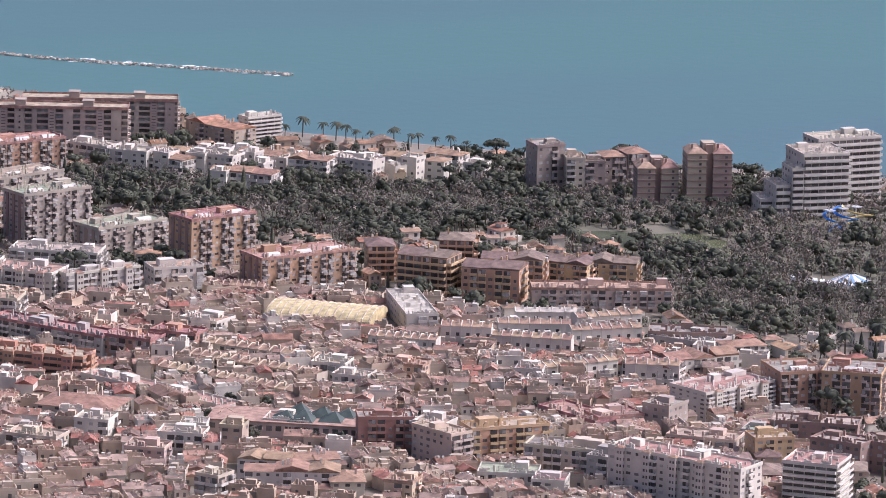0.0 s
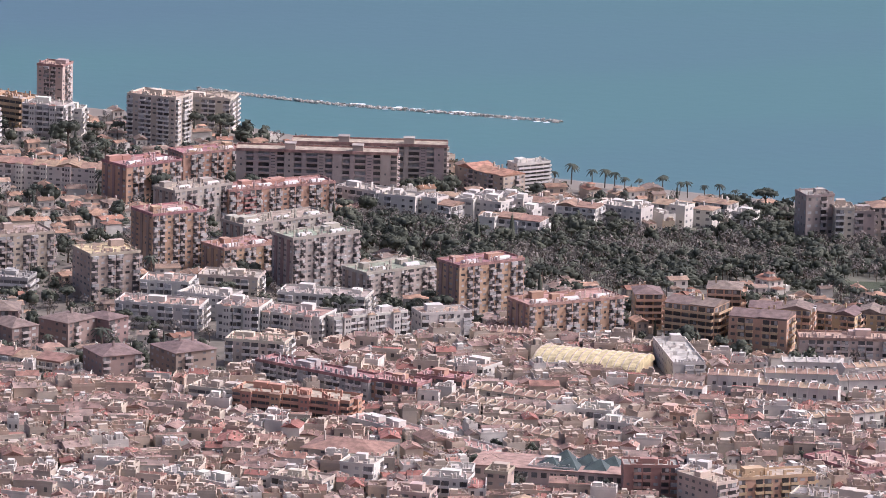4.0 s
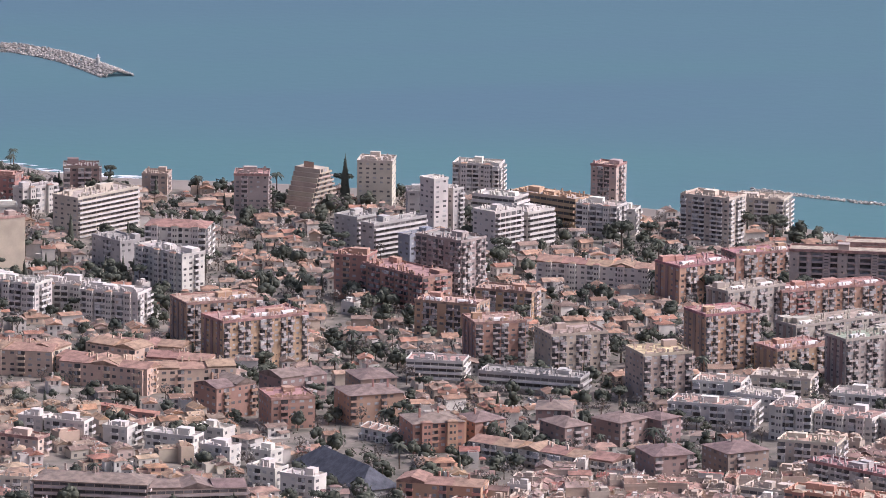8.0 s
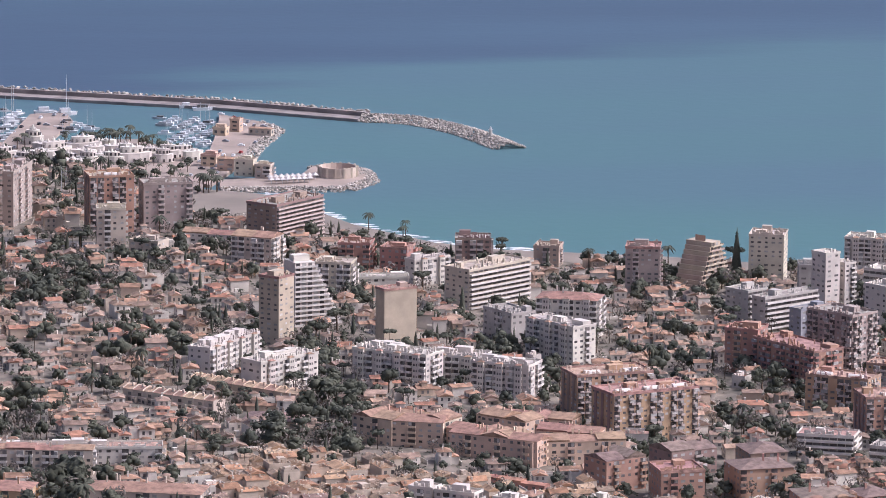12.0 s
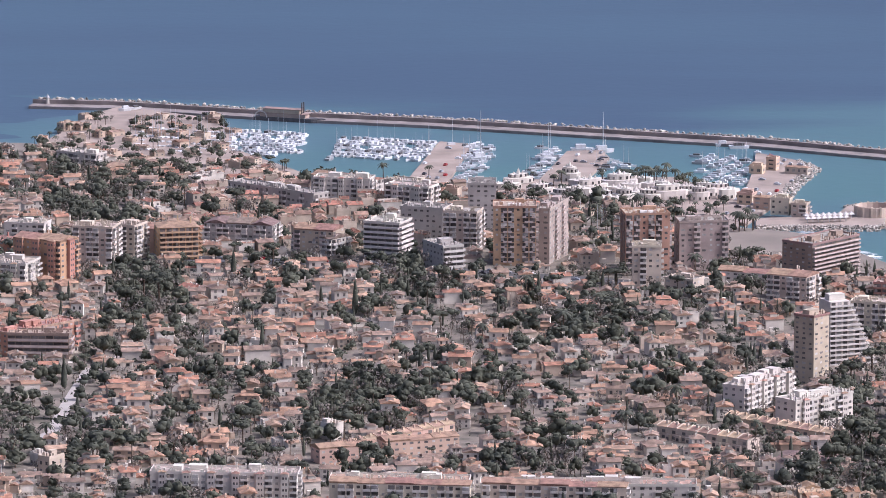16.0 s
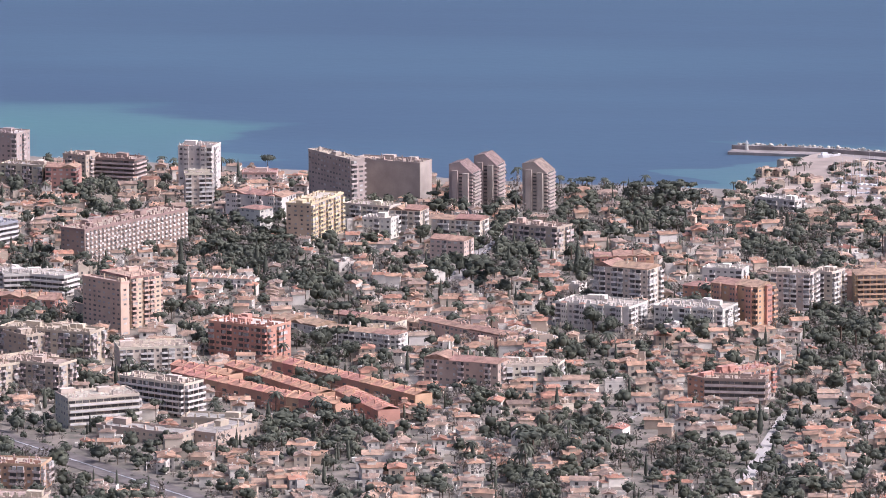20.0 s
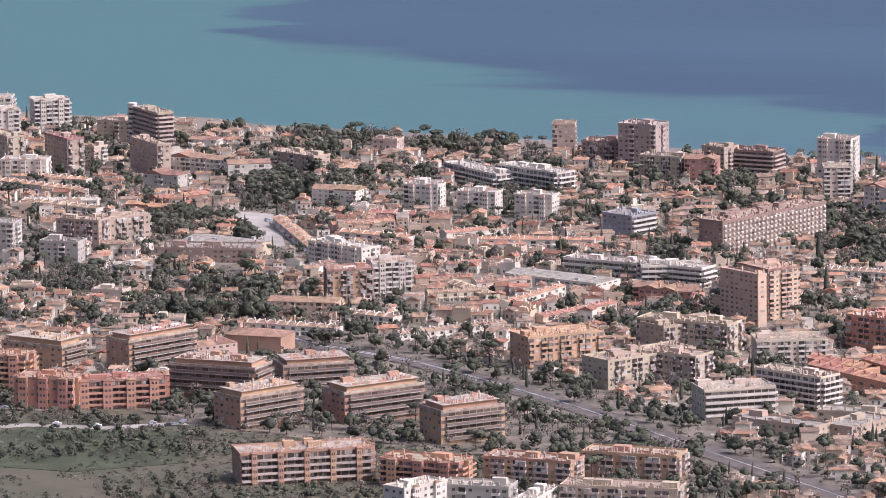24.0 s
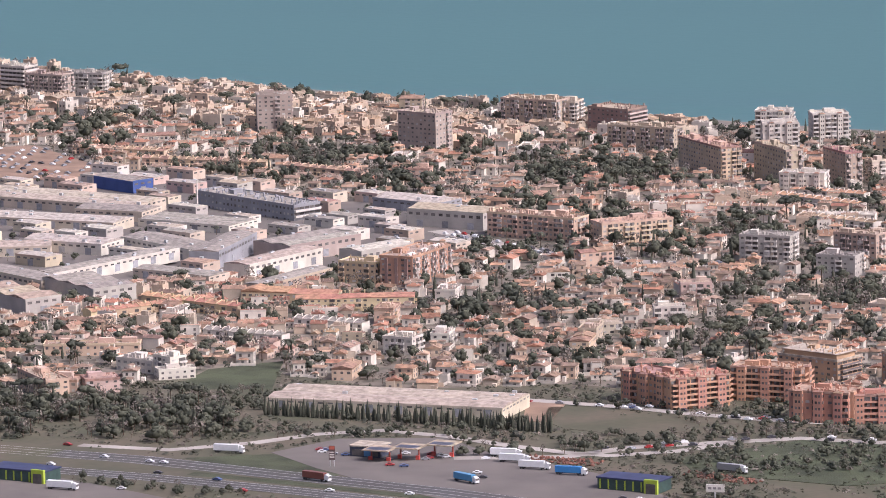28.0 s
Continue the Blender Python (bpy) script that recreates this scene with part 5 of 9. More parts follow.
def water_slide(x, y):
    e = root("water_slide", x, y, gz(x, y), 20)
    blue = mat("slide_blue", (0.03, 0.22, 0.62), 0.4, 0.1, 0.5)
    for j in range(3):
        s, k = Soup(), 26
        for i in range(k):
            t = i / (k - 1)
            a, r = t * 9 + j, 3.5 + j * 1.2
            c = (j * 8 - 8 + r * math.cos(a), r * math.sin(a) - t * 6, 9 * (1 - t) + 0.8)
            for q in range(5):
                b = math.pi + q * math.pi / 4
                s.v.append((c[0] + 0.8 * math.cos(b) * math.cos(a), c[1] + 0.8 * math.cos(b) * math.sin(a), c[2] + 0.7 * math.sin(b)))
        s.f = [(i * 5 + q, i * 5 + q + 1, i * 5 + q + 6, i * 5 + q + 5) for i in range(k - 1) for q in range(4)]
        s.m = [0] * len(s.f)
        s.put("slide_tube", [blue if j < 2 else mat("slide_yellow", (0.7, 0.55, 0.25), 0.5, 0.1, 0.5)], e)
        t = Soup()
        taper(t, j * 8 - 8, 0, 0, 0.3, j * 8 - 8, 0, 10, 0.3, 0, 6)
        t.put("tower_post", [RAIL], e)
        Soup().box(j * 8 - 10, -2, 9.2, j * 8 - 6, 2, 9.6).put("platform", [METAL], e)
    claim(x - 12, y - 8, 26, 16, 0)
    return tagged(e, "blue spiral water slides on white towers", "slide")


def show_tent(x, y):
    e = root("show_tent", x, y, gz(x, y))
    k = 16
    for i in range(k):
        a0, a1 = i * math.tau / k, (i + 1) * math.tau / k
        s = Soup()
        s.v = [(9 * math.cos(a0), 6 * math.sin(a0), 2.4), (9 * math.cos(a1), 6 * math.sin(a1), 2.4), (1.5 * math.cos(a1), 1.2 * math.sin(a1), 5), (1.5 * math.cos(a0), 1.2 * math.sin(a0), 5),
               (9 * math.cos(a0), 6 * math.sin(a0), 0), (9 * math.cos(a1), 6 * math.sin(a1), 0)]
        s.f, s.m = [(0, 1, 2, 3), (4, 5, 1, 0)], [0, 0]
        s.put("tent_panel", [mat("tent_blue", (0.22, 0.36, 0.52), 0.8, 0.1, 0.5) if i % 2 else RAIL], e)
    claim(x - 13, y - 10, 26, 20, 0)
    return tagged(e, "large round show tent in blue and white stripes", "tent")


def pyramid_market(x, y, rot=-26.0):
    """A low white hall under a cluster of dark green glass pyramids."""
    e = root("market_building", x, y, gz(x, y), rot)
    Soup().box(-34, -11, -2, 30, 11, 6).put("wall", wall_mat("pink"), e)
    Soup().box(-34.4, -11.4, 6, 30.4, 11.4, 6.5).put("roof", roof_mat("terra"), e)
    green = mat("green_panels", (0.075, 0.10, 0.09), 0.5, 0.3, 0.3, objvar=0.5)
    for u, v, r, q in ((-6, -4, 4.5, 3.2), (1, -5, 5, 4.0), (-2, 4, 5, 4.4), (7, 3, 4.5, 3.6), (12, -3, 4.5, 3.4), (16, 5, 4, 3.0)):
        s = Soup()
        s.v = [(u - r, v - r, 6.5), (u + r, v - r, 6.5), (u + r, v + r, 6.5), (u - r, v + r, 6.5), (u + 1.2, v + 0.8, 6.5 + q)]
        s.f, s.m = [(0, 1, 4), (1, 2, 4), (2, 3, 4), (3, 0, 4)], [0] * 4
        s.put("roof_pyramid", [green], e)
    g = Soup()
    for i in range(17):
        g.box(-33 + i * 3.6, -11.06, 3.0, -30.8 + i * 3.6, -10.95, 5.0)
    tagged(g.put("glazing", [GLASS], e), kind="stuff")
    claim(x - 34, y - 12, 64, 26, rot)
    return tagged(e, "low market building under dark green roof pyramids", "building")

# ---- ground, sea ----
def ground_material():
    m = mat("town_ground", (0.23, 0.19, 0.15), 0.95, 0.5, 0.09, col2=(0.085, 0.078, 0.058), fine=0.7)
    return m


def build_ground():
    xs = np.array(sorted({*range(-2600, 2401, 50), *CX}), float)
    ds = np.concatenate([[0, 12, 25, 60], np.arange(120, 2000, 80), [2600, 4800]])
    v, f = [], []
    for x in xs:
        for d in ds:
            y = coast(x) - d
            v.append((x, y, gz(x, y)))
    n = len(ds)
    for i in range(len(xs) - 1):
        for j in range(n - 1):
            f.append((i * n + j, i * n + j + 1, (i + 1) * n + j + 1, (i + 1) * n + j))
        # the edge at the water
    k = len(v)
    for i, x in enumerate(xs):
        v.append((x, coast(x) + 14, -0.6))
    for i in range(len(xs) - 1):
        f.append((k + i, i * n, (i + 1) * n, k + i + 1))
    ob = part("ground", (v, [], f), [ground_material(), SAND])
    idx = [1 if all(q % n <= 2 or q >= k for q in p.vertices) else 0 for p in ob.data.polygons]
    ob.data.polygons.foreach_set("material_index", idx)
    tagged(ob, "sloping coastal town ground of earth, scrub and paving", "ground", kind="structure")


# how far off the cloud shade painted into the sea colour begins, along x
CLOUD_SHADE_EDGE = [(-1300, 5200), (-1000, 4600), (-914, 4344), (-820, 4280), (-721, 4163), (-632, 4111), (-540, 4110), (-470, 3990), (-420, 3700), (-400, 3300), (-172, 3300), (-150, 3945), (12, 3885),
        (209, 3810), (390, 3884), (544, 3965), (800, 4029), (1200, 4300), (1700, 4800)]


def sea_material():
    m = bpy.data.materials.new("sea_water")
    m.use_nodes = True
    nt = m.node_tree
    b = nt.nodes["Principled BSDF"]
    geo, sep = nt.nodes.new("ShaderNodeNewGeometry"), nt.nodes.new("ShaderNodeSeparateXYZ")
    nt.links.new(geo.outputs["Position"], sep.inputs[0])

    def noise_node(sx, sy, detail):
        mp, n = nt.nodes.new("ShaderNodeMapping"), nt.nodes.new("ShaderNodeTexNoise")
        mp.inputs["Scale"].default_value = (sx, sy, 1)
        n.inputs["Scale"].default_value, n.inputs["Detail"].default_value = 1.0, detail
        nt.links.new(geo.outputs["Position"], mp.inputs["Vector"])
        nt.links.new(mp.outputs[0], n.inputs["Vector"])
        return n.outputs["Fac"]

    def math_node(op, a, c=None, d=None):
        k = nt.nodes.new("ShaderNodeMath")
        k.operation = op
        for i, q in enumerate((a, c, d)):
            if q is None:
                continue
            if isinstance(q, (int, float)):
                k.inputs[i].default_value = q
            else:
                nt.links.new(q, k.inputs[i])
        return k.outputs[0]

    def remap(v, a0, a1, b0=0.0, b1=1.0):
        k = nt.nodes.new("ShaderNodeMapRange")
        for i, q in enumerate((a0, a1, b0, b1)):
            k.inputs[1 + i].default_value = q
        nt.links.new(v, k.inputs[0])
        return k.outputs[0]

    # edge of the painted cloud shade as a curve over x
    x0, x1, y0, y1 = CLOUD_SHADE_EDGE[0][0], CLOUD_SHADE_EDGE[-1][0], 3200.0, 5200.0
    wob = noise_node(0.004, 0.016, 3)
    xx = math_node("ADD", sep.outputs[0], math_node("MULTIPLY_ADD", wob, 260.0, -130.0))
    curve = nt.nodes.new("ShaderNodeFloatCurve")
    c = curve.mapping.curves[0]
    while len(c.points) > 2:
        c.points.remove(c.points[1])
    norm = [((x - x0) / (x1 - x0), (y - y0) / (y1 - y0)) for x, y in CLOUD_SHADE_EDGE]
    c.points[0].location, c.points[-1].location = norm[0], norm[-1]
    for p in norm[1:-1]:
        c.points.new(*p)
    for p in c.points:
        p.handle_type = "VECTOR"
    curve.mapping.update()
    nt.links.new(remap(xx, x0, x1), curve.inputs["Value"])
    edge = remap(curve.outputs[0], 0.0, 1.0, y0, y1)
    streak = noise_node(0.0022, 0.012, 4)
    yy = math_node("ADD", sep.outputs[1], math_node("MULTIPLY_ADD", streak, 240.0, -120.0))
    # mask of the painted cloud shade, not of water depth
    deep = remap(math_node("SUBTRACT", yy, edge), -30.0, 40.0)
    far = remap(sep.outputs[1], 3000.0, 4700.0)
    mix1, mix2, mix3 = (nt.nodes.new("ShaderNodeMix") for _ in range(3))
    for q in (mix1, mix2, mix3):
        q.data_type = "RGBA"
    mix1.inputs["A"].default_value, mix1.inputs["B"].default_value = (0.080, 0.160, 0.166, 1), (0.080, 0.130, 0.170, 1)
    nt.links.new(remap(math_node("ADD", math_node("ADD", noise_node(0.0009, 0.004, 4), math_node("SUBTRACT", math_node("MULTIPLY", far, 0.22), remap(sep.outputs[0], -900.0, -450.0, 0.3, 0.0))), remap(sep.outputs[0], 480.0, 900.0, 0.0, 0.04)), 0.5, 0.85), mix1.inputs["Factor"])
    # darker blues that put the cloud's shadow into the water colour
    mix2.inputs["A"].default_value, mix2.inputs["B"].default_value = (0.056, 0.089, 0.133, 1), (0.066, 0.109, 0.153, 1)
    nt.links.new(remap(noise_node(0.0015, 0.008, 5), 0.4, 0.7), mix2.inputs["Factor"])
    nt.links.new(mix1.outputs["Result"], mix3.inputs["A"])
    nt.links.new(mix2.outputs["Result"], mix3.inputs["B"])
    nt.links.new(deep, mix3.inputs["Factor"])
    nt.links.new(mix3.outputs["Result"], b.inputs["Base Color"])
    b.inputs["Roughness"].default_value = 0.5
    b.inputs["Specular IOR Level"].default_value = 0.2
    n2 = noise_node(0.12, 0.12, 5)
    bp = nt.nodes.new("ShaderNodeBump")
    bp.inputs["Strength"].default_value, bp.inputs["Distance"].default_value = 0.25, 0.6
    nt.links.new(n2, bp.inputs["Height"])
    nt.links.new(bp.outputs[0], b.inputs["Normal"])
    return m


build_ground()
s = [(-9000, -3000, -0.3), (9000, -3000, -0.3), (9000, 12000, -0.3), (-9000, 12000, -0.3)]
tagged(part("water", (s, [], [(0, 1, 2, 3)]), sea_material()), "calm turquoise sea with dark blue cloud shade painted in, reaching the horizon", "sea", kind="structure")

# ---- the buildings that stand out ----
block(1043, 2689, 32.4, 16.0, 33.0, 6, "white", "cream", "band", 11)
block(1025, 2660, 22.1, 24.0, 31.0, 0, "white", "cream", "band", 10)
block(1019.5, 2660, 5.4, 16.0, 24.0, -3, "white", "cream", "band", 8)
block(1012.5, 2662, 6.8, 18.0, 16.0, -2, "white", "cream", "band", 5)
block(1006.5, 2666, 5.8, 16.0, 9.0, -6, "white", "white", "band", 3)
banded_tower(981, 2695, 20.8, 15.0, 26.0, -11, 8)
banded_tower(960, 2704, 19.0, 14.0, 18.0, -11, 6)
block(926, 2749, 14.0, 14.0, 22.0, 4, "mauve", "grey", "some", 7)
block(938, 2742, 9.0, 14.0, 17.0, -11, "cream", "tanroof", "some", 6)
block(947, 2741, 9.5, 14.0, 15.5, -11, "mauve", "tanroof", "some", 5)
block(957, 2743, 11.0, 14.0, 17.5, -3, "mauve", "tile", "bal", 6)
block(968.4, 2742, 11.0, 14.0, 19.0, 3, "mauve", "tile", "bal", 6)
strip_slab(680, 2864, 76.2, 13.0, 25.0, -17, 9, 5)
strip_slab(718, 2908, 74.6, 13.0, 22.0, -16, 8, 12)
block(829, 2463, 58.9, 14.0, 10.2, -14, "pink", "terra", "bal")
block(777, 2530, 11.6, 16.0, 16.1, -11, "ochre", "darktile", "deep")
block(782, 2504, 23.0, 16.0, 17.6, -41, "ochre", "darktile", "deep")
block(815, 2549, 14.7, 16.0, 15.5, -21, "ochre", "darktile", "deep")
block(805, 2486, 25.1, 16.0, 15.1, -32, "ochre", "darktile", "bal")
block(821, 2509, 26.6, 14.0, 14.8, -24, "ochre", "darktile", "bal")
block(852, 2519, 20.5, 14.0, 10.4, -38, "ochre", "darktile", "bal")
block(872, 2514, 20.0, 14.0, 10.4, -25, "ochre", "darktile", "bal")
block(820, 2224, 36.6, 20.0, 13.8, 24, "white", "terra", "bal", 8)
block(855, 2236, 18.7, 22.0, 18.0, -0, "brick", "grey", "bal")
block(870, 2231, 23.1, 24.0, 19.3, -29, "brick", "grey", "bal")
block(831, 2183, 33.3, 13.0, 10.5, -28, "brown", "cream", "some")
block(832, 2143, 21.0, 13.0, 11.9, -48, "brown", "cream", "some")
block(848, 2137, 19.5, 13.0, 11.9, -45, "brown", "cream", "some")
block(737, 2099, 56.9, 14.0, 19.7, -53, "white", "pinkroof", "some", 8)
block(795, 2074, 20.3, 18.0, 18.8, -37, "white", "pinkroof", "band", 8)
block(695, 2154, 10.1, 21.9, 12.8, 24, "pink", "tanroof", "bal")
block(705, 2160, 31.0, 12.0, 14.0, 4, "ochre", "tanroof", "bal")
block(669, 2186, 20.6, 12.0, 13.4, -12, "red", "grey", "bal")
block(719, 2141, 32.2, 14.0, 11.7, -34, "cream", "grey", "bal")
block(606, 2119, 34.4, 12.0, 10.0, -18, "white", "tile", "some")
block(560, 2357, 49.0, 14.0, 10.2, -35, "orange", "tanroof", "band")
block(598, 2323, 77.1, 10.0, 4.9, -59, "white", "pinkroof", "none")
block(824, 2884, 18.9, 8.6, 15.0, 17, "white", "white", "band", 8)
block(797, 2893, 33.0, 14.0, 12.5, -64, "tan", "redtile", "some")
block(720, 2828, 22.3, 12.0, 12.1, -48, "white", "cream", "bal")
block(735, 2812, 19.7, 12.0, 11.3, -35, "white", "cream", "some")
block(754, 2807, 20.0, 12.0, 9.1, -53, "white", "tile", "bal")
block(772, 2805, 24.1, 12.0, 11.3, -44, "white", "cream", "some")
block(772, 2766, 30.6, 12.0, 9.6, -36, "white", "tile", "bal")
block(800, 2818, 22.1, 12.0, 9.7, -48, "white", "tile", "some")
block(817, 2791, 19.5, 12.0, 10.8, -35, "white", "tile", "bal")
block(837, 2793, 24.0, 12.0, 10.8, -45, "white", "cream", "some")
block(868, 2805, 17.2, 12.0, 9.5, -39, "white", "tile", "some")
block(891, 2814, 18.4, 12.0, 8.7, -47, "white", "tile", "bal")
block(621, 2836, 32.4, 19.1, 21.0, 25, "brick", "pinkroof", "bal", 8)
block(662, 2897, 33.9, 15.3, 17.0, 16, "brick", "pinkroof", "bal", 7)
block(633, 2786, 34.3, 15.8, 17.5, 27, "olive", "tanroof", "bal", 7)
block(665, 2797, 21.3, 6.7, 13.8, 24, "red", "pinkroof", "bal", 6)
block(661, 2797, 56.1, 16.0, 16.5, 15, "brick", "pinkroof", "bal", 7)
block(597, 2671, 27.4, 18.8, 26.4, 18, "brick", "pinkroof", "bal", 11)
block(651, 2725, 51.2, 17.1, 12.5, 24, "olive", "tanroof", "bal", 6)
block(647, 2615, 34.8, 16.3, 25.1, 20, "olive", "green", "bal", 11)
block(626, 2656, 28.4, 17.4, 13.2, 22, "brick", "pinkroof", "bal", 6)
block(672, 2583, 37.2, 17.5, 15.4, 23, "olive", "green", "bal", 7)
block(701, 2538, 33.9, 16.8, 26.5, 20, "brick", "pinkroof", "bal", 11)
block(720, 2496, 46.0, 18.4, 17.9, 14, "brick", "pinkroof", "bal", 8)
block(553, 2544, 36.3, 16.0, 11.2, -27, "white", "terra", "bal")
block(574, 2591, 21.1, 16.0, 11.4, -25, "white", "terra", "bal")
block(590, 2515, 18.5, 18.0, 14.5, -31, "white", "terra", "bal")
block(606, 2510, 28.3, 18.0, 12.5, -37, "white", "terra", "bal")
block(635, 2493, 35.6, 7.0, 12.5, 16, "white", "terra", "bal")
block(675, 2502, 22.2, 11.9, 12.1, 5, "white", "terra", "bal")
block(628, 2564, 38.2, 16.0, 10.3, -27, "white", "cream", "bal")
block(603, 2606, 26.1, 16.0, 10.5, -25, "cream", "cream", "bal")
block(585, 2567, 22.8, 16.0, 10.3, -39, "white", "cream", "bal")
block(639, 3136, 14.1, 14.0, 24.1, -34, "pink", "terra", "bal", 11)
block(664, 3033, 27.2, 18.0, 25.1, -41, "cream", "terra", "bal", 11)
block(700, 3075, 26.5, 18.0, 16.8, -27, "cream", "tanroof", "bal", 7)
block(574, 3175, 24.4, 15.0, 19.0, -22, "white", "cream", "bal", 8)
block(536, 3091, 9.4, 14.0, 17.9, -6, "grey", "grey", "some")
block(564, 3064, 23.8, 15.0, 20.6, -38, "white", "white", "band")
block(593, 3110, 40.2, 14.0, 15.1, -48, "ochre", "cream", "band")
block(616, 3058, 21.7, 14.0, 16.1, -32, "white", "cream", "bal")
block(636, 3058, 10.1, 12.0, 13.2, -24, "white", "grey", "bal")
block(506, 2894, 28.2, 18.0, 27.6, -51, "mauve", "grey", "bal", 11)
block(464, 2876, 16.1, 16.0, 21.0, -27, "red", "tanroof", "some")
block(476, 2868, 44.3, 18.0, 18.1, -60, "red", "terra", "bal")
block(519, 3145, 18.0, 18.0, 25.8, -16, "cream", "white", "none", 11, many=2.0)
block(451, 3114, 17.4, 16.0, 23.8, -11, "mauve", "pinkroof", "some", 10)
block(365, 3057, 44.8, 16.6, 21.6, 41, "cream", "cream", "band", 9)
block(375, 2733, 36.6, 20.0, 23.6, 14, "brick", "terra", "bal", 10)
block(385, 2688, 42.8, 20.0, 23.2, 21, "brick", "pinkroof", "bal", 10)
block(485, 2775, 30.3, 16.0, 16.2, -32, "brick", "terra", "bal")
block(521, 2819, 27.5, 14.0, 13.8, -29, "brick", "terra", "bal")
block(497, 2688, 23.4, 20.0, 20.8, 6, "brick", "terra", "bal", 9)
block(526, 2662, 26.5, 20.0, 19.7, 10, "tan", "tanroof", "bal", 8)
block(554, 2599, 23.0, 20.0, 21.8, 11, "tan", "ochre", "bal", 9)
block(461, 2657, 25.0, 14.0, 10.0, -20, "white", "terra", "band")
block(489, 2635, 45.8, 14.0, 8.5, -28, "grey", "grey", "band")
block(566, 2903, 59.4, 14.0, 12.5, -26, "white", "tile", "some")
block(287, 3258, 40.9, 19.8, 21.7, 48, "brown", "grey", "band", 10)
block(219, 3284, 26.3, 16.0, 27.8, 6, "mauve", "grey", "some")
block(190, 3274, 23.5, 18.0, 31.6, 6, "brick", "tanroof", "bal")
block(121, 3289, 22.6, 20.0, 32.0, -2, "brick", "tanroof", "bal")
block(151, 3296, 37.7, 8.7, 30.3, 72, "mauve", "grey", "some")
block(112, 3421, 15.4, 18.0, 26.3, -2, "grey", "grey", "none")
block(190, 3212, 14.9, 14.0, 23.1, -2, "cream", "cream", "some", 8)
block(53, 3304, 20.2, 18.0, 21.2, -23, "white", "white", "band")
block(74, 3376, 24.1, 16.0, 19.2, -20, "grey", "grey", "none")
block(96, 3339, 18.5, 16.0, 22.0, -14, "cream", "grey", "bal")
block(94, 3263, 11.8, 23.6, 13.8, 26, "grey", "grey", "band")
block(16, 3317, 22.3, 16.0, 15.2, -21, "tan", "tile", "some")
block(68, 3527, 27.4, 14.0, 13.5, -37, "cream", "grey", "bal")
block(27, 3564, 41.7, 14.0, 11.7, -37, "grey", "tile", "bal")
block(237, 3250, 26.7, 12.0, 7.2, -21, "white", "tile", "none")
block(206, 3200, 16.5, 12.0, 8.8, -32, "cream", "grey", "some")
block(257, 3180, 22.1, 16.0, 16.1, -29, "cream", "tile", "bal")
block(259, 2927, 12.2, 11.6, 33.1, 49, "tan", "terra", "none", 14, many=0.5)
block(291, 3086, 18.1, 16.0, 17.1, -17, "cream", "cream", "bal")
block(311, 3108, 29.5, 10.0, 8.1, -2, "white", "white", "none")
block(311, 3173, 16.6, 16.0, 15.3, -14, "red", "tanroof", "bal")
block(332, 3168, 14.4, 16.0, 14.7, -22, "red", "terra", "some")
block(346, 3132, 22.8, 8.0, 13.9, 32, "white", "grey", "bal")
block(376, 3212, 18.4, 16.0, 13.7, -7, "brown", "grey", "bal")
block(416, 3205, 13.3, 14.0, 10.7, -17, "tan", "tanroof", "some")
block(310, 2935, 17.4, 9.0, 27.8, 22, "tan", "pinkroof", "none", 12, blank=True)
block(219, 2830, 46.2, 11.4, 15.8, 56, "white", "white", "bal", many=2.5)
block(239, 2790, 36.0, 13.1, 16.1, 39, "white", "white", "bal", many=2.5)
block(285, 2836, 38.7, 16.0, 16.3, -36, "white", "white", "bal", many=2.5)
block(321, 2841, 25.0, 16.0, 13.7, -24, "white", "white", "bal", many=2.5)
block(337, 2810, 27.9, 16.0, 16.2, -30, "white", "white", "bal", many=2.5)
block(363, 2982, 23.6, 14.0, 14.3, -62, "grey", "grey", "some")
block(376, 2923, 34.6, 14.0, 18.9, -57, "white", "white", "some")
block(388, 2978, 29.9, 18.0, 19.9, -19, "white", "tile", "bal")
block(269, 2678, 21.7, 16.0, 12.0, -44, "peach", "tile", "some")
block(284, 2664, 23.6, 16.0, 12.4, -20, "peach", "tile", "some")
block(308, 2646, 41.1, 14.0, 12.3, -31, "peach", "tile", "some")
block(328, 2701, 24.3, 14.0, 10.1, -43, "peach", "tile", "some")
block(346, 2649, 27.1, 14.0, 13.6, -23, "peach", "tile", "some")
block(27, 2586, 59.0, 10.0, 11.5, -7, "cream", "tile", "bal")
block(91, 2590, 60.5, 10.0, 11.1, -9, "cream", "tile", "bal")
block(24, 2692, 28.1, 10.0, 7.0, 23, "peach", "tile", "none")
block(53, 2711, 35.1, 10.0, 7.0, 22, "peach", "tile", "none")
block(11, 2538, 41.9, 16.0, 9.4, -9, "red", "tile", "none")
block(-254, 3495, 32.7, 16.0, 14.3, -28, "tan", "tanroof", "bal")
block(-193, 3281, 32.1, 16.0, 21.6, -26, "cream", "tile", "bal")
block(-199, 3392, 30.7, 14.0, 10.6, 7, "orange", "tile", "some")
block(-208, 3200, 41.9, 22.0, 13.5, -23, "white", "cream", "bal")
block(-157, 3193, 37.5, 22.0, 13.5, -18, "white", "cream", "bal")
block(-146, 3276, 15.8, 14.0, 12.6, -26, "orange", "tile", "none")
block(-129, 3219, 30.0, 16.0, 22.4, -34, "orange", "tile", "some")
block(-100, 3274, 21.5, 16.0, 21.0, -14, "cream", "cream", "bal")
block(-80, 3297, 13.1, 16.0, 18.8, -24, "cream", "cream", "bal")
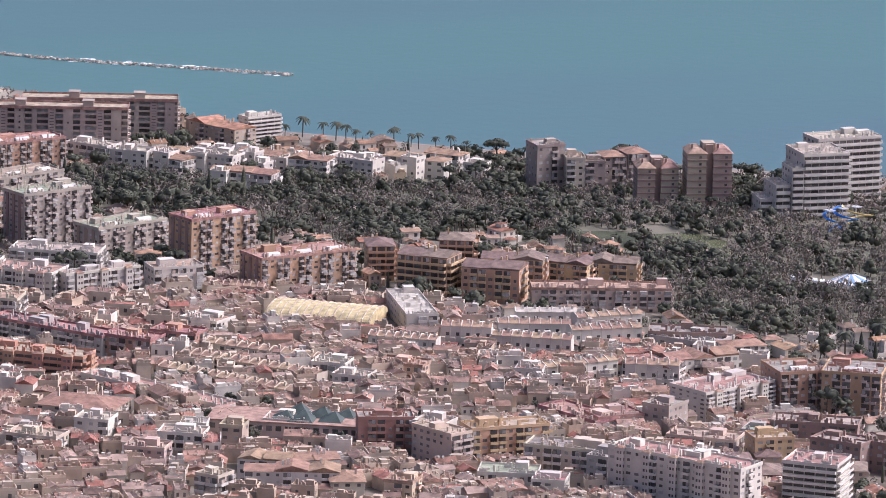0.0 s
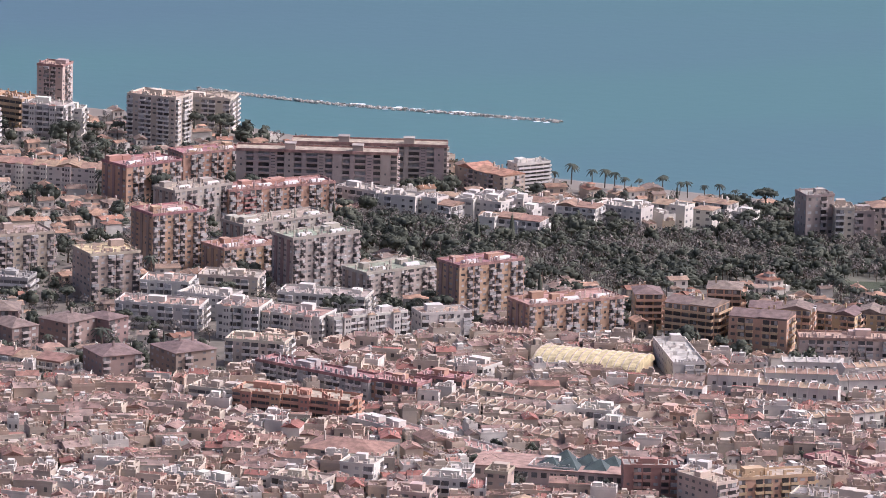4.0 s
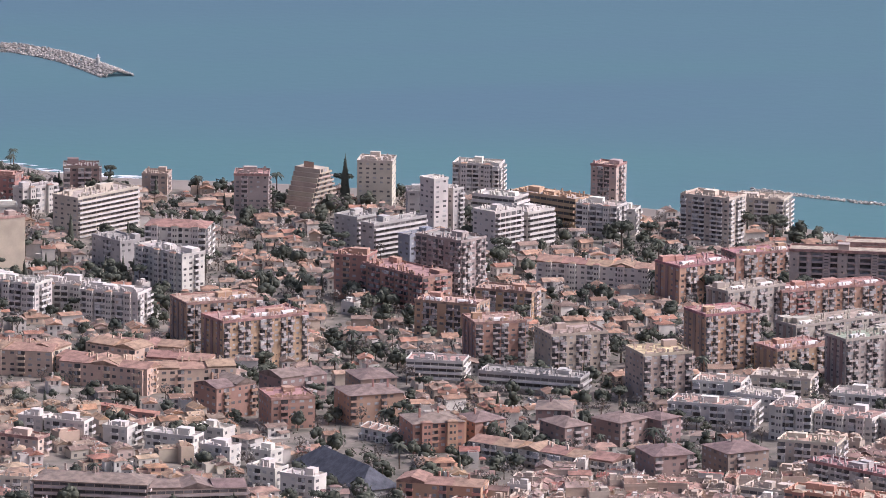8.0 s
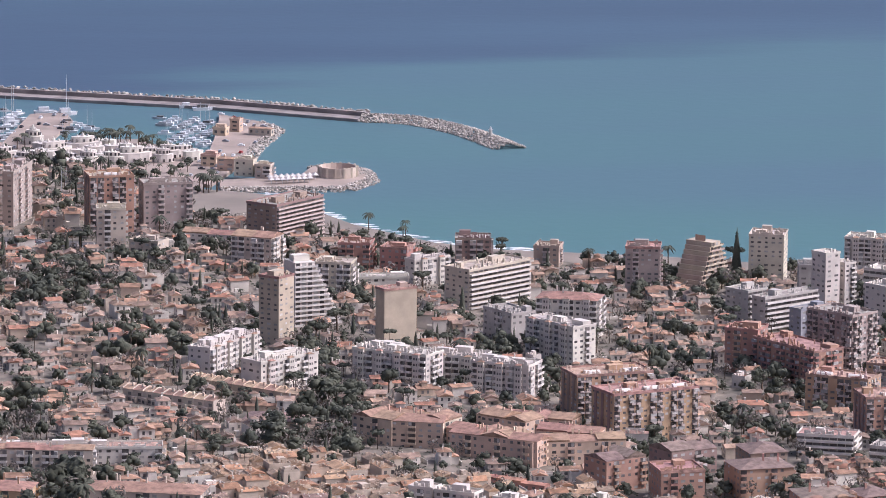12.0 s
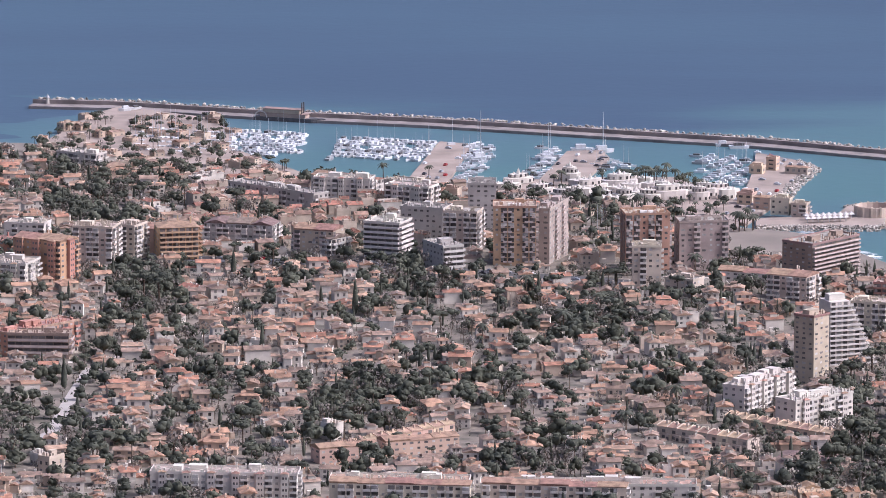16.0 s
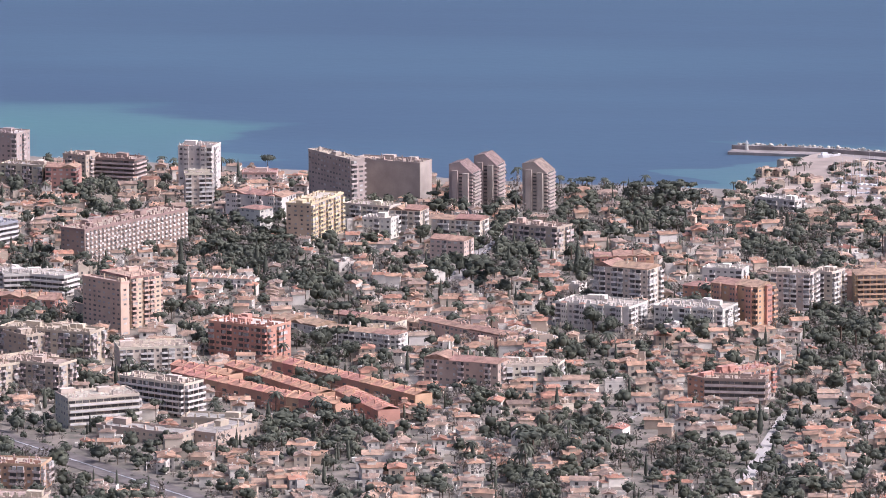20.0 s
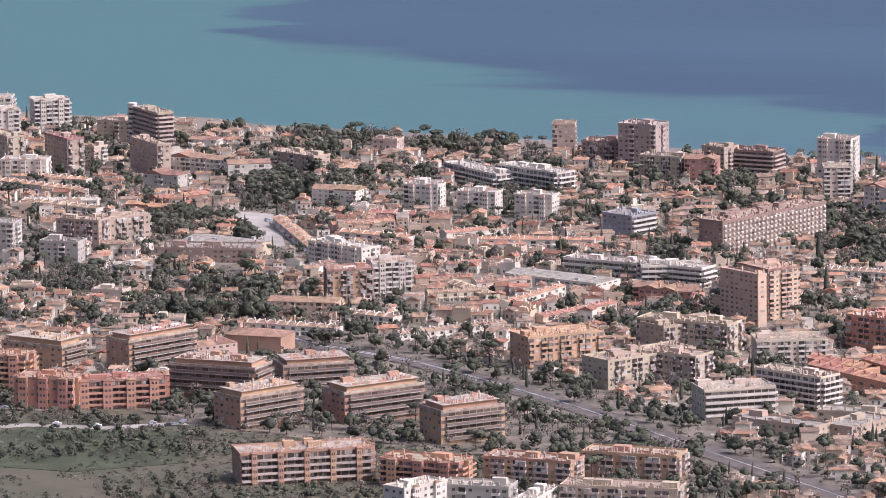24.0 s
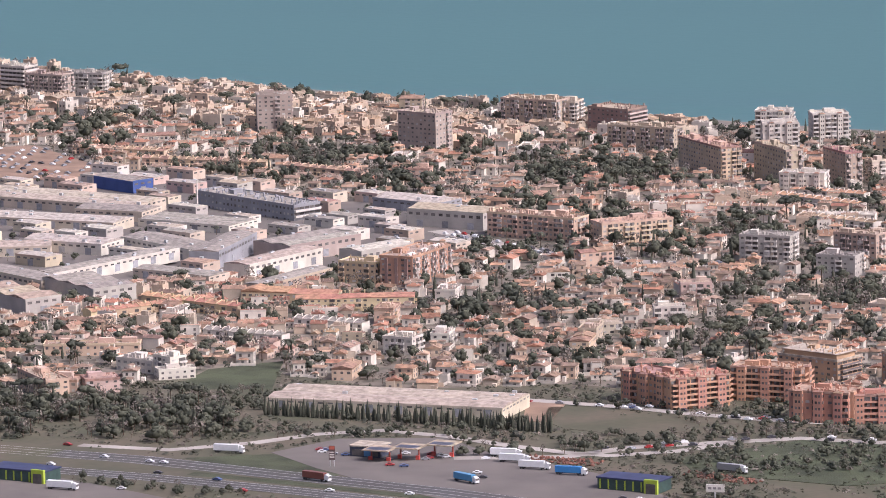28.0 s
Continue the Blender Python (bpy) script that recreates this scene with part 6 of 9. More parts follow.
block(-67, 3322, 11.6, 14.0, 14.0, -9, "peach", "tile", "some")
block(-55, 3296, 21.1, 18.0, 18.2, 10, "ochre", "tile", "deep")
block(-139, 3355, 22.1, 14.0, 10.5, -14, "white", "cream", "some")
block(-32, 3356, 38.2, 16.0, 12.9, -16, "grey", "darktile", "bal")
block(15, 3324, 27.3, 16.0, 11.5, -40, "white", "darktile", "bal")
block(-122, 2970, 48.2, 11.5, 12.6, 47, "orange", "terra", "bal")
block(-122, 2968, 29.3, 12.0, 12.1, -6, "brown", "tanroof", "band")
block(-219, 2998, 25.4, 16.0, 11.6, 14, "cream", "tanroof", "bal")
block(-48, 2604, 62.0, 14.0, 12.6, -6, "white", "cream", "bal")
block(27, 2597, 58.6, 12.0, 10.9, -6, "white", "terra", "bal")
block(91, 2611, 90.9, 12.0, 7.8, -3, "white", "terra", "some")
block(28, 3536, 32.8, 14.0, 13.6, -14, "white", "cream", "bal")
block(68, 3499, 26.7, 14.0, 14.7, -26, "white", "cream", "bal")
block(-20, 3545, 66.8, 12.0, 9.6, -44, "grey", "grey", "some")
dot_balconies(block(-481, 3410, 90.2, 17.0, 20.8, 58, "brown", "tanroof", "none", 8, faces="fr"), 90.2, 20.8, 8, 25)
block(-426, 3148, 5.7, 29.4, 27.4, 49, "peach", "tanroof", "some", 11)
block(-424, 3172, 18.9, 27.3, 27.0, 43, "peach", "terra", "bal", 11)
block(-591, 3822, 11.3, 16.0, 21.8, -23, "grey", "grey", "bal")
block(-469, 3732, 21.2, 18.0, 26.7, -10, "white", "tanroof", "some", 9)
block(-454, 3644, 15.9, 14.0, 20.8, 10, "cream", "cream", "bal")
block(-431, 3736, 20.4, 16.0, 10.3, 2, "pink", "pinkroof", "some")
block(-357, 3647, 9.6, 50.3, 30.8, 35, "mauve", "tanroof", "some", 11)
block(-360, 3689, 44.6, 16.0, 25.6, -21, "mauve", "tanroof", "none", 10, blank=True)
chisel_tower(-300, 3657, 14.2, 16.0, 28.8, -14)
chisel_tower(-287, 3680, 14.0, 16.0, 31.0, -14)
chisel_tower(-257, 3659, 15.0, 16.0, 29.5, -14)
block(-366, 3508, 45.8, 15.1, 22.6, 72, "yellow", "cream", "bal", 9)
block(-354, 3580, 29.3, 14.0, 13.1, -23, "cream", "cream", "bal")
block(-339, 3531, 17.4, 12.0, 11.7, -18, "white", "cream", "some")
block(-325, 3544, 19.0, 14.0, 15.0, -16, "cream", "tile", "bal")
block(-300, 3533, 29.7, 14.0, 11.7, -17, "cream", "tile", "bal")
block(-293, 3440, 20.5, 14.0, 12.6, -19, "pink", "tile", "some")
block(-257, 3509, 30.5, 14.0, 10.9, -13, "tan", "grey", "band")
block(-427, 3616, 38.0, 16.0, 13.9, -24, "white", "tile", "some")
block(-409, 3534, 14.3, 12.0, 16.2, -32, "white", "tile", "none")
block(-542, 3755, 17.2, 14.0, 17.9, -30, "tan", "tanroof", "some")
block(-529, 3757, 33.2, 15.0, 15.9, -18, "brown", "tanroof", "band")
block(-546, 3708, 19.0, 14.0, 15.7, -5, "red", "tile", "some")
block(-575, 3720, 27.9, 14.0, 15.7, -16, "tan", "grey", "bal")
block(-511, 3296, 40.6, 14.0, 10.9, -24, "white", "white", "band")
block(-498, 3216, 30.1, 12.0, 8.9, -14, "orange", "tile", "some")
block(-475, 3060, 50.3, 16.0, 17.0, -19, "tan", "tanroof", "bal")
block(-460, 2965, 33.0, 16.0, 15.4, -24, "tan", "tanroof", "bal")
block(-410, 3022, 34.3, 20.0, 13.5, 15, "cream", "tanroof", "bal")
block(-374, 3090, 35.8, 20.0, 17.2, -30, "orange", "white", "bal")
block(-412, 2858, 34.6, 20.0, 14.9, 26, "cream", "cream", "band")
block(-396, 2917, 39.8, 14.0, 16.2, -33, "cream", "tanroof", "deep")
block(-259, 3004, 39.0, 14.0, 13.8, -20, "tan", "tile", "some")
block(-224, 3008, 30.3, 14.0, 11.1, -9, "cream", "tanroof", "bal")
block(-348, 3154, 31.9, 14.0, 9.3, -43, "white", "tile", "some")
block(-319, 3121, 41.1, 12.0, 9.8, -25, "white", "tile", "bal")
block(-330, 3188, 49.5, 10.0, 7.6, -30, "cream", "tile", "some")
block(-276, 3170, 65.9, 10.0, 7.5, -45, "peach", "tile", "some")
block(-646, 3827, 14.1, 15.0, 20.5, 4, "tan", "tanroof", "some")
block(-595, 3767, 25.4, 18.0, 29.1, -18, "mauve", "white", "some", 10)
block(-620, 3781, 24.4, 16.0, 16.1, -7, "brown", "tanroof", "bal")
block(-691, 3702, 60.9, 14.0, 10.8, -49, "white", "white", "deep")
block(-653, 3673, 52.3, 14.0, 14.2, -38, "white", "white", "deep")
block(-691, 3573, 21.5, 12.0, 13.9, -13, "white", "white", "some")
block(-656, 3553, 23.8, 12.0, 13.2, -11, "white", "white", "some")
block(-620, 3541, 23.0, 12.0, 13.8, -12, "white", "white", "some")
block(-747, 3580, 28.2, 12.0, 9.3, -13, "white", "tile", "some")
block(-539, 3458, 20.0, 22.5, 14.1, 56, "steel", "grey", "band")
block(-555, 3320, 45.0, 14.0, 9.2, -20, "white", "cream", "band")
block(-507, 3285, 33.2, 14.0, 11.0, 13, "white", "white", "band")
block(-658, 3188, 24.2, 16.0, 18.5, 17, "brick", "terra", "bal")
block(-640, 3219, 21.2, 16.0, 18.6, 23, "white", "terra", "bal")
block(-503, 3228, 32.9, 12.0, 7.8, -11, "orange", "tile", "some")
block(-518, 2992, 41.1, 20.0, 16.8, 36, "ochre", "ochre", "bal")
block(-470, 2938, 54.3, 20.0, 15.4, 48, "tan", "tanroof", "bal")
block(-459, 3044, 39.7, 20.0, 15.9, 44, "tan", "tanroof", "bal")
block(-618, 2793, 36.9, 20.0, 15.9, 50, "brick", "cream", "band", 5)
block(-574, 2817, 43.8, 20.0, 15.9, 43, "brick", "cream", "band", 5)
block(-520, 2770, 33.3, 20.0, 16.2, 40, "brick", "cream", "band", 5)
block(-672, 2882, 44.6, 20.0, 16.3, -12, "brick", "cream", "band", 5)
block(-623, 2912, 35.1, 20.0, 12.1, 27, "brick", "cream", "band", 4)
block(-587, 2651, 58.5, 20.0, 15.1, 23, "brick", "cream", "deep", 5)
block(-829, 2873, 33.7, 18.0, 15.0, -30, "orange", "terra", "some")
block(-798, 2851, 31.5, 16.0, 15.3, 42, "orange", "terra", "deep")
block(-779, 2890, 35.3, 16.0, 16.5, -2, "orange", "terra", "deep")
block(-736, 2835, 29.7, 18.0, 15.1, -6, "orange", "terra", "some")
block(-708, 2836, 44.0, 16.0, 14.0, 19, "orange", "terra", "deep")
block(-738, 2937, 20.0, 36.3, 14.0, 67, "brick", "cream", "band")
block(-707, 2947, 43.3, 17.2, 16.8, 53, "brick", "cream", "band")
block(-683, 2992, 22.3, 14.0, 7.4, 41, "pink", "tile", "none")
block(-677, 3028, 29.9, 18.0, 8.5, -11, "red", "tile", "none", blank=True)
block(-500, 2577, 25.6, 12.5, 14.6, 56, "white", "cream", "some")
block(-489, 2602, 30.0, 14.0, 12.3, -6, "grey", "cream", "some")
block(-447, 2573, 37.3, 8.9, 10.9, 79, "white", "cream", "some")
block(-438, 2605, 51.3, 16.0, 13.4, -5, "tan", "tanroof", "bal")
block(-527, 2661, 37.2, 16.0, 12.5, -12, "orange", "tanroof", "deep")
block(-483, 2671, 41.3, 16.0, 13.0, -13, "brick", "tanroof", "bal")
block(-444, 2700, 43.6, 16.0, 11.6, -9, "brick", "tanroof", "bal")
block(-1119, 3905, 20.0, 33.2, 18.4, 68, "brown", "tanroof", "band")
block(-1029, 3886, 22.6, 16.0, 22.7, 6, "white", "white", "bal")
block(-1000, 3795, 22.3, 16.0, 25.7, 19, "white", "white", "bal")
block(-989, 3879, 23.2, 16.0, 22.6, 25, "white", "white", "bal")
block(-986, 3720, 44.0, 12.0, 22.9, -49, "tan", "tanroof", "bal", faces="r")
block(-941, 3715, 29.0, 11.5, 21.4, -48, "tan", "pinkroof", "bal", faces="r")
block(-886, 3708, 39.0, 9.0, 21.3, -52, "tan", "tanroof", "bal", faces="r")
block(-918, 3727, 8.0, 10.0, 13.0, -40, "cream", "terra", "bal", faces="r")
block(-1041, 3745, 58.4, 14.0, 21.7, -48, "peach", "terra", "bal", faces="r")
round_stair(block(-891, 3805, 10.7, 36.0, 24.9, 38, "tan", "grey", "band", faces="frl"), 0.5, 38.4, 27.0)
block(-943, 3858, 23.4, 12.0, 13.0, -12, "tan", "grey", "some")
block(-803, 3735, 35.3, 14.0, 11.1, -34, "tan", "cream", "some")
block(-950, 3642, 27.8, 14.0, 14.4, 2, "white", "white", "some")
block(-815, 3662, 25.5, 14.0, 12.3, 17, "white", "tile", "some")
block(-860, 3703, 38.8, 14.0, 11.0, -18, "white", "tile", "bal")
block(-855, 3611, 24.0, 14.0, 12.2, -20, "grey", "tile", "some")
block(-746, 3576, 28.6, 14.0, 10.0, -15, "white", "tile", "some")
block(-897, 3350, 29.7, 16.0, 16.5, -4, "grey", "grey", "bal")
block(-842, 3306, 22.5, 14.0, 13.1, -7, "grey", "grey", "some")
block(-849, 3373, 26.7, 14.0, 16.5, -15, "tan", "tanroof", "bal")
block(-826, 3377, 32.1, 14.0, 16.6, 40, "tan", "tanroof", "bal")
block(-782, 3330, 55.1, 20.0, 8.1, 1, "brown", "grey", "none")
block(-698, 3333, 42.0, 14.0, 13.0, -35, "white", "white", "some")
block(-677, 3129, 36.0, 14.0, 10.6, -3, "peach", "tile", "some")
block(-1601, 4024, 20.6, 15.0, 20.3, -16, "white", "white", "band")
block(-1574, 4001, 28.8, 16.0, 17.9, -9, "mauve", "tanroof", "bal")
block(-1556, 4029, 28.3, 16.0, 16.4, -3, "grey", "grey", "bal")
block(-1360, 3868, 22.9, 16.0, 24.6, 22, "mauve", "grey", "some", 9)
block(-1213, 3790, 17.1, 30.7, 25.3, 69, "mauve", "tanroof", "some", 9)
block(-1298, 3977, 15.2, 14.0, 12.9, 9, "tan", "tile", "some")
block(-1216, 3941, 42.0, 18.0, 19.4, -13, "tan", "tanroof", "bal")
block(-1188, 3943, 22.6, 16.0, 17.9, -5, "cream", "cream", "bal")
block(-1113, 3836, 47.9, 16.0, 16.6, -12, "tan", "tanroof", "bal")
block(-1193, 3453, 20.0, 90.0, 10.0, 59, "steel", "grey", "band", 3)
block(-1043, 3213, 46.2, 20.0, 17.3, 81, "brick", "tanroof", "bal")
block(-1113, 3132, 52.1, 14.0, 6.7, 1, "yellow", "redtile", "none")
block(-1075, 3111, 62.5, 12.0, 7.6, 17, "yellow", "redtile", "some")
block(-1066, 3424, 58.7, 16.0, 14.0, -16, "peach", "tanroof", "bal", many=1.6)
block(-990, 3398, 44.3, 16.0, 13.9, 40, "peach", "tanroof", "bal", many=1.6)
block(-1088, 3221, 22.5, 14.0, 11.8, -9, "yellow", "cream", "some")
block(366, 2574, 20.4, 16.6, 14.1, 27, "red", "darktile", "some")
block(386, 2552, 18.8, 20.0, 13.5, 7, "red", "pinkroof", "some")
block(420, 2558, 23.8, 20.0, 13.6, 10, "red", "darktile", "some")
block(436, 2494, 21.8, 20.0, 13.3, 7, "orange", "darktile", "some")
block(399, 2610, 23.5, 17.0, 11.3, 26, "brown", "darktile", "some")
block(434, 2615, 16.6, 20.0, 9.9, 10, "brown", "darktile", "some")
block(464, 2507, 15.3, 17.1, 11.0, 23, "red", "darktile", "some")
block(497, 2546, 14.7, 17.5, 8.7, -15, "brown", "darktile", "some")
block(499, 2493, 12.9, 18.6, 10.9, 23, "brown", "darktile", "some")
block(524, 2501, 17.5, 16.4, 11.0, 36, "brown", "darktile", "some")
block(521, 2419, 17.2, 20.0, 13.0, 11, "brown", "darktile", "some")
block(552, 2423, 19.2, 20.0, 13.0, 19, "brown", "darktile", "some")
block(542, 2505, 12.0, 14.5, 11.0, 35, "brown", "darktile", "some")
block(457, 2482, 69.4, 14.0, 7.9, -44, "cream", "tile", "bal")
block(286, 2676, 27.3, 14.0, 12.4, -38, "cream", "tile", "some")
block(308, 2658, 46.9, 14.0, 11.8, -45, "peach", "tile", "some")
block(327, 2709, 44.3, 14.0, 10.1, -26, "peach", "tile", "some")
block(346, 2632, 36.9, 14.0, 11.9, 3, "peach", "tile", "some")
block(412, 2394, 34.2, 14.0, 9.1, -24, "orange", "tile", "some")
block(546, 2373, 36.7, 12.0, 8.6, -38, "cream", "tanroof", "band")
block(584, 2419, 57.4, 12.0, 9.7, -52, "grey", "pinkroof", "bal")
block(620, 2376, 21.9, 12.0, 9.6, -44, "brick", "pinkroof", "bal")
block(643, 2388, 19.7, 12.0, 8.3, -39, "brick", "pinkroof", "bal")
block(580, 2456, 24.9, 14.0, 11.3, -28, "cream", "terra", "bal")
block(848, 2370, 31.7, 14.0, 8.5, -22, "brown", "grey", "some")
block(610, 2142, 19.2, 12.0, 9.5, -32, "white", "tile", "some")
block(627, 2133, 19.1, 12.0, 9.5, -1, "white", "tile", "some")
block(542, 3049, 9.5, 10.5, 30.0, 32, "white", "white", "none", 12, many=0.4)
block(553, 3056, 7.0, 9.0, 24.0, 32, "white", "white", "bal", 10, many=0.4)
block(499, 3023, 14.3, 14.6, 15.3, 40, "grey", "grey", "band", 6)
block(502, 2990, 36.0, 9.0, 17.6, 35, "grey", "grey", "band", 7, many=0.4)
block(516, 2968, 20.0, 8.0, 15.0, 35, "steel", "grey", "bal", 6, many=0.4)
block(564, 3001, 19.0, 15.0, 20.9, 36, "white", "white", "deep", 8)
block(583, 3014, 19.0, 13.0, 18.7, 36, "white", "white", "band", 7)
block(757, 2409, 13.0, 48.0, 10.0, -7, "white", "white", "bal")
block(202, 2399, 65.7, 14.0, 10.0, -11, "cream", "cream", "some")
block(277, 2525, 10.8, 9.0, 8.4, -30, "white", "white", "some", group="white row houses", many=0.5)
block(287, 2518, 17.8, 9.0, 8.4, -31, "white", "cream", "some", group="white row houses", many=0.5)
block(310, 2509, 11.2, 9.0, 8.4, -35, "white", "white", "some", group="white row houses", many=0.5)
block(322, 2519, 6.4, 9.0, 8.4, -37, "white", "tile", "some", group="white row houses", many=0.5)
block(326, 2500, 22.3, 9.0, 8.4, -35, "white", "white", "some", group="white row houses", many=0.5)
block(349, 2514, 13.3, 9.0, 8.4, -41, "white", "cream", "some", group="white row houses", many=0.5)
block(345, 2474, 14.0, 9.0, 8.4, -38, "white", "white", "some", group="white row houses", many=0.5)
block(361, 2494, 8.9, 9.0, 8.4, -52, "white", "tile", "some", group="white row houses", many=0.5)
block(365, 2464, 8.8, 9.0, 8.4, -42, "white", "white", "some", group="white row houses", many=0.5)
block(358, 2431, 13.6, 9.0, 8.4, -43, "white", "cream", "some", group="white row houses", many=0.5)
block(369, 2415, 15.9, 9.0, 8.4, -41, "white", "white", "some", group="white row houses", many=0.5)
block(265, 2485, 18.1, 9.0, 8.4, -37, "pink", "terra", "some", many=0.5)
block(268, 2387, 44.8, 18.0, 10.5, -19, "tan", "darktile", "band")
block(311, 2375, 38.9, 16.0, 10.5, 1, "tan", "darktile", "band")
block(255, 2392, 12.5, 14.0, 10.5, -25, "cream", "tile", "bal")
block(311, 2584, 34.3, 5.0, 4.0, -37, "red", "redtile", "none", 1)
OLD_TOWN = [(497, 2460), (553, 2404), (616, 2510), (719, 2531), (769, 2479), (804, 2440), (868, 2375), (881, 2281), (778, 2009), (595, 1947), (300, 1990), (340, 2255)]
PARK = [(718, 2798), (747, 2807), (812, 2784), (869, 2807), (929, 2818), (1061, 2756), (1101, 2643), (986, 2361), (880, 2423), (919, 2577), (860, 2640), (793, 2599), (769, 2670), (732, 2669), (733, 2714), (702, 2715)]
WORKS = [(-1627, 3522), (-1341, 3668), (-1206, 3563), (-1091, 3515), (-1061, 3395), (-1083, 3245), (-1135, 3206), (-1169, 3174), (-1389, 2999)]
SCRUB = [(-1358, 2735), (-1082, 2853), (-1019, 2909), (-943, 2874), (-869, 2914), (-720, 2885), (-631, 2792), (-479, 2742), (-355, 2036), (-933, 1864)]
shed(-1483, 3491, 197.9, 40.0, 6.0, -15, "cream", "cream")
shed(-1320, 3427, 44.4, 26.0, 6.0, -7, "cream", "grey")
shed(-1272, 3405, 63.5, 30.0, 4.6, -15, "white", "grey")
shed(-1388, 3391, 111.6, 26.0, 4.6, -7, "cream", "white")
shed(-1248, 3312, 64.8, 26.0, 7.0, -34, "white", "grey")
shed(-1168, 3252, 67.3, 17.5, 9.5, 91, "steel", "grey")
shed(-1139, 3289, 53.4, 30.9, 8.9, 61, "mauve", "grey")
shed(-1346, 3245, 75.8, 26.0, 4.8, 19, "cream", "cream")
shed(-1300, 3292, 52.8, 24.0, 6.4, -12, "white", "white")
shed(-1234, 3169, 103.1, 14.6, 5.6, 68, "white", "grey")
shed(-1185, 3101, 26.4, 54.3, 8.5, 51, "grey", "grey")
shed(-1206, 3056, 21.9, 61.5, 8.4, 52, "grey", "tanroof")
shed(-1202, 3207, 53.2, 18.0, 4.7, -19, "cream", "grey")
shed(-1138, 3217, 65.5, 17.7, 7.8, 71, "white", "cream")
shed(-1109, 3160, 63.6, 14.9, 5.5, 74, "tan", "grey")
shed(-1168, 3524, 46.9, 26.0, 6.1, -21, "steel", "white")
shed(-1124, 3454, 50.6, 26.0, 9.9, -12, "grey", "tanroof")
shed(-1089, 3264, 39.2, 18.0, 11.0, 62, "grey", "white")
shed(-1327, 3545, 15.5, 38.3, 7.6, 59, "blue", "grey")
shed(-1278, 3168, 62.6, 18.0, 7.7, -35, "cream", "grey")
shed(-985, 2804, 119.0, 40.0, 4.9, -2, "cream", "cream")
shed(-582, 3286, 61.5, 22.0, 4.2, -27, "white", "grey")
shed(-777, 3365, 44.2, 26.0, 6.9, -27, "tan", "grey")
vault_hall(704, 2433, 44.0, 26.0, 3.8, -33, "ochre", "ochre")
stepped(272, 2986, 23.5, 12.8, 31.0, 20, "white", "white", n=13, lean=0.55)
stepped(490, 3121, 26.5, 15.6, 23.3, 47, "tan", "terra", n=10, lean=0.5, both=True)
filling_station(-884.0, 2683.6)
shop_hall(-755.3, 2634.2)
shop_hall(-1024.0, 2584.4)
billboard(-706.0, 2591.0)
price_sign(-902.0, 2655.0)
truck(-826.2, 2687.6, 0.1)
truck(-834.4, 2701.1, 0.2)
truck(-812.4, 2672.8, 0.1)
truck(-792.4, 2663.1, 0.1, (0.05,0.22,0.5))
truck(-831.6, 2631.8, -0.4, (0.1,0.3,0.5))
truck(-896.9, 2617.5, -0.2, (0.22,0.08,0.06))
truck(-997.6, 2564.6, 0.05)
truck(-724.8, 2688.8, -0.1, (0.3,0.3,0.3))
truck(-959.1, 2676.6, 0.1)
lamp_mast(-1255.8, 3461.6)
car(-1037.3, 2675.5, -0.2)
car(-1025.3, 2622.8, -0.2)
car(-1008.9, 2648.1, -0.2)
car(-984.9, 2642.2, -0.2)
car(-977.7, 2641.1, -0.2)
car(-970.8, 2614.9, -0.2)
car(-939.3, 2605.4, -0.2)
car(-918.7, 2581.0, -0.2)
car(-918.1, 2688.2, 0.4)
car(-911.6, 2685.3, 0.4)
car(-905.2, 2683.9, 0.4)
car(-877.4, 2663.4, 0.4)
car(-870.4, 2662.3, 0.4)
car(-865.8, 2685.7, 0.4)
car(-859.4, 2690.7, 0.4)
car(-833.3, 2654.3, 0.2)
car(-827.4, 2643.7, 0.2)
car(-972.3, 2571.8, 0.1)
car(-833.2, 2850.5, 0.1)
car(-816.0, 2849.0, 0.1)
car(-780.6, 2841.1, 0.1)
car(-763.6, 2839.6, 0.1)
car(-748.5, 2834.4, 0.1)
car(-745.5, 2585.2, 0.3)
car(-741.0, 2591.8, 0.3)
car(-733.9, 2611.9, 0.3)
car(-726.0, 2606.4, 0.3)
car(-921.0, 2694.2, 0.4)
car(-918.0, 2693.4, 0.4)
car(-882.3, 2676.9, 0.4)
car(-866.6, 2682.4, 0.4)
car(-868.3, 2696.1, 0.4)
car(-862.4, 2692.9, 0.4)
car(-880.0, 2694.8, 0.4)
car(-752.7, 2609.4, 0.1)
car(-744.8, 2608.5, 0.1)
car(-737.3, 2604.6, 0.1)
car(-760.3, 2593.0, 0.1)
car(-745.0, 2586.7, 0.1)
car(-882.1, 2591.9, 0.1)
car(-845.6, 2593.6, 0.1)
tree(850.1, 2909.9, "palm", 0.9)
tree(859.4, 2911.1, "palm", 1.3)
tree(867.9, 2903.8, "palm", 1.0)
tree(873.1, 2899.9, "palm", 1.2)
tree(876.7, 2894.9, "palm", 1.1)
tree(881.0, 2892.7, "palm", 0.9)
tree(887.2, 2888.7, "palm", 0.8)
tree(897.0, 2881.2, "palm", 1.2)
tree(904.3, 2877.0, "palm", 0.8)
tree(906.4, 2870.9, "palm", 1.0)
tree(913.7, 2866.7, "palm", 0.8)
tree(919.9, 2862.8, "palm", 1.0)
tree(925.8, 2856.0, "palm", 0.8)
tree(356.6, 3283.1, "palm", 1.1)
tree(405.3, 3252.0, "palm", 1.0)
tree(444.4, 3198.9, "palm", 1.2)
tree(485.6, 3197.5, "palm", 1.4)
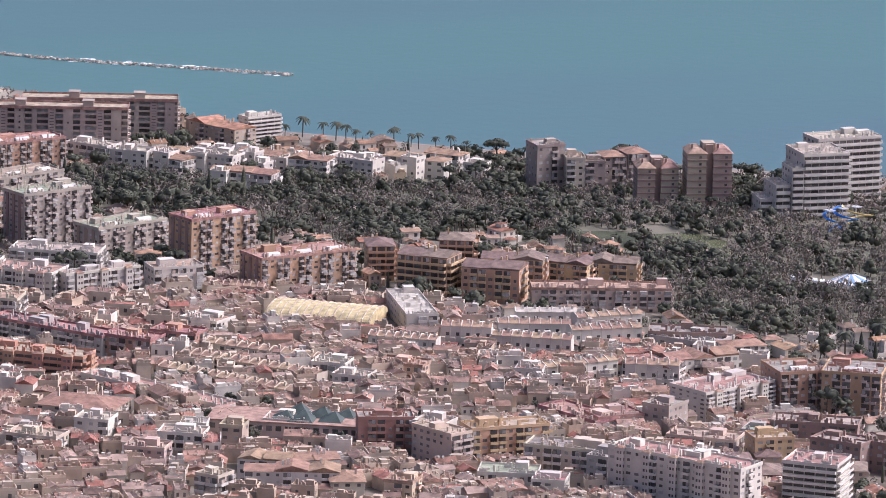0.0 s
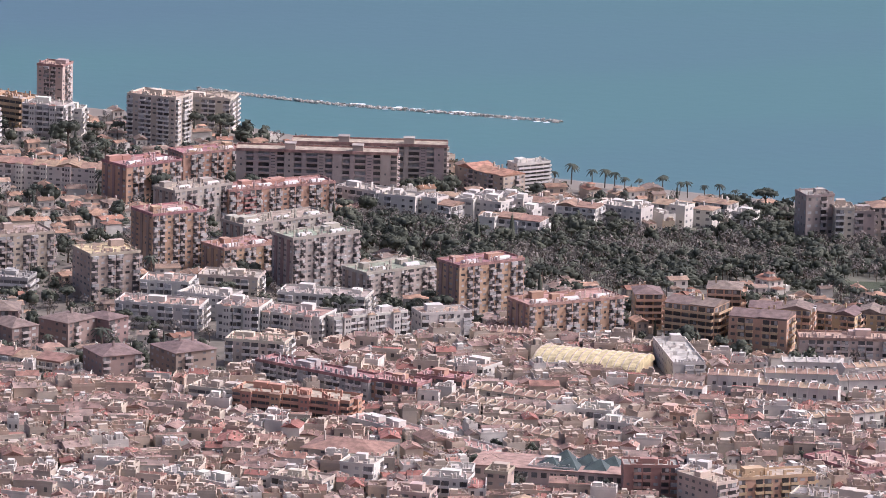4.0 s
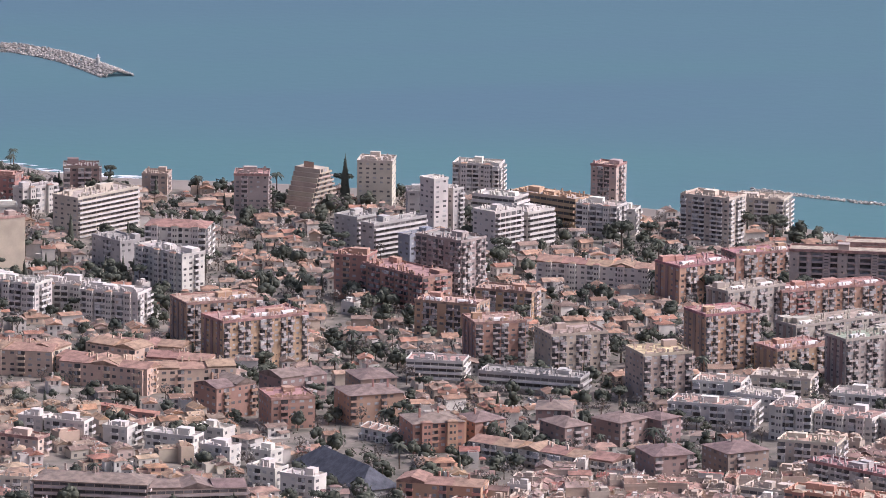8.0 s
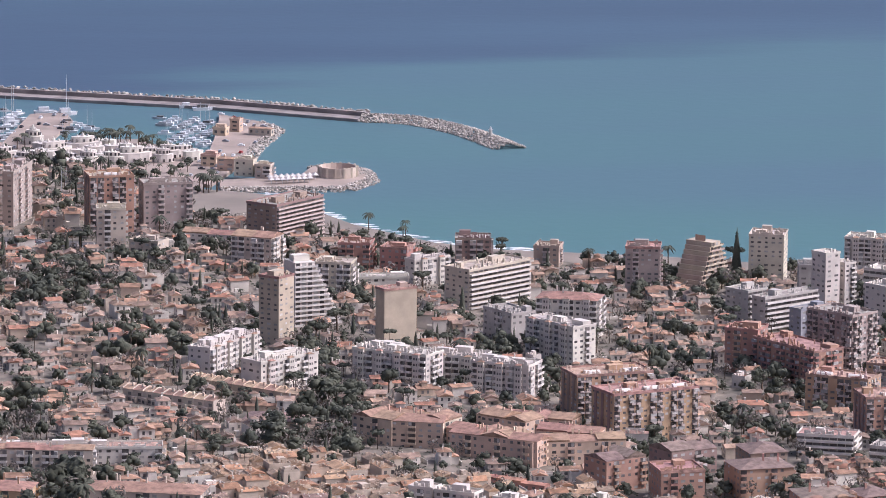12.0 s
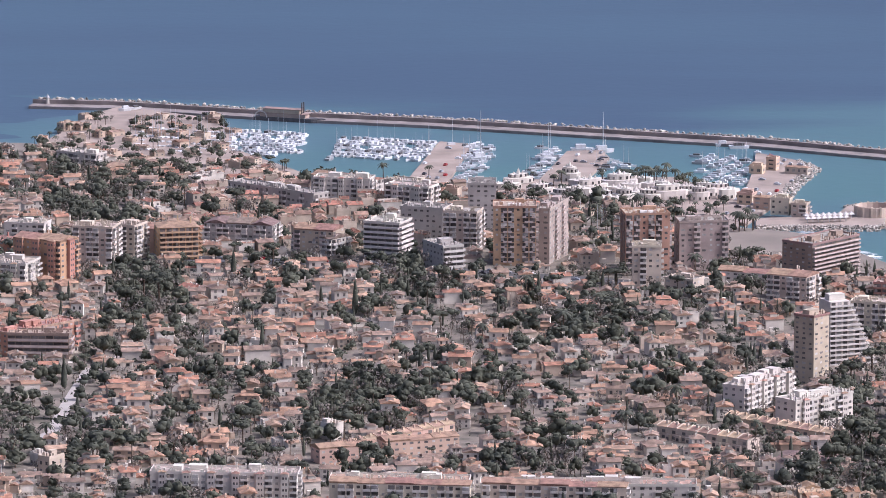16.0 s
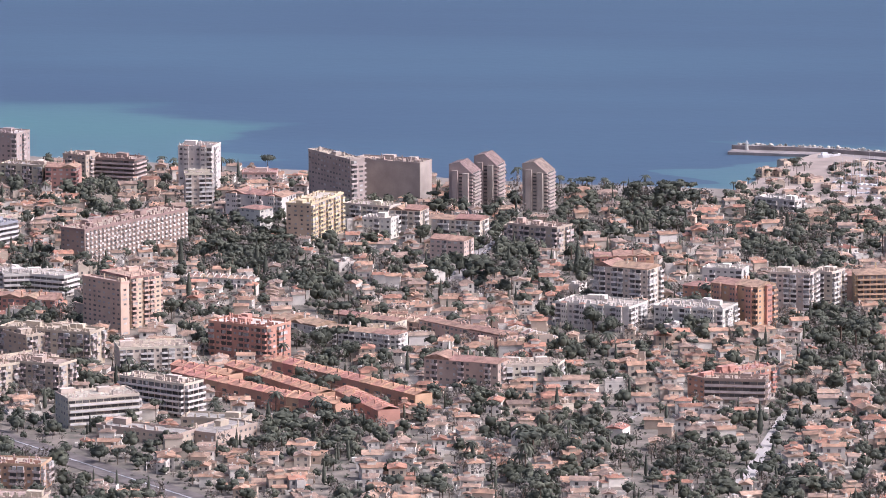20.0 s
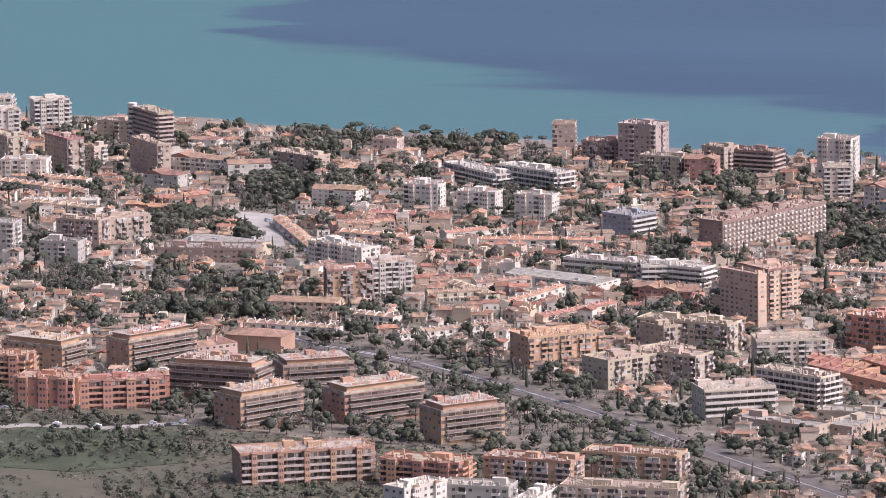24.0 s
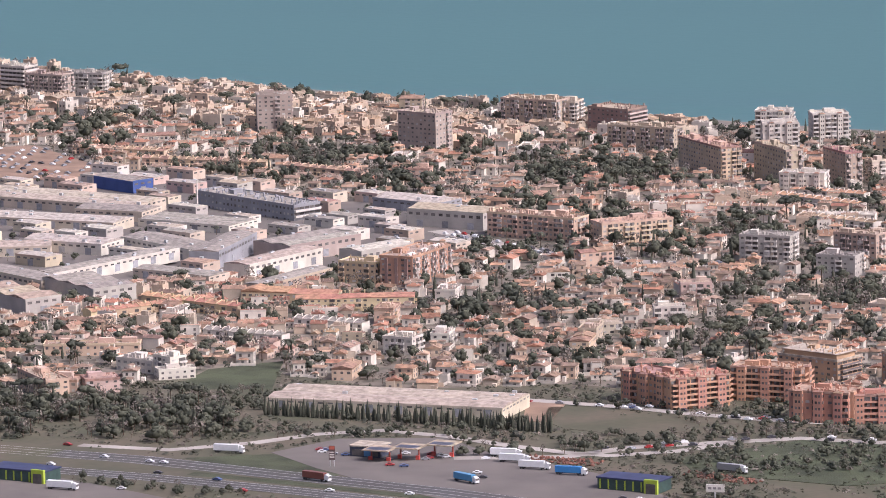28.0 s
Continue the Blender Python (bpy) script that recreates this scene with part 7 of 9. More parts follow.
tree(518.9, 3190.4, "pine", 1.6)
tree(359.9, 3302.2, "palm", 1.0)
tree(342.0, 3319.7, "palm", 1.2)
tree(404.9, 3248.6, "pine", 1.0)
tree(445.5, 3206.3, "palm", 1.0)
tree(454.5, 3196.7, "palm", 0.9)
tree(-240.5, 3758.6, "palm", 1.0)
tree(-230.3, 3758.6, "palm", 0.9)
tree(-221.9, 3758.7, "palm", 1.0)
tree(-214.3, 3756.5, "palm", 0.9)
tree(-202.7, 3750.1, "palm", 0.8)
tree(-189.2, 3750.1, "palm", 1.2)
tree(-179.0, 3750.1, "palm", 0.8)
tree(-168.3, 3745.9, "palm", 1.0)
tree(-136.7, 3750.3, "palm", 0.9)
tree(-278.5, 3773.1, "palm", 1.5)
tree(-267.9, 3769.1, "palm", 1.5)
tree(-241.8, 3761.3, "palm", 1.0)
tree(-234.9, 3759.4, "palm", 0.9)
tree(-227.9, 3757.5, "palm", 1.0)
tree(-214.4, 3758.0, "palm", 0.9)
tree(-970.4, 3910.6, "palm", 1.2)
tree(-958.3, 3906.8, "palm", 1.1)
tree(-1059.4, 3956.2, "palm", 1.0)
tree(-894.1, 3910.4, "palm", 1.0)
tree(-489.5, 3816.5, "palm", 1.2)
tree(-482.6, 3817.5, "palm", 1.1)
tree(-451.8, 3808.1, "palm", 1.3)
tree(-446.3, 3806.1, "palm", 1.2)
tree(171.6, 3600.3, "palm", 1.2)
tree(206.0, 3603.0, "palm", 1.2)
tree(210.8, 3600.8, "palm", 1.3)
tree(215.4, 3596.6, "palm", 1.2)
tree(219.7, 3596.5, "palm", 1.4)
tree(225.1, 3594.3, "palm", 1.2)
tree(229.3, 3594.1, "palm", 1.3)
tree(249.0, 3563.6, "palm", 1.2)
tree(252.3, 3563.4, "palm", 1.1)
tree(262.6, 3442.9, "palm", 1.3)
tree(265.6, 3441.0, "palm", 1.3)
tree(270.9, 3448.2, "palm", 1.2)
tree(69.6, 3624.4, "palm", 1.2)
tree(95.7, 3623.4, "palm", 1.0)
tree(514.0, 3152.0, "cypress", 2.6)
tree(247.7, 2701.0, "round", 2.0)
tree(263.3, 2761.1, "round", 2.0)
tree(231.5, 2656.9, "round", 2.2)
tree(275.7, 2919.7, "pine", 1.6)
tree(290.1, 2957.8, "pine", 1.7)
tree(297.9, 2799.9, "round", 1.6)
tree(279.1, 2766.4, "round", 1.8)
tree(454.5, 2970.7, "round", 1.8)
tree(458.8, 2953.9, "round", 1.6)
tree(442.1, 2970.8, "cypress", 1.2)
tree(345.8, 2833.7, "round", 1.5)
tree(473.5, 2825.9, "round", 1.6)
tree(561.1, 2969.9, "pine", 1.6)
tree(556.5, 3021.5, "round", 1.7)
tree(358.6, 3032.4, "cypress", 1.6)
tree(380.5, 2984.0, "cypress", 1.5)
tree(346.8, 3102.0, "pine", 1.5)
tree(-187.0, 3205.9, "round", 2.0)
tree(-178.3, 3206.2, "round", 1.8)
tree(-60.9, 3144.9, "pine", 1.9)
tree(-52.2, 3136.6, "pine", 2.0)
tree(-69.2, 3134.0, "round", 1.7)
tree(-76.3, 2964.2, "round", 1.8)
tree(-60.9, 3000.8, "round", 1.8)
tree(-92.5, 2879.7, "cypress", 1.5)
tree(-64.3, 2733.1, "round", 1.8)
tree(-74.3, 2689.2, "round", 1.7)
tree(-189.2, 2918.6, "cypress", 1.4)
tree(123.6, 2982.2, "round", 1.8)
tree(87.9, 2962.2, "round", 1.6)
tree(158.9, 3091.5, "round", 1.6)
tree(139.5, 3163.2, "cypress", 1.5)
tree(-15.7, 3227.8, "cypress", 1.7)
tree(45.7, 3118.7, "cypress", 1.7)
tree(-0.9, 2990.7, "cypress", 1.4)
tree(4.9, 3280.6, "pine", 1.6)
tree(-208.3, 3392.1, "cypress", 2.0)
tree(38.5, 3233.2, "round", 1.5)
tree(-381.0, 3367.4, "cypress", 2.0)
tree(-374.0, 3346.4, "cypress", 1.8)
tree(-404.7, 3258.4, "cypress", 1.8)
tree(-427.5, 3406.6, "cypress", 1.7)
tree(-317.7, 3092.1, "round", 2.0)
tree(-301.9, 3075.4, "round", 1.7)
tree(-187.4, 3180.9, "round", 2.0)
tree(-179.1, 3162.3, "round", 1.8)
tree(-273.2, 3273.1, "cypress", 1.4)
tree(-304.2, 3513.0, "round", 1.7)
tree(-254.7, 3426.2, "cypress", 1.3)
tree(-204.2, 3364.4, "round", 1.7)
tree(-507.5, 3397.5, "cypress", 1.5)
tree(-914.8, 3525.6, "pine", 1.9)
tree(-859.9, 3095.2, "round", 1.6)
tree(-720.5, 3281.6, "round", 1.6)
tree(-705.6, 3117.6, "round", 1.8)
tree(-724.1, 3133.7, "round", 1.8)
tree(-894.6, 3245.1, "cypress", 1.5)
tree(-866.8, 3229.2, "cypress", 1.5)
tree(-708.9, 3620.4, "round", 1.5)
tree(-940.4, 3653.0, "cypress", 1.6)
tree(-1019.6, 3239.4, "round", 1.8)
tree(-1185.1, 3654.0, "round", 1.8)
tree(-1200.8, 3815.0, "round", 1.8)
tree(-1432.4, 3909.5, "pine", 2.2)
tree(-1416.5, 3965.6, "pine", 1.6)
tree(-1128.7, 3152.1, "round", 1.3)
tree(-1011.4, 3152.9, "cypress", 1.5)
tree(-860.6, 3090.2, "round", 1.6)
tree(693.2, 3025.5, "pine", 2.0)
tree(710.4, 3024.7, "pine", 1.9)
tree(626.2, 2993.6, "pine", 2.0)
tree(557.1, 2948.7, "round", 1.8)
tree(715.4, 2698.5, "round", 1.8)
tree(729.7, 2805.3, "round", 1.6)
tree(778.6, 2730.3, "cypress", 1.6)
tree(760.2, 2722.1, "cypress", 1.3)
tree(564.7, 2697.4, "round", 1.9)
tree(606.7, 2797.4, "round", 1.8)
tree(927.2, 2811.9, "pine", 1.9)
tree(983.5, 2789.2, "pine", 1.9)
tree(971.3, 2774.5, "pine", 1.6)
tree(760.8, 2725.4, "cypress", 1.6)
tree(776.9, 2725.4, "cypress", 1.6)
tree(1033.9, 2751.1, "pine", 1.4)
HIGHWAY_A = [(-1266, 2666), (-1154, 2671), (-1064, 2658), (-991, 2648), (-916, 2627), (-834, 2605), (-771, 2582), (-683, 2537)]
HIGHWAY_B = [(-1242, 2615), (-1133, 2623), (-1047, 2615), (-976, 2606), (-904, 2591), (-823, 2570), (-760, 2543)]
SLIP = [(-1280, 2697), (-1076, 2689), (-1030, 2678), (-988, 2677), (-957, 2706), (-937, 2737), (-910, 2756), (-874, 2747), (-842, 2731), (-812, 2720), (-790, 2717), (-763, 2738), (-739, 2777)]
SERVICE = [(-941, 2683), (-923, 2728), (-876, 2744), (-848, 2713), (-784, 2672), (-736, 2622), (-736, 2550), (-804, 2573), (-856, 2605), (-907, 2648)]
YARD = [(-1109, 2566), (-1026, 2602), (-978, 2576), (-934, 2550), (-884, 2411), (-1026, 2370)]
RAILWAY = [(-663, 3083), (-636, 3051), (-578, 3007), (-526, 2947), (-473, 2880), (-417, 2800), (-314, 2653)]
LANE_A = [(-82, 2938), (-91, 2818), (-94, 2760), (-105, 2733), (-116, 2702)]
LANE_B = [(-265, 3595), (-267, 3517), (-269, 3436), (-274, 3358)]
LANE_C = [(-881, 2861), (-852, 2857), (-816, 2851), (-783, 2841), (-755, 2836), (-723, 2833), (-694, 2846)]
LANE_D = [(-856, 2691), (-808, 2709), (-786, 2742), (-754, 2764), (-718, 2788), (-680, 2786), (-647, 2806)]
LANE_E = [(-188, 2786), (-181, 2871), (-163, 2871), (-151, 2928)]
LANE_F = [(638, 2321), (648, 2276), (656, 2243), (664, 2180), (682, 2158)]
AVENUE = [(-187, 3326), (-8, 3298), (66, 3284), (118, 3257), (191, 3232)]
PARKING = [(-1678, 3720), (-1490, 3739), (-1473, 3756), (-1385, 3654), (-1390, 3600), (-1426, 3577), (-1606, 3557)]
LAWN_A = [(-1052, 2909), (-1025, 2945), (-1001, 2858), (-1049, 2845)]
LAWN_B = [(-975, 2658), (-939, 2679), (-889, 2641), (-898, 2620)]
LAKE = [(941, 2649), (950, 2653), (961, 2637), (970, 2610), (958, 2572), (946, 2577), (937, 2597), (932, 2617)]
GREEN = [(909, 2650), (938, 2632), (919, 2591), (900, 2614)]
LAWN_C = [(-758, 2719), (-716, 2784), (-641, 2783), (-625, 2701), (-667, 2670), (-741, 2684)]
GROVE_B = [(249, 2803), (284, 2813), (283, 2655), (221, 2642)]
GROVE_C = [(-127, 3657), (-67, 3619), (-67, 3442), (-125, 3431)]
GROVE_D = [(-446, 3557), (-383, 3516), (-339, 3394), (-342, 3307), (-383, 3345), (-425, 3385)]
GROVE_E = [(-837, 3555), (-768, 3469), (-775, 3426), (-809, 3436)]
GROVE_F = [(-817, 3692), (-777, 3687), (-722, 3618), (-738, 3499), (-780, 3541)]
GROVE_G = [(-754, 3253), (-698, 3232), (-631, 3114), (-667, 3102), (-719, 3125)]
GROVE_H = [(-1227, 2774), (-1066, 2813), (-1004, 2800), (-973, 2727), (-1005, 2685), (-1190, 2689)]
GROVE_K = [(266, 2966), (305, 2975), (297, 2893), (259, 2882)]
GROVE_L = [(696, 2920), (702, 2821), (728, 2771), (754, 2741), (703, 2697), (691, 2774)]
GROVE_M = [(-1325, 3795), (-1260, 3782), (-1237, 3668), (-1307, 3678)]
GROVE_N = [(65, 3250), (102, 3220), (105, 3124), (63, 3162)]
MOLE = [(-145, 3917), (-96, 3908), (13, 3862), (102, 3833), (260, 3765)]
MOLE_B = [(292, 3752), (377, 3699)]
MOLE_ROCK = [(377, 3703), (405, 3693), (420, 3675), (434, 3649), (445, 3615), (452, 3590)]
QUAY_WEST = [(-143, 3732), (-125, 3794), (-106, 3876), (-89, 3908), (-29, 3857), (-18, 3803), (-20, 3744), (22, 3650), (24, 3536), (-134, 3509)]
PIER_A = [(106, 3764), (125, 3754), (105, 3601), (84, 3626)]
PIER_B = [(181, 3726), (202, 3730), (205, 3700), (179, 3590), (157, 3607)]
PIER_C = [(293, 3718), (316, 3687), (322, 3662), (304, 3601), (291, 3537), (268, 3467), (255, 3490), (277, 3586), (288, 3663)]
ISLE = [(275, 3485), (321, 3495), (330, 3525), (347, 3534), (358, 3515), (358, 3482), (342, 3456), (305, 3458), (273, 3459)]
BOATS_A = [(46, 3788), (105, 3770), (98, 3700), (39, 3706)]
BOATS_B = [(125, 3767), (140, 3754), (122, 3612), (107, 3609)]
BOATS_C = [(167, 3749), (180, 3735), (161, 3621), (151, 3621)]
BOATS_D = [(200, 3713), (220, 3666), (202, 3654), (189, 3661)]
BOATS_E = [(-78, 3819), (27, 3806), (21, 3720), (-76, 3723)]
BOATS_F = [(256, 3715), (289, 3699), (278, 3602), (255, 3607)]
BOATS_G = [(166, 3475), (226, 3501), (222, 3439), (165, 3430)]
BEACH = [(254, 3436), (271, 3443), (290, 3436), (303, 3426), (315, 3400), (320, 3370), (333, 3337), (347, 3314), (374, 3272), (365, 3262), (343, 3284), (316, 3295), (250, 3342), (253, 3395)]
SHELTER = [(737, 3196), (760, 3173), (790, 3148), (821, 3127), (853, 3109), (903, 3078)]
terrace(631, 2331, 671, 2278, 14, "cream", "tile")
terrace(647, 2356, 689, 2308, 14, "cream", "tile")
terrace(662, 2376, 704, 2334, 12, "cream", "tile")
terrace(764, 2385, 783, 2377, 5, "white", "tile", 9)
terrace(779, 2365, 808, 2350, 8, "white", "tile", 9)
terrace(792, 2396, 821, 2388, 7, "white", "tile", 8)
terrace(817, 2376, 847, 2375, 7, "white", "tile", 9)
terrace(830, 2407, 859, 2409, 6, "white", "tile", 8)
terrace(811, 2293, 831, 2285, 5, "white", "tile", 11)
terrace(809, 2425, 834, 2419, 5, "white", "white", 7)
terrace(780, 2310, 817, 2318, 8, "white", "tile", 7)
terrace(732, 2381, 756, 2366, 8, "white", "tile", 6)
terrace(698, 2499, 719, 2489, 8, "pink", "tile")
terrace(-597, 3071, -549, 3109, 12, "white", "tile")
terrace(-641, 3130, -609, 3116, 6, "white", "tile")
terrace(-608, 3207, -578, 3220, 6, "cream", "tile")
terrace(-679, 3086, -630, 3074, 9, "white", "tile")
terrace(-908, 3532, -865, 3536, 9, "white", "white")
terrace(-1021, 3551, -920, 3558, 20, "white", "tile")
terrace(-1019, 3605, -962, 3629, 12, "white", "tile")
terrace(26, 2711, 85, 2768, 12, "peach", "tile")
terrace(-229, 3158, -201, 3119, 8, "white", "tile")
terrace(-415, 3329, -377, 3320, 10, "white", "tile")
terrace(-308, 3197, -265, 3170, 9, "peach", "tile")
terrace(-1434, 3724, -1369, 3714, 12, "peach", "tile")
terrace(-1372, 3682, -1288, 3677, 14, "peach", "tile")
terrace(-1274, 3669, -1216, 3648, 9, "peach", "tile")
terrace(-1160, 3106, -1097, 3081, 9, "yellow", "redtile", 6, 9)
terrace(-1168, 3052, -1120, 3109, 10, "yellow", "redtile", 6, 9)
terrace(-1057, 3055, -1017, 3046, 8, "white", "grey")
terrace(-1089, 3005, -1043, 2995, 9, "white", "grey")
terrace(420, 2529, 443, 2497, 8, "white", "tile")
block(-396, 2836, 46.0, 13.0, 6.0, -27, "tan", "grey", "none", 2, many=0.3)
block(-339, 2820, 32.0, 18.0, 6.0, 60, "tan", "grey", "none", 2, many=0.3)
block(-360, 2862, 30.0, 14.0, 6.0, -10, "tan", "grey", "none", 2, many=0.3)
terrace(-379, 2978, -317, 2916, 10, "orange", "redtile", 9, 10)
terrace(-316, 2908, -291, 2891, 4, "orange", "redtile", 9, 12)
terrace(-356, 3002, -303, 2929, 10, "orange", "redtile", 9, 10)
terrace(-335, 3019, -257, 2931, 13, "orange", "redtile", 9, 10)
terrace(-295, 2930, -270, 2880, 6, "orange", "redtile", 9, 11)
terrace(-382, 2999, -351, 2972, 5, "orange", "redtile", 9, 10)
block(-121, 3669, 27.1, 12.0, 9.0, -30, "white", "white", "bal")
terrace(175, 2765, 213, 2732, 9, "cream", "tile", 6, 9)
terrace(208, 2802, 252, 2760, 10, "peach", "tile", 6, 9)
for row in ((-749, 3480, -698, 3358, 9, "white", "redtile"), (-701, 3324, -680, 3396, 7, "white", "tile"), (-689, 3292, -669, 3341, 6, "white", "tile"), (-908, 3527, -858, 3503, 8, "white", "tile"),
            (-711, 3462, -678, 3480, 6, "pink", "redtile"), (-700, 3428, -658, 3412, 6, "white", "redtile"), (-700, 3513, -655, 3504, 6, "pink", "redtile"), (-943, 3613, -887, 3583, 9, "white", "redtile"),
            (-943, 3640, -894, 3627, 8, "white", "redtile"), (-604, 3243, -577, 3206, 6, "cream", "tile"), (-590, 3250, -563, 3267, 5, "cream", "tile"), (-562, 3188, -541, 3244, 8, "white", "redtile"),
            (-536, 3142, -505, 3188, 7, "pink", "redtile"), (-641, 3439, -610, 3464, 5, "white", "redtile"), (-633, 3416, -554, 3419, 10, "white", "redtile"), (-577, 3462, -560, 3478, 3, "white", "tile"),
            (-501, 3241, -469, 3226, 5, "orange", "redtile")):
    terrace(*row, split=False)
block(-831, 3547, 34.3, 12.0, 6.0, 43, "orange", "redtile", "some")
block(-845, 3522, 28.6, 10.0, 5.0, -11, "orange", "redtile", "some")
block(224, 2711, 24.2, 18.0, 4.0, -18, "tan", "darktile", "none")
block(144, 2526, 48.4, 18.0, 6.0, -16, "cream", "tile", "some")
block(96, 2520, 25.1, 18.0, 7.0, -18, "ochre", "tile", "some")
awning_row(301, 3477, 330, 3483, 9)
awning_row(301, 3468, 326, 3473, 8)
block(284, 3496, 11.0, 8.0, 9.0, -20, "cream", "terra", "none", z=1.6, group="harbour houses", name="harbour_building")
block(295, 3490, 9.0, 8.0, 7.0, -20, "cream", "cream", "some", z=1.6, group="harbour houses", name="harbour_building")
beacon(443.3, 3615.2, 3.5, 3.5)
beacon(-134.6, 3919.8, 1.5, 4)
ring_fort(342.3, 3494.1)
water_slide(1035.1, 2635.5)
show_tent(986.9, 2500.4)
pyramid_market(657.4, 2221.8)
QUAY_MID = [(128, 3600), (150, 3622), (182, 3628), (238, 3630), (262, 3584), (276, 3560), (268, 3497), (256, 3386), (125, 3365)]
block(664, 2420, 17.6, 14.0, 7.0, -48, "white", "terra", "some")
block(570, 2272, 25.9, 14.0, 4.8, -33, "cream", "tanroof", "some")
block(570, 2224, 13.2, 12.0, 8.6, -32, "white", "cream", "some")
block(594, 2194, 17.0, 12.0, 8.6, -27, "white", "tanroof", "bal")
block(609, 2217, 9.6, 10.0, 6.5, -23, "white", "white", "some")
block(620, 2202, 8.7, 10.0, 8.6, -30, "tan", "tanroof", "some")
block(588, 2119, 9.7, 10.0, 9.4, -49, "cream", "tanroof", "bal")
block(688, 2179, 12.6, 12.0, 12.9, -42, "white", "tanroof", "none")
block(634, 2104, 12.2, 16.0, 8.3, -12, "cream", "tile", "some")
block(653, 2101, 10.6, 12.0, 8.3, -35, "peach", "terra", "some")
block(812, 2299, 20.3, 14.0, 10.3, -41, "white", "tile", "bal")
block(836, 2309, 31.3, 14.0, 9.2, 10, "white", "tile", "bal")
block(866, 2326, 17.1, 12.0, 10.5, 2, "white", "tile", "bal")
block(849, 2369, 27.5, 20.0, 7.0, -49, "grey", "white", "none", 2)
block(771, 2310, 10.8, 12.0, 5.7, -28, "white", "terra", "none")
block(757, 2239, 33.8, 14.0, 5.5, -67, "pink", "pinkroof", "some")
block(772, 2211, 19.2, 14.0, 6.6, 7, "pink", "pinkroof", "some")
block(791, 2215, 11.8, 14.0, 11.0, -51, "mauve", "grey", "none")
block(788, 2179, 26.5, 14.0, 6.5, -36, "pink", "tanroof", "bal")
block(818, 2179, 11.1, 12.0, 7.7, -36, "grey", "green", "some")
block(814, 2153, 15.5, 12.0, 9.8, -2, "ochre", "cream", "some")
block(794, 2139, 13.7, 16.0, 4.3, -12, "tan", "darktile", "none")
block(813, 2148, 9.1, 16.0, 4.3, -12, "tan", "darktile", "none")
block(798, 2114, 12.6, 16.0, 5.3, -12, "pink", "darktile", "some")
block(827, 2104, 11.4, 14.0, 8.5, -21, "tan", "darktile", "some")
block(694, 2119, 21.6, 14.0, 6.3, -24, "white", "green", "some")
block(708, 2099, 12.0, 12.0, 7.3, -28, "white", "pinkroof", "some")
block(734, 2114, 8.3, 14.0, 12.7, -43, "grey", "white", "some")
block(541, 2213, 20.4, 12.0, 6.4, -38, "cream", "tanroof", "bal")
block(577, 2177, 14.9, 12.0, 7.4, -29, "pink", "tanroof", "some")
block(642, 2220, 17.5, 12.0, 6.5, -30, "white", "tanroof", "some")
block(694, 2304, 14.0, 12.0, 5.6, -36, "white", "tanroof", "some")
block(718, 2323, 18.9, 12.0, 6.4, -36, "peach", "terra", "some")
block(691, 2323, 13.9, 12.0, 6.8, -33, "white", "tanroof", "bal")
block(720, 2836, 8.4, 9.4, 8.4, -28, "white", "white", "some", many=0.4, group="white beach houses", name="beach_house")
block(729, 2846, 7.7, 8.8, 8.4, -46, "white", "white", "some", many=0.4, group="white beach houses", name="beach_house")
block(734, 2830, 9.1, 8.7, 8.4, -34, "white", "white", "some", many=0.4, group="white beach houses", name="beach_house")
block(741, 2832, 8.1, 9.9, 9.2, -46, "white", "cream", "some", many=0.4, group="white beach houses", name="beach_house")
block(749, 2812, 9.5, 9.0, 9.2, -34, "white", "white", "some", many=0.4, group="white beach houses", name="beach_house")
block(755, 2803, 8.3, 9.9, 11.2, -46, "white", "white", "some", many=0.4, group="white beach houses", name="beach_house")
block(769, 2825, 9.2, 9.8, 9.2, -34, "white", "tile", "some", many=0.4, group="white beach houses", name="beach_house")
block(770, 2800, 9.3, 8.9, 11.2, -34, "white", "white", "some", many=0.4, group="white beach houses", name="beach_house")
block(781, 2826, 8.3, 9.6, 9.2, -40, "white", "white", "some", many=0.4, group="white beach houses", name="beach_house")
block(786, 2814, 9.4, 8.6, 11.2, -28, "white", "cream", "some", many=0.4, group="white beach houses", name="beach_house")
block(798, 2831, 10.5, 8.4, 8.4, -28, "white", "white", "some", many=0.4, group="white beach houses", name="beach_house")
block(797, 2804, 8.3, 8.7, 11.2, -46, "white", "white", "some", many=0.4, group="white beach houses", name="beach_house")
block(771, 2761, 7.8, 8.1, 9.2, -34, "white", "cream", "some", many=0.4, group="white beach houses", name="beach_house")
block(782, 2769, 7.9, 9.9, 8.4, -46, "white", "tile", "some", many=0.4, group="white beach houses", name="beach_house")
block(798, 2790, 7.6, 9.4, 8.4, -46, "white", "cream", "some", many=0.4, group="white beach houses", name="beach_house")
block(809, 2820, 8.5, 8.6, 8.4, -34, "white", "tile", "some", many=0.4, group="white beach houses", name="beach_house")
block(811, 2803, 8.4, 8.4, 8.4, -28, "white", "cream", "some", many=0.4, group="white beach houses", name="beach_house")
block(823, 2805, 8.6, 8.9, 8.4, -46, "white", "cream", "some", many=0.4, group="white beach houses", name="beach_house")
block(833, 2798, 9.2, 8.9, 9.2, -34, "white", "tile", "some", many=0.4, group="white beach houses", name="beach_house")
block(845, 2805, 9.1, 9.2, 8.4, -46, "white", "white", "some", many=0.4, group="white beach houses", name="beach_house")
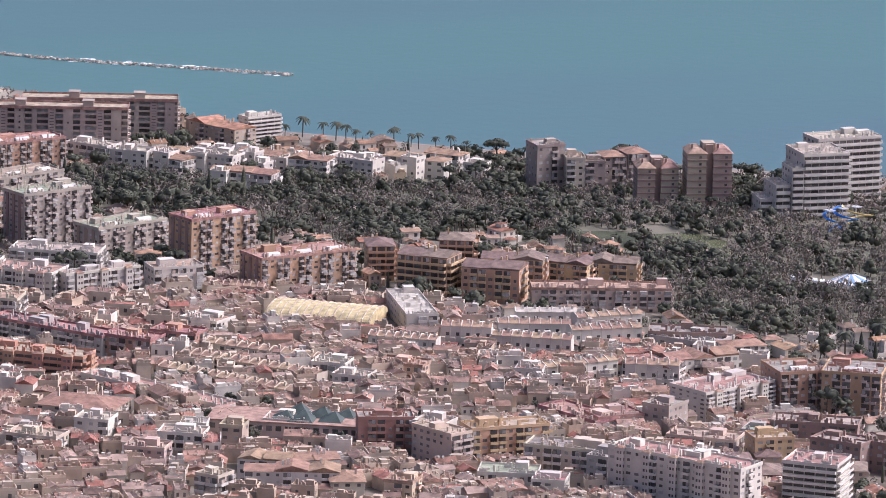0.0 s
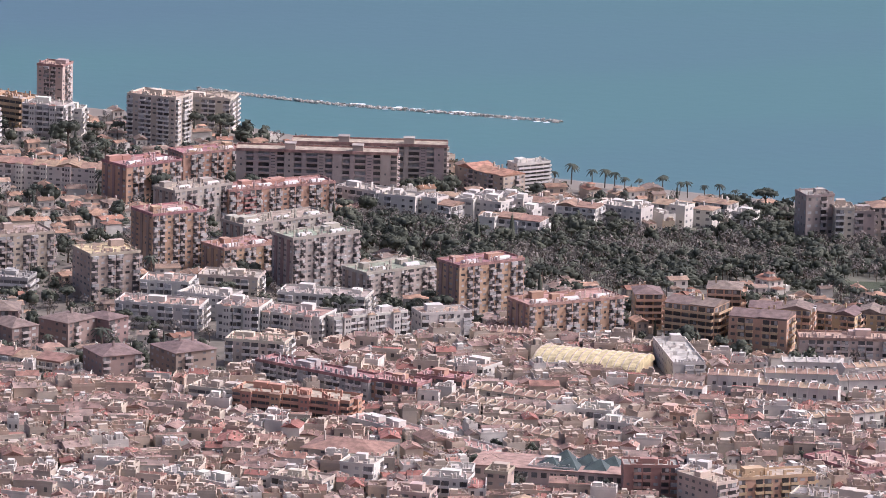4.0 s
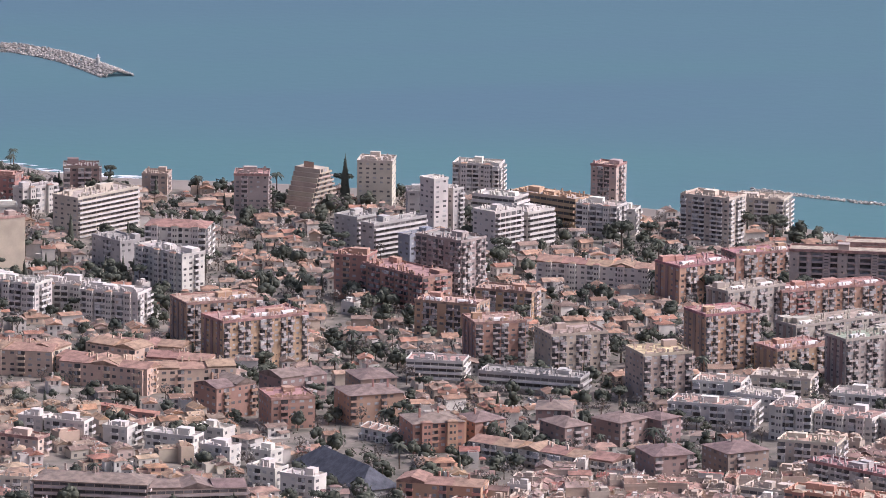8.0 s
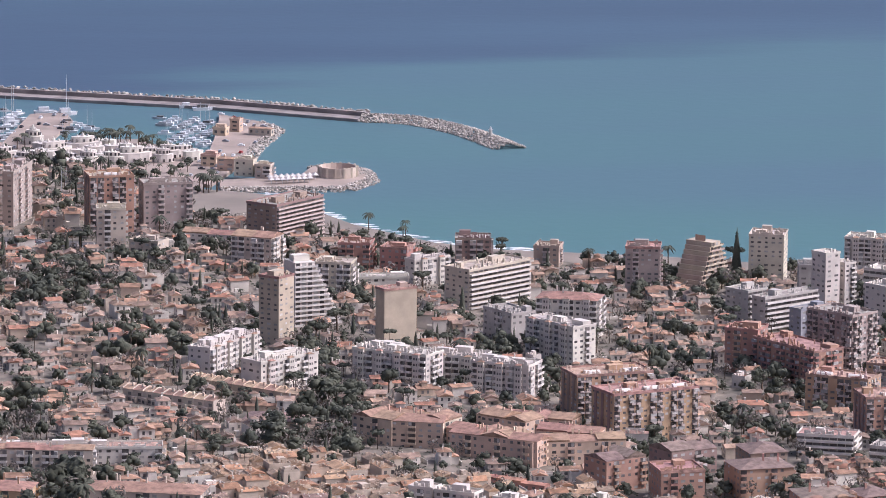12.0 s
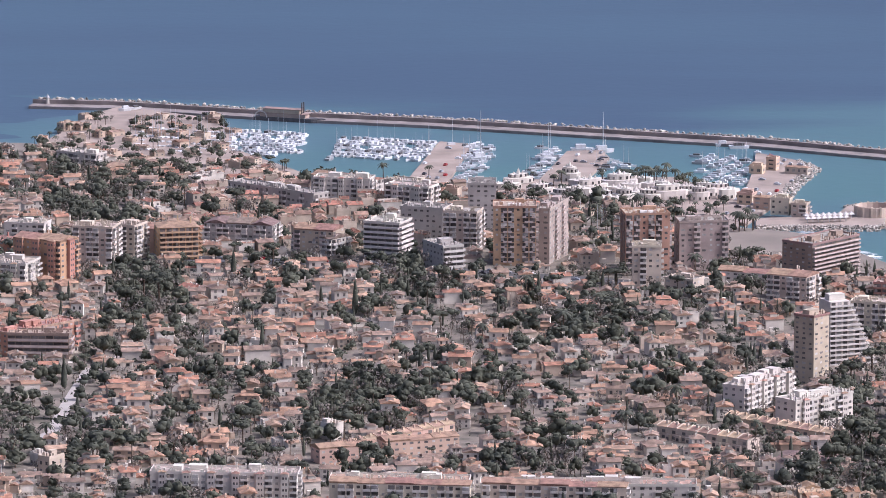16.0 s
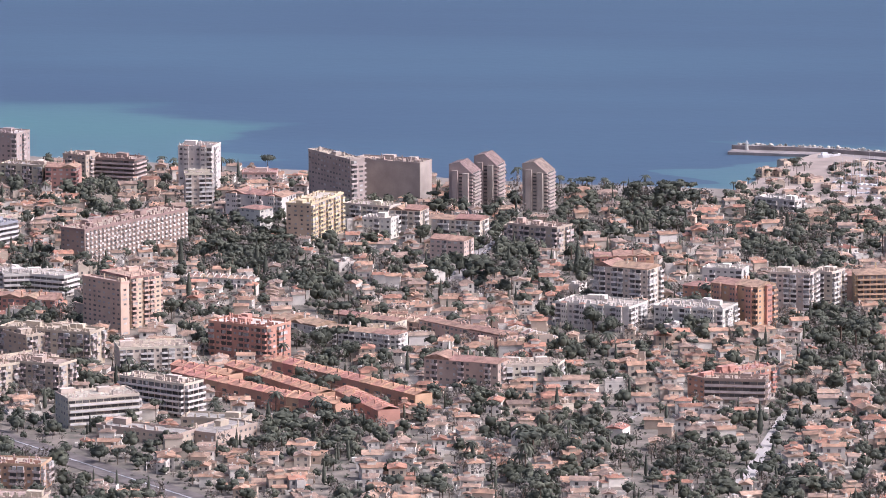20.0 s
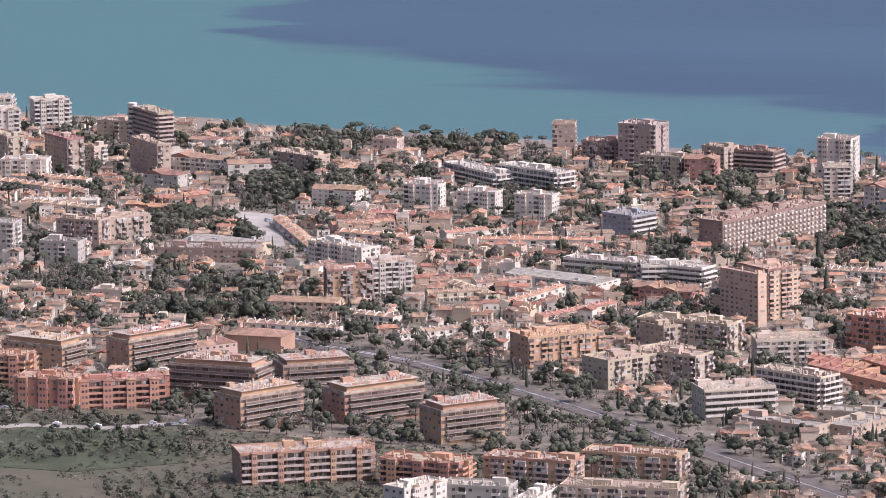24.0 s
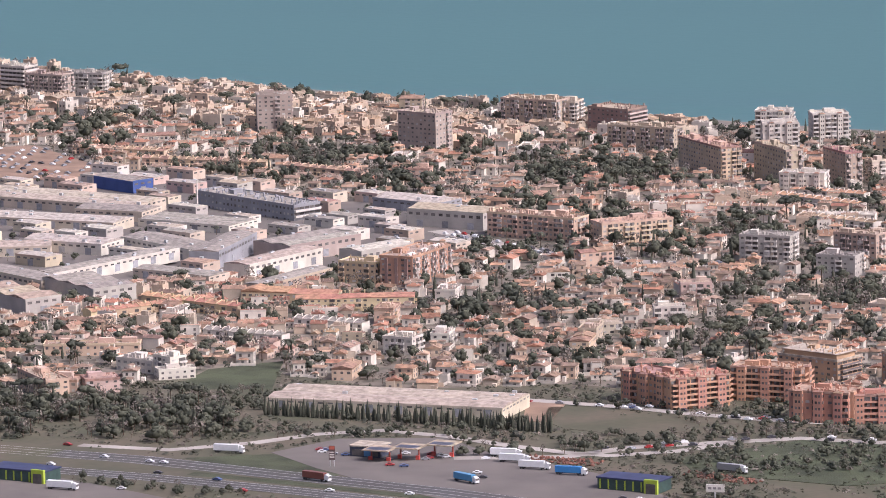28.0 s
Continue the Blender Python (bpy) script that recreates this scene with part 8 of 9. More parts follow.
block(849, 2788, 10.0, 8.6, 10.4, -28, "white", "white", "some", many=0.4, group="white beach houses", name="beach_house")
block(872, 2807, 8.8, 8.5, 8.4, -28, "white", "white", "some", many=0.4, group="white beach houses", name="beach_house")
block(871, 2786, 8.1, 8.1, 11.2, -46, "white", "white", "some", many=0.4, group="white beach houses", name="beach_house")
block(884, 2790, 9.7, 9.9, 9.2, -40, "white", "tile", "some", many=0.4, group="white beach houses", name="beach_house")
block(898, 2806, 8.4, 8.9, 9.2, -46, "white", "tile", "some", many=0.4, group="white beach houses", name="beach_house")
block(901, 2783, 9.5, 9.4, 8.4, -46, "white", "cream", "some", many=0.4, group="white beach houses", name="beach_house")
block(-1147, 2929, 48.5, 10.0, 6.3, 15, "peach", "tanroof", "none")
block(-1121, 2827, 38.6, 12.0, 9.9, -48, "peach", "tanroof", "some")
block(-1103, 2822, 14.7, 14.0, 6.1, -1, "pink", "terra", "none")
block(-1083, 2820, 16.7, 14.0, 7.2, 32, "pink", "terra", "some")
block(-1096, 2897, 23.5, 12.0, 6.2, -21, "white", "grey", "some")
block(-1072, 2885, 13.6, 10.0, 10.2, -32, "white", "white", "some")
block(-1064, 2871, 18.7, 8.0, 5.1, 35, "white", "white", "none")
HEDGE = [(-979, 2783), (-913, 2781), (-831, 2771)]
FIELD = [(-856, 2842), (-836, 2848), (-804, 2817), (-775, 2792), (-786, 2772), (-831, 2784), (-848, 2805)]
DIRT = [(-871, 2855), (-851, 2854), (-843, 2801), (-856, 2800)]
SHRUB_A = [(-825, 2701), (-789, 2695)]
SHRUB_B = [(-744, 2683), (-707, 2666)]
motorhome(963.9, 2510.4)
motorhome(965.7, 2506.1)
motorhome(968.4, 2504.4)
motorhome(970.7, 2501.4)
motorhome(973.0, 2498.4)
motorhome(975.2, 2495.4)
motorhome(977.5, 2492.5)
motorhome(979.7, 2489.5)
motorhome(982.0, 2486.5)
motorhome(983.7, 2482.3)
motorhome(985.4, 2478.1)
GROVE_P = [(-139, 2841), (-98, 2841), (-107, 2749), (-133, 2759)]
GROVE_Q = [(-201, 2876), (-167, 2878), (-158, 2727), (-189, 2740)]
GROVE_R = [(-262, 3023), (-225, 3017), (-216, 2941), (-244, 2889)]
GROVE_S = [(-79, 3252), (-44, 3239), (-39, 3087), (-73, 3099)]
GROVE_T = [(14, 2907), (63, 2927), (60, 2773), (18, 2755)]
GROVE_U = [(-209, 2768), (-177, 2740), (-164, 2616), (-197, 2614)]
GROVE_V = [(37, 2826), (81, 2842), (63, 2766), (33, 2766)]
GROVE_W = [(142, 3116), (201, 3105), (195, 3015), (136, 3043)]
GROVE_X = [(82, 2702), (136, 2698), (132, 2663), (80, 2654)]
GROVE_Y = [(231, 2753), (279, 2781), (265, 2633), (225, 2640)]
GROVE_Z = [(-805, 3694), (-742, 3676), (-745, 3571), (-782, 3540)]
GROVE_AA = [(-677, 3153), (-622, 3103), (-633, 3026), (-682, 3094)]
GROVE_AB = [(-453, 3567), (-383, 3553), (-376, 3459), (-438, 3449)]
GROVE_AC = [(-348, 2864), (-277, 2891), (-267, 2783), (-326, 2789)]
WHITES = [(708, 2812), (744, 2807), (781, 2780), (825, 2780), (871, 2769), (894, 2824), (841, 2836), (799, 2844), (762, 2872), (730, 2902)]
STREET_TREES = [(575, 2319), (594, 2305), (612, 2285), (621, 2262), (629, 2234), (637, 2207)]
boat(128.6, 3703.8, 0.3, True, 2.0)
boat(202.7, 3730.9, 0.2, True, 1.9)
boat(168.7, 3702.3, 0.3, True, 1.5)
boat(113.3, 3751.5, 0.3, True, 1.4)
boat(286.0, 3745.0, 0.1, False, 1.5)
boat(276.5, 3754.0, 0.1, False, 1.4)
boat(190.5, 3735.6, 0.1, False, 1.9)
GROVE_AE = [(-1167, 3727), (-1106, 3771), (-1042, 3739), (-1024, 3674), (-1099, 3648)]
GROVE_AF = [(-961, 3544), (-935, 3550), (-910, 3517), (-874, 3377), (-907, 3393), (-938, 3460)]
GROVE_AG = [(-810, 3653), (-789, 3718), (-738, 3690), (-714, 3602), (-709, 3551), (-763, 3563), (-799, 3589)]
GROVE_AH = [(-734, 3760), (-701, 3731), (-685, 3685), (-713, 3649)]
GROVE_AI = [(-662, 3559), (-614, 3566), (-570, 3561), (-562, 3513), (-621, 3511), (-657, 3530)]
GROVE_AJ = [(-436, 3461), (-429, 3558), (-385, 3548), (-378, 3454), (-427, 3410)]
GROVE_AK = [(298, 3284), (325, 3335), (344, 3291), (377, 3255), (427, 3232), (424, 3208), (372, 3217), (339, 3240), (311, 3256)]
LANE_G = [(-1100, 3436), (-1035, 3377), (-981, 3341), (-907, 3341)]
LANE_H = [(-755, 3507), (-733, 3450), (-705, 3380), (-686, 3364)]
CIRCLE = [(-785, 3540), (-760, 3531), (-735, 3440), (-725, 3400), (-735, 3395), (-758, 3447)]
block(565, 2263, 30.7, 22.0, 7.0, -34, "cream", "tile", "some")
block(503, 2234, 33.5, 10.0, 5.0, -54, "white", "grey", "some")
QUARTER = [(218, 2629), (243, 2638), (281, 2607), (322, 2590), (357, 2580), (373, 2525), (387, 2489), (335, 2470), (274, 2480), (205, 2471), (180, 2540)]
FAR_TOWN = [(-1680, 4190), (-1620, 4000), (-1497, 3890), (-1414, 3881), (-1249, 3817), (-1210, 3797), (-1150, 3880), (-1080, 3900), (-1090, 4000), (-1300, 4060)]
TOWN_B = [(-1223, 3169), (-1148, 3225), (-1062, 3183), (-1011, 3028), (-1031, 2943), (-1080, 2929), (-1161, 2984)]
TOWN_C = [(-759, 3544), (-695, 3554), (-611, 3493), (-535, 3505), (-474, 3146), (-538, 3136), (-578, 3129), (-672, 3278)]
TOWN_D = [(-303, 3246), (-223, 3193), (-206, 3118), (-268, 3113), (-327, 3184)]
TOWN_E = [(-1044, 3632), (-937, 3654), (-866, 3562), (-848, 3489), (-905, 3502), (-1012, 3519)]
TOWN_F = [(-45, 3736), (22, 3708), (100, 3626), (117, 3560), (104, 3356), (-41, 3330)]
block(399, 2403, 17.7, 58.5, 5.0, 18, "grey", "slate", "none", 2)
ESTATE = [(-707, 3021), (-656, 3108), (-589, 3065), (-519, 2988), (-427, 2870), (-358, 2616), (-521, 2580), (-625, 2701)]
VERGE = [(-1257, 2647), (-1058, 2644), (-985, 2633), (-911, 2613), (-830, 2592), (-827, 2584), (-909, 2605), (-981, 2621), (-1053, 2631), (-1251, 2633)]

# ---- ways, lawns, water inside the land ----
def strip(name, pts, width, material, label, lift=0.35, z=None, cat="road"):
    """A way along a line of points, laid on the ground."""
    fine = [Vector((*pts[0], 0))]
    for a, b in zip(pts, pts[1:]):
        a, b = Vector((*a, 0)), Vector((*b, 0))
        k = max(1, int((b - a).length / 12))
        fine += [a.lerp(b, (i + 1) / k) for i in range(k)]
    v, f = [], []
    for i, p in enumerate(fine):
        t = (fine[min(i + 1, len(fine) - 1)] - fine[max(i - 1, 0)]).normalized()
        nrm = Vector((-t.y, t.x, 0)) * (width / 2)
        for q in (p - nrm, p, p + nrm):
            v.append((q.x, q.y, (gz(q.x, q.y) if z is None else z) + lift))
        for s in (-1.9, -1.4, -1, -0.5, 0, 0.5, 1, 1.4, 1.9) if width < 12 else (-1, -0.5, 0, 0.5, 1):
            q = p + nrm * s
            for dx in (-2, 2):
                TAKEN.add((int((q.x + dx) // 4), int(q.y // 4)))
    for i in range(len(fine) - 1):
        for k in (0, 1):
            f.append((i * 3 + k, i * 3 + k + 1, i * 3 + k + 4, i * 3 + k + 3))
    return tagged(part(name, (v, [], [tuple(reversed(q)) for q in f]), material), label, cat, kind="structure")


def patch(name, ring, material, label, lift=0.3, z=None, cat="ground", take=True):
    """A level or draped area inside a ring, with a low edge."""
    xs, ys = [p[0] for p in ring], [p[1] for p in ring]
    ar = sum(ring[i][0] * ring[(i + 1) % len(ring)][1] - ring[(i + 1) % len(ring)][0] * ring[i][1] for i in range(len(ring)))
    ring = ring if ar > 0 else ring[::-1]
    zz = [((gz(x, y) if z is None else z) + lift) for x, y in ring]
    n = len(ring)
    v = [(x, y, q) for (x, y), q in zip(ring, zz)] + [(x, y, q - 2.2) for (x, y), q in zip(ring, zz)]
    f = [tuple(range(n))] + [(i, n + i, n + (i + 1) % n, (i + 1) % n) for i in range(n)]
    if take:
        for a in range(int(min(xs) // 4), int(max(xs) // 4) + 1):
            for b in range(int(min(ys) // 4), int(max(ys) // 4) + 1):
                if inside(a * 4 + 2, b * 4 + 2, ring):
                    TAKEN.add((a, b))
    return tagged(part(name, (v, [], f), material), label, cat, kind="structure")


GRASS = mat("lawn", (0.072, 0.084, 0.042), 0.95, 0.35, 0.05, bump=0.5)
PALE = mat("pale_road", (0.42, 0.38, 0.34), 0.95, 0.2, 0.05)
POND = mat("pond_water", (0.17, 0.18, 0.10), 0.2, 0.1, 0.05)
EARTH = mat("bare_earth", (0.30, 0.20, 0.14), 0.95, 0.3, 0.04)
strip("highway", HIGHWAY_A, 20, ASPHALT, "wide grey asphalt motorway carriageway past the town")
strip("highway", HIGHWAY_B, 17, ASPHALT, "wide grey asphalt motorway carriageway past the town")
for way, wd in ((HIGHWAY_A, 20), (HIGHWAY_B, 17)):
    for off in (-wd / 2 + 1.2, -wd / 6, wd / 6, wd / 2 - 1.2):
        strip("lane_line", [(x + off * 0.25, y + off * 0.97) for x, y in way], 0.35, MARKING, "worn white lane line on the motorway", 0.42, cat="marking")
strip("slip_road", SLIP, 8, PALE, "pale narrow slip road curving past the service area")
for (xa, ya), (xb, yb) in zip(RAILWAY, RAILWAY[1:]):
    claim(xa - 9, ya - 8, math.hypot(xb - xa, yb - ya), 9, math.degrees(math.atan2(yb - ya, xb - xa)), 2.0)
strip("railway", RAILWAY, 17, mat("ballast", (0.155, 0.13, 0.115), 0.95, 0.3, 0.2), "dark railway cutting with gravel ballast", cat="railway")
for off in (-4.2, -2.6, 2.6, 4.2):
    strip("rail", [(x - off * 0.5, y + off * 0.85) for x, y in RAILWAY], 0.5, METAL, "long steel rail on the railway", 0.5, cat="rail")
for way, wd in ((LANE_A, 6), (LANE_B, 9), (LANE_C, 9), (LANE_D, 9), (LANE_E, 3), (LANE_F, 8), (LANE_G, 14), (LANE_H, 10), (AVENUE, 20)):
    strip("street", way, wd, PALE if wd < 15 else ASPHALT, "pale sunlit street between the houses")
patch("service_area", SERVICE, YARD_TOP, "wide asphalt yard of the motorway service area", 0.35)
patch("service_yard", YARD, YARD_TOP, "grey asphalt yard beside the motorway", 0.35)
patch("car_park", PARKING, EARTH, "brown earthen car park beside the industrial halls", 0.4)
for g in (LAWN_A, LAWN_B, LAWN_C, GREEN):
    patch("lawn", g, GRASS, "rough green lawn with worn patches", 0.3, take=g is not LAWN_C)
patch("park_ground", PARK, mat("park_grass", (0.17, 0.155, 0.115), 0.95, 0.4, 0.03, col2=(0.10, 0.105, 0.07), fine=0.3), "dry grass and sandy paths under the park trees", 0.12, take=False)
patch("works_yard", WORKS, YARD_TOP, "pale concrete yards between the industrial halls", 0.15, take=False)
patch("meadow", SCRUB, MEADOW, "rough olive meadow with dry earth patches", 0.12, take=False)
patch("meadow", FIELD, MEADOW, "open field of dull rough grass beside the road", 0.3)
patch("verge", VERGE, GRASS, "grass verge between the motorway carriageways", 0.25)
patch("bare_plot", DIRT, EARTH, "bare reddish earth plot beside the hall", 0.3)
patch("crossing", CIRCLE, PALE, "wide pale street crossing with parked cars", 0.3, cat="road")
patch("beach", [(-924, 3981), (-893, 3976), (-853, 3947), (-851, 3912), (-874, 3925), (-909, 3922)], SAND, "pale strip of beach sand below the hotels", 0.4, cat="beach")
patch("beach", BEACH, SAND, "wide beach of trodden grey-brown sand", 0.6, cat="beach")
patch("lake", LAKE, POND, "murky green park lake among trees", 0.3, cat="lake")

for x in range(-1270, -755, 3):
    ya = float(np.interp(x, [q[0] for q in HIGHWAY_A], [q[1] for q in HIGHWAY_A]))
    yb = float(np.interp(x, [q[0] for q in HIGHWAY_B], [q[1] for q in HIGHWAY_B]))
    for k in range(int(yb) - 14, int(ya) + 16, 3):
        TAKEN.add((int(x // 4), int(k // 4)))

# ---- the harbour ----
QUAY = mat("quay_paving", (0.36, 0.29, 0.24), 0.9, 0.2, 0.05)
for ring, nm in ((QUAY_WEST, "quay"), (PIER_A, "pier"), (PIER_B, "pier"), (PIER_C, "pier"), (ISLE, "island")):
    patch(nm, ring, QUAY, "paved harbour %s of warm grey stone" % nm, 0.4, z=1.2, cat="quay", take=nm != "quay")
CONCRETE = mat("mole_concrete", (0.29, 0.25, 0.23), 0.9, 0.25, 0.08)


def mole(pts, width, top, wall):
    """A breakwater: quay deck, and a sea wall along its outer side."""
    e = root("breakwater", pts[0][0], pts[0][1], 0)
    o = Vector((pts[0][0], pts[0][1], 0))
    for nm, w, a, z0, z1 in (("deck", width, 0, -3, top), ("sea_wall", 2.5, width / 2, -3, top + wall)):
        v, f = [], []
        for i, p in enumerate(pts):
            q0, q1 = Vector((*pts[max(i - 1, 0)], 0)), Vector((*pts[min(i + 1, len(pts) - 1)], 0))
            t = (q1 - q0).normalized()
            nr = Vector((-t.y, t.x, 0))
            c = Vector((*p, 0)) - o + nr * a
            for s, z in ((-1, z0), (-1, z1), (1, z1), (1, z0)):
                r = c + nr * s * w / 2
                v.append((r.x, r.y, z))
        for i in range(len(pts) - 1):
            for k in range(4):
                f.append((i * 4 + k, i * 4 + (k + 1) % 4, i * 4 + 4 + (k + 1) % 4, i * 4 + 4 + k))
        n = len(v)
        f += [(0, 3, 2, 1), (n - 4, n - 3, n - 2, n - 1)]
        bm = bmesh.new()
        vs = [bm.verts.new(q) for q in v]
        for q in f:
            bm.faces.new([vs[i] for i in q])
        bmesh.ops.recalc_face_normals(bm, faces=bm.faces)
        part(nm, bm, CONCRETE, e)
    return tagged(e, "long grey concrete breakwater with a high sea wall", "breakwater")


def rocks(name, pts, width, top, count, label, size=1.5):
    """A heaped mound of boulders along a line, one object."""
    rng, s = random.Random(len(pts) * 31 + count), Soup()
    seg = [(Vector((*a, 0)), Vector((*b, 0))) for a, b in zip(pts, pts[1:])]
    lens = [(b - a).length for a, b in seg]
    for _ in range(count):
        a, b = rng.choices(seg, lens)[0]
        t = (b - a).normalized()
        off = rng.uniform(-1, 1)
        p = a.lerp(b, rng.random()) + Vector((-t.y, t.x, 0)) * off * width / 2
        clump(s, p.x, p.y, top * (1 - abs(off)) + rng.uniform(-0.6, 0.4), rng.uniform(0.6, 1.2) * size, rng)
    return tagged(s.put(name, [ROCK]), label, "rocks", kind="stuff")


mole([*MOLE, *MOLE_B], 13, 1.5, 2.5)
rocks("mole_boulders", MOLE_ROCK, 21, 3.6, 4200, "heap of pale boulders curving round the harbour mouth", 0.72)
rocks("mole_boulders", [(x + 5, y + 11) for x, y in (*MOLE, *MOLE_B)], 8, 4.3, 2600, "pale boulders along the outer side of the breakwater", 1.1)
rocks("shelter_reef", SHELTER, 5, 0.5, 800, "low broken reef of dark and pale boulders in the sea", 0.75)
rocks("pier_boulders", [PIER_C[1], PIER_C[2], PIER_C[3], PIER_C[4]], 12, 1.8, 700, "pale boulders at the foot of the harbour pier", 1.0)
rocks("island_boulders", [ISLE[2], ISLE[3], ISLE[4], ISLE[5], ISLE[6], ISLE[7], ISLE[8]], 14, 1.8, 2200, "pale boulders round the small harbour island", 0.75)


def foam():
    """Broken white water along the reef."""
    rng, s = random.Random(5), Soup()
    a0, b0 = Vector((*SHELTER[2], 0)), Vector((*SHELTER[-1], 0))
    for _ in range(34):
        p = a0.lerp(b0, rng.random()) + Vector((rng.uniform(-5, 5), rng.uniform(-4, 9), 0))
        r = rng.uniform(0.4, 1.5)
        ring = [(p.x + r * 2.2 * math.cos(k * 1.0472) * rng.uniform(0.6, 1.2), p.y + r * math.sin(k * 1.0472) * rng.uniform(0.6, 1.2)) for k in range(6)]
        s.prism(ring, -0.35, rng.uniform(-0.2, 0.15))
    # surf on the beach by the harbour
    for k in range(60):
        t = k / 60
        x = 300 + 130 * t + rng.uniform(-6, 6)
        y = coast(x) + 14 + rng.uniform(-3, 5)
        r = rng.uniform(0.6, 2.0)
        s.prism([(x + r * 3 * math.cos(j * 1.0472), y + r * math.sin(j * 1.0472)) for j in range(6)], -0.35, -0.15)
    tagged(s.put("surf", [mat("foam", (0.78, 0.80, 0.80), 0.9, 0.1, 0.5)]), "white surf breaking on reef and beach", "surf", kind="stuff")


foam()



paddle_steamer(16, 3858, -22)


# ---- boats at their moorings ----
def moor(ring, dx, dy, rot, singles, masts, turn):
    """Rows of boats inside a ring: the first ones singly, the rest together."""
    pts = [p for p in lattice(ring, dx, dy, rot, 0.5, land=False)]
    for i, (x, y) in enumerate(pts):
        if RNG.random() < 0.1:
            continue
        mast = RNG.random() < masts
        a = turn + RNG.choice((0, math.pi)) + RNG.uniform(-0.08, 0.08)
        if i % max(1, len(pts) // max(1, singles)) == 0:
            boat(x, y, a, mast, RNG.uniform(0.8, 1.25))
        else:
            fleet.add(RNG.choice(FLEET[mast]), x, y, -0.1, a, (1, 1, RNG.uniform(0.9, 1.2)))


fleet = Bulk()
FLEET = {m: [] for m in (False, True)}
for m in FLEET:
    for q in range(5):
        h_, c_, m_ = boat_soups(q, m)
        FLEET[m].append(joined((h_, c_, m_)))
for ring, dx, dy, tn in ((BOATS_A, 3.4, 15, 1.5), (BOATS_B, 11, 5, 0.3), (BOATS_C, 11, 5, 0.3), (BOATS_D, 10, 8, 0.2), (BOATS_E, 3.4, 15, 1.5), (BOATS_F, 11, 6, 0.1), (BOATS_G, 10, 7, 0.4)):
    moor(ring, dx, dy, radians(-22), 9, 0.28, tn + radians(-22))
fleet.put("moored_fleet", [HULL, HULL, METAL], "rows of white boats moored close together", "boats")
patch("quay", QUAY_MID, QUAY, "paved harbour quay of warm grey stone", 0.2, z=1.2, cat="quay", take=False)
DOMES = [(171, 3550), (181, 3593), (188, 3569), (195, 3549), (205, 3587), (211, 3557), (220, 3547), (228, 3566), (246, 3545), (261, 3570), (267, 3554), (197, 3533), (216, 3600), (179, 3615),
         (139, 3592), (149, 3608), (157, 3571), (178, 3560), (186, 3582), (203, 3570), (212, 3575), (222, 3580), (232, 3552), (240, 3560), (252, 3560), (206, 3540)]
for i, (x, y) in enumerate(DOMES):
    ring_house(x + RNG.uniform(-2, 2), y + RNG.uniform(-3, 3), RNG.uniform(4.5, 7.2), RNG.uniform(5.0, 9.0))
for x, y in ((211, 3605), (216, 3611), (220, 3615), (223, 3614), (228, 3620), (234, 3622), (237, 3601), (245, 3595), (261, 3449), (265, 3453), (268, 3458), (270, 3445)):
    tree(x, y, "palm", RNG.uniform(0.95, 1.25), 1.6)
for x, y, w, d, h in ((283, 3640, 8, 6, 4), (294, 3652, 6, 6, 7), (304, 3640, 14, 5, 4), (268, 3532, 9, 7, 6), (276, 3516, 10, 6, 7)):
    block(x, y, w, d, h, -25, "peach" if w < 13 else "cream", "tile" if w > 9 else "cream", "none", z=1.6, group="harbour houses", name="harbour_building")
# the crowded harbour village on its spit
village = [(x, y, RNG.uniform(0, 3.1)) for x, y in lattice(QUAY_WEST, 12, 14, 0.3, 3.0, (4, 0), land=False) if RNG.random() < 0.55 and y < 3870]
vb = Bulk()
VB = [joined(town_soups(q)) for q in range(12)]
for x, y, a in village:
    v, f, m = RNG.choice(VB)
    # only the darker wall and roof colours: they stand in for shadow over the spit
    vb.add((v, f, np.array([RNG.choice((1, 2, 2)), 3 + RNG.choice((0, 1, 1, 3)), 8, 2])[m]), x, y, 1.6, a, (1.1, 1.1, RNG.uniform(0.45, 0.8)))
    TAKEN.add((int(x // 4), int(y // 4)))
vb.put("harbour_village", [*BULK_WALL, *HOUSE_ROOF, GLASS], "crowded cream harbour houses with terraces and small towers", "houses")
for x, y in lattice(QUAY_WEST, 13, 12, -0.3, 3.0, land=False):
    if y > 3872 and RNG.random() < 0.6:
        o = boat(x, y, RNG.uniform(0, 6.28), False, RNG.uniform(0.8, 1.3))
        o.location.z = 2.1

# ---- houses and trees that fill the quarters ----
VIEW = [(x, near_line(x)) for x in range(-1900, 1301, 100)] + [(x, coast(x) - 28) for x in range(1300, -1901, -100)]

GROVE_AD = [(-243, 3730), (-194, 3745), (-153, 3725), (-158, 3551), (-217, 3522)]
GROVE_AL = [(-847, 3936), (-792, 3956), (-729, 3905), (-680, 3866), (-669, 3801), (-724, 3829), (-771, 3850), (-817, 3862)]
GROVE_AM = [(-821, 3682), (-812, 3719), (-777, 3739), (-737, 3678), (-737, 3611), (-733, 3523), (-758, 3551), (-782, 3616), (-802, 3613)]
GROVE_AN = [(-834, 3522), (-796, 3537), (-776, 3478), (-772, 3430), (-809, 3436)]
GROVE_AO = [(-772, 3315), (-727, 3257), (-690, 3140), (-708, 3078), (-744, 3130), (-761, 3230)]
GROVE_AP = [(-845, 3262), (-815, 3275), (-775, 3240), (-760, 3190), (-800, 3170), (-830, 3190)]
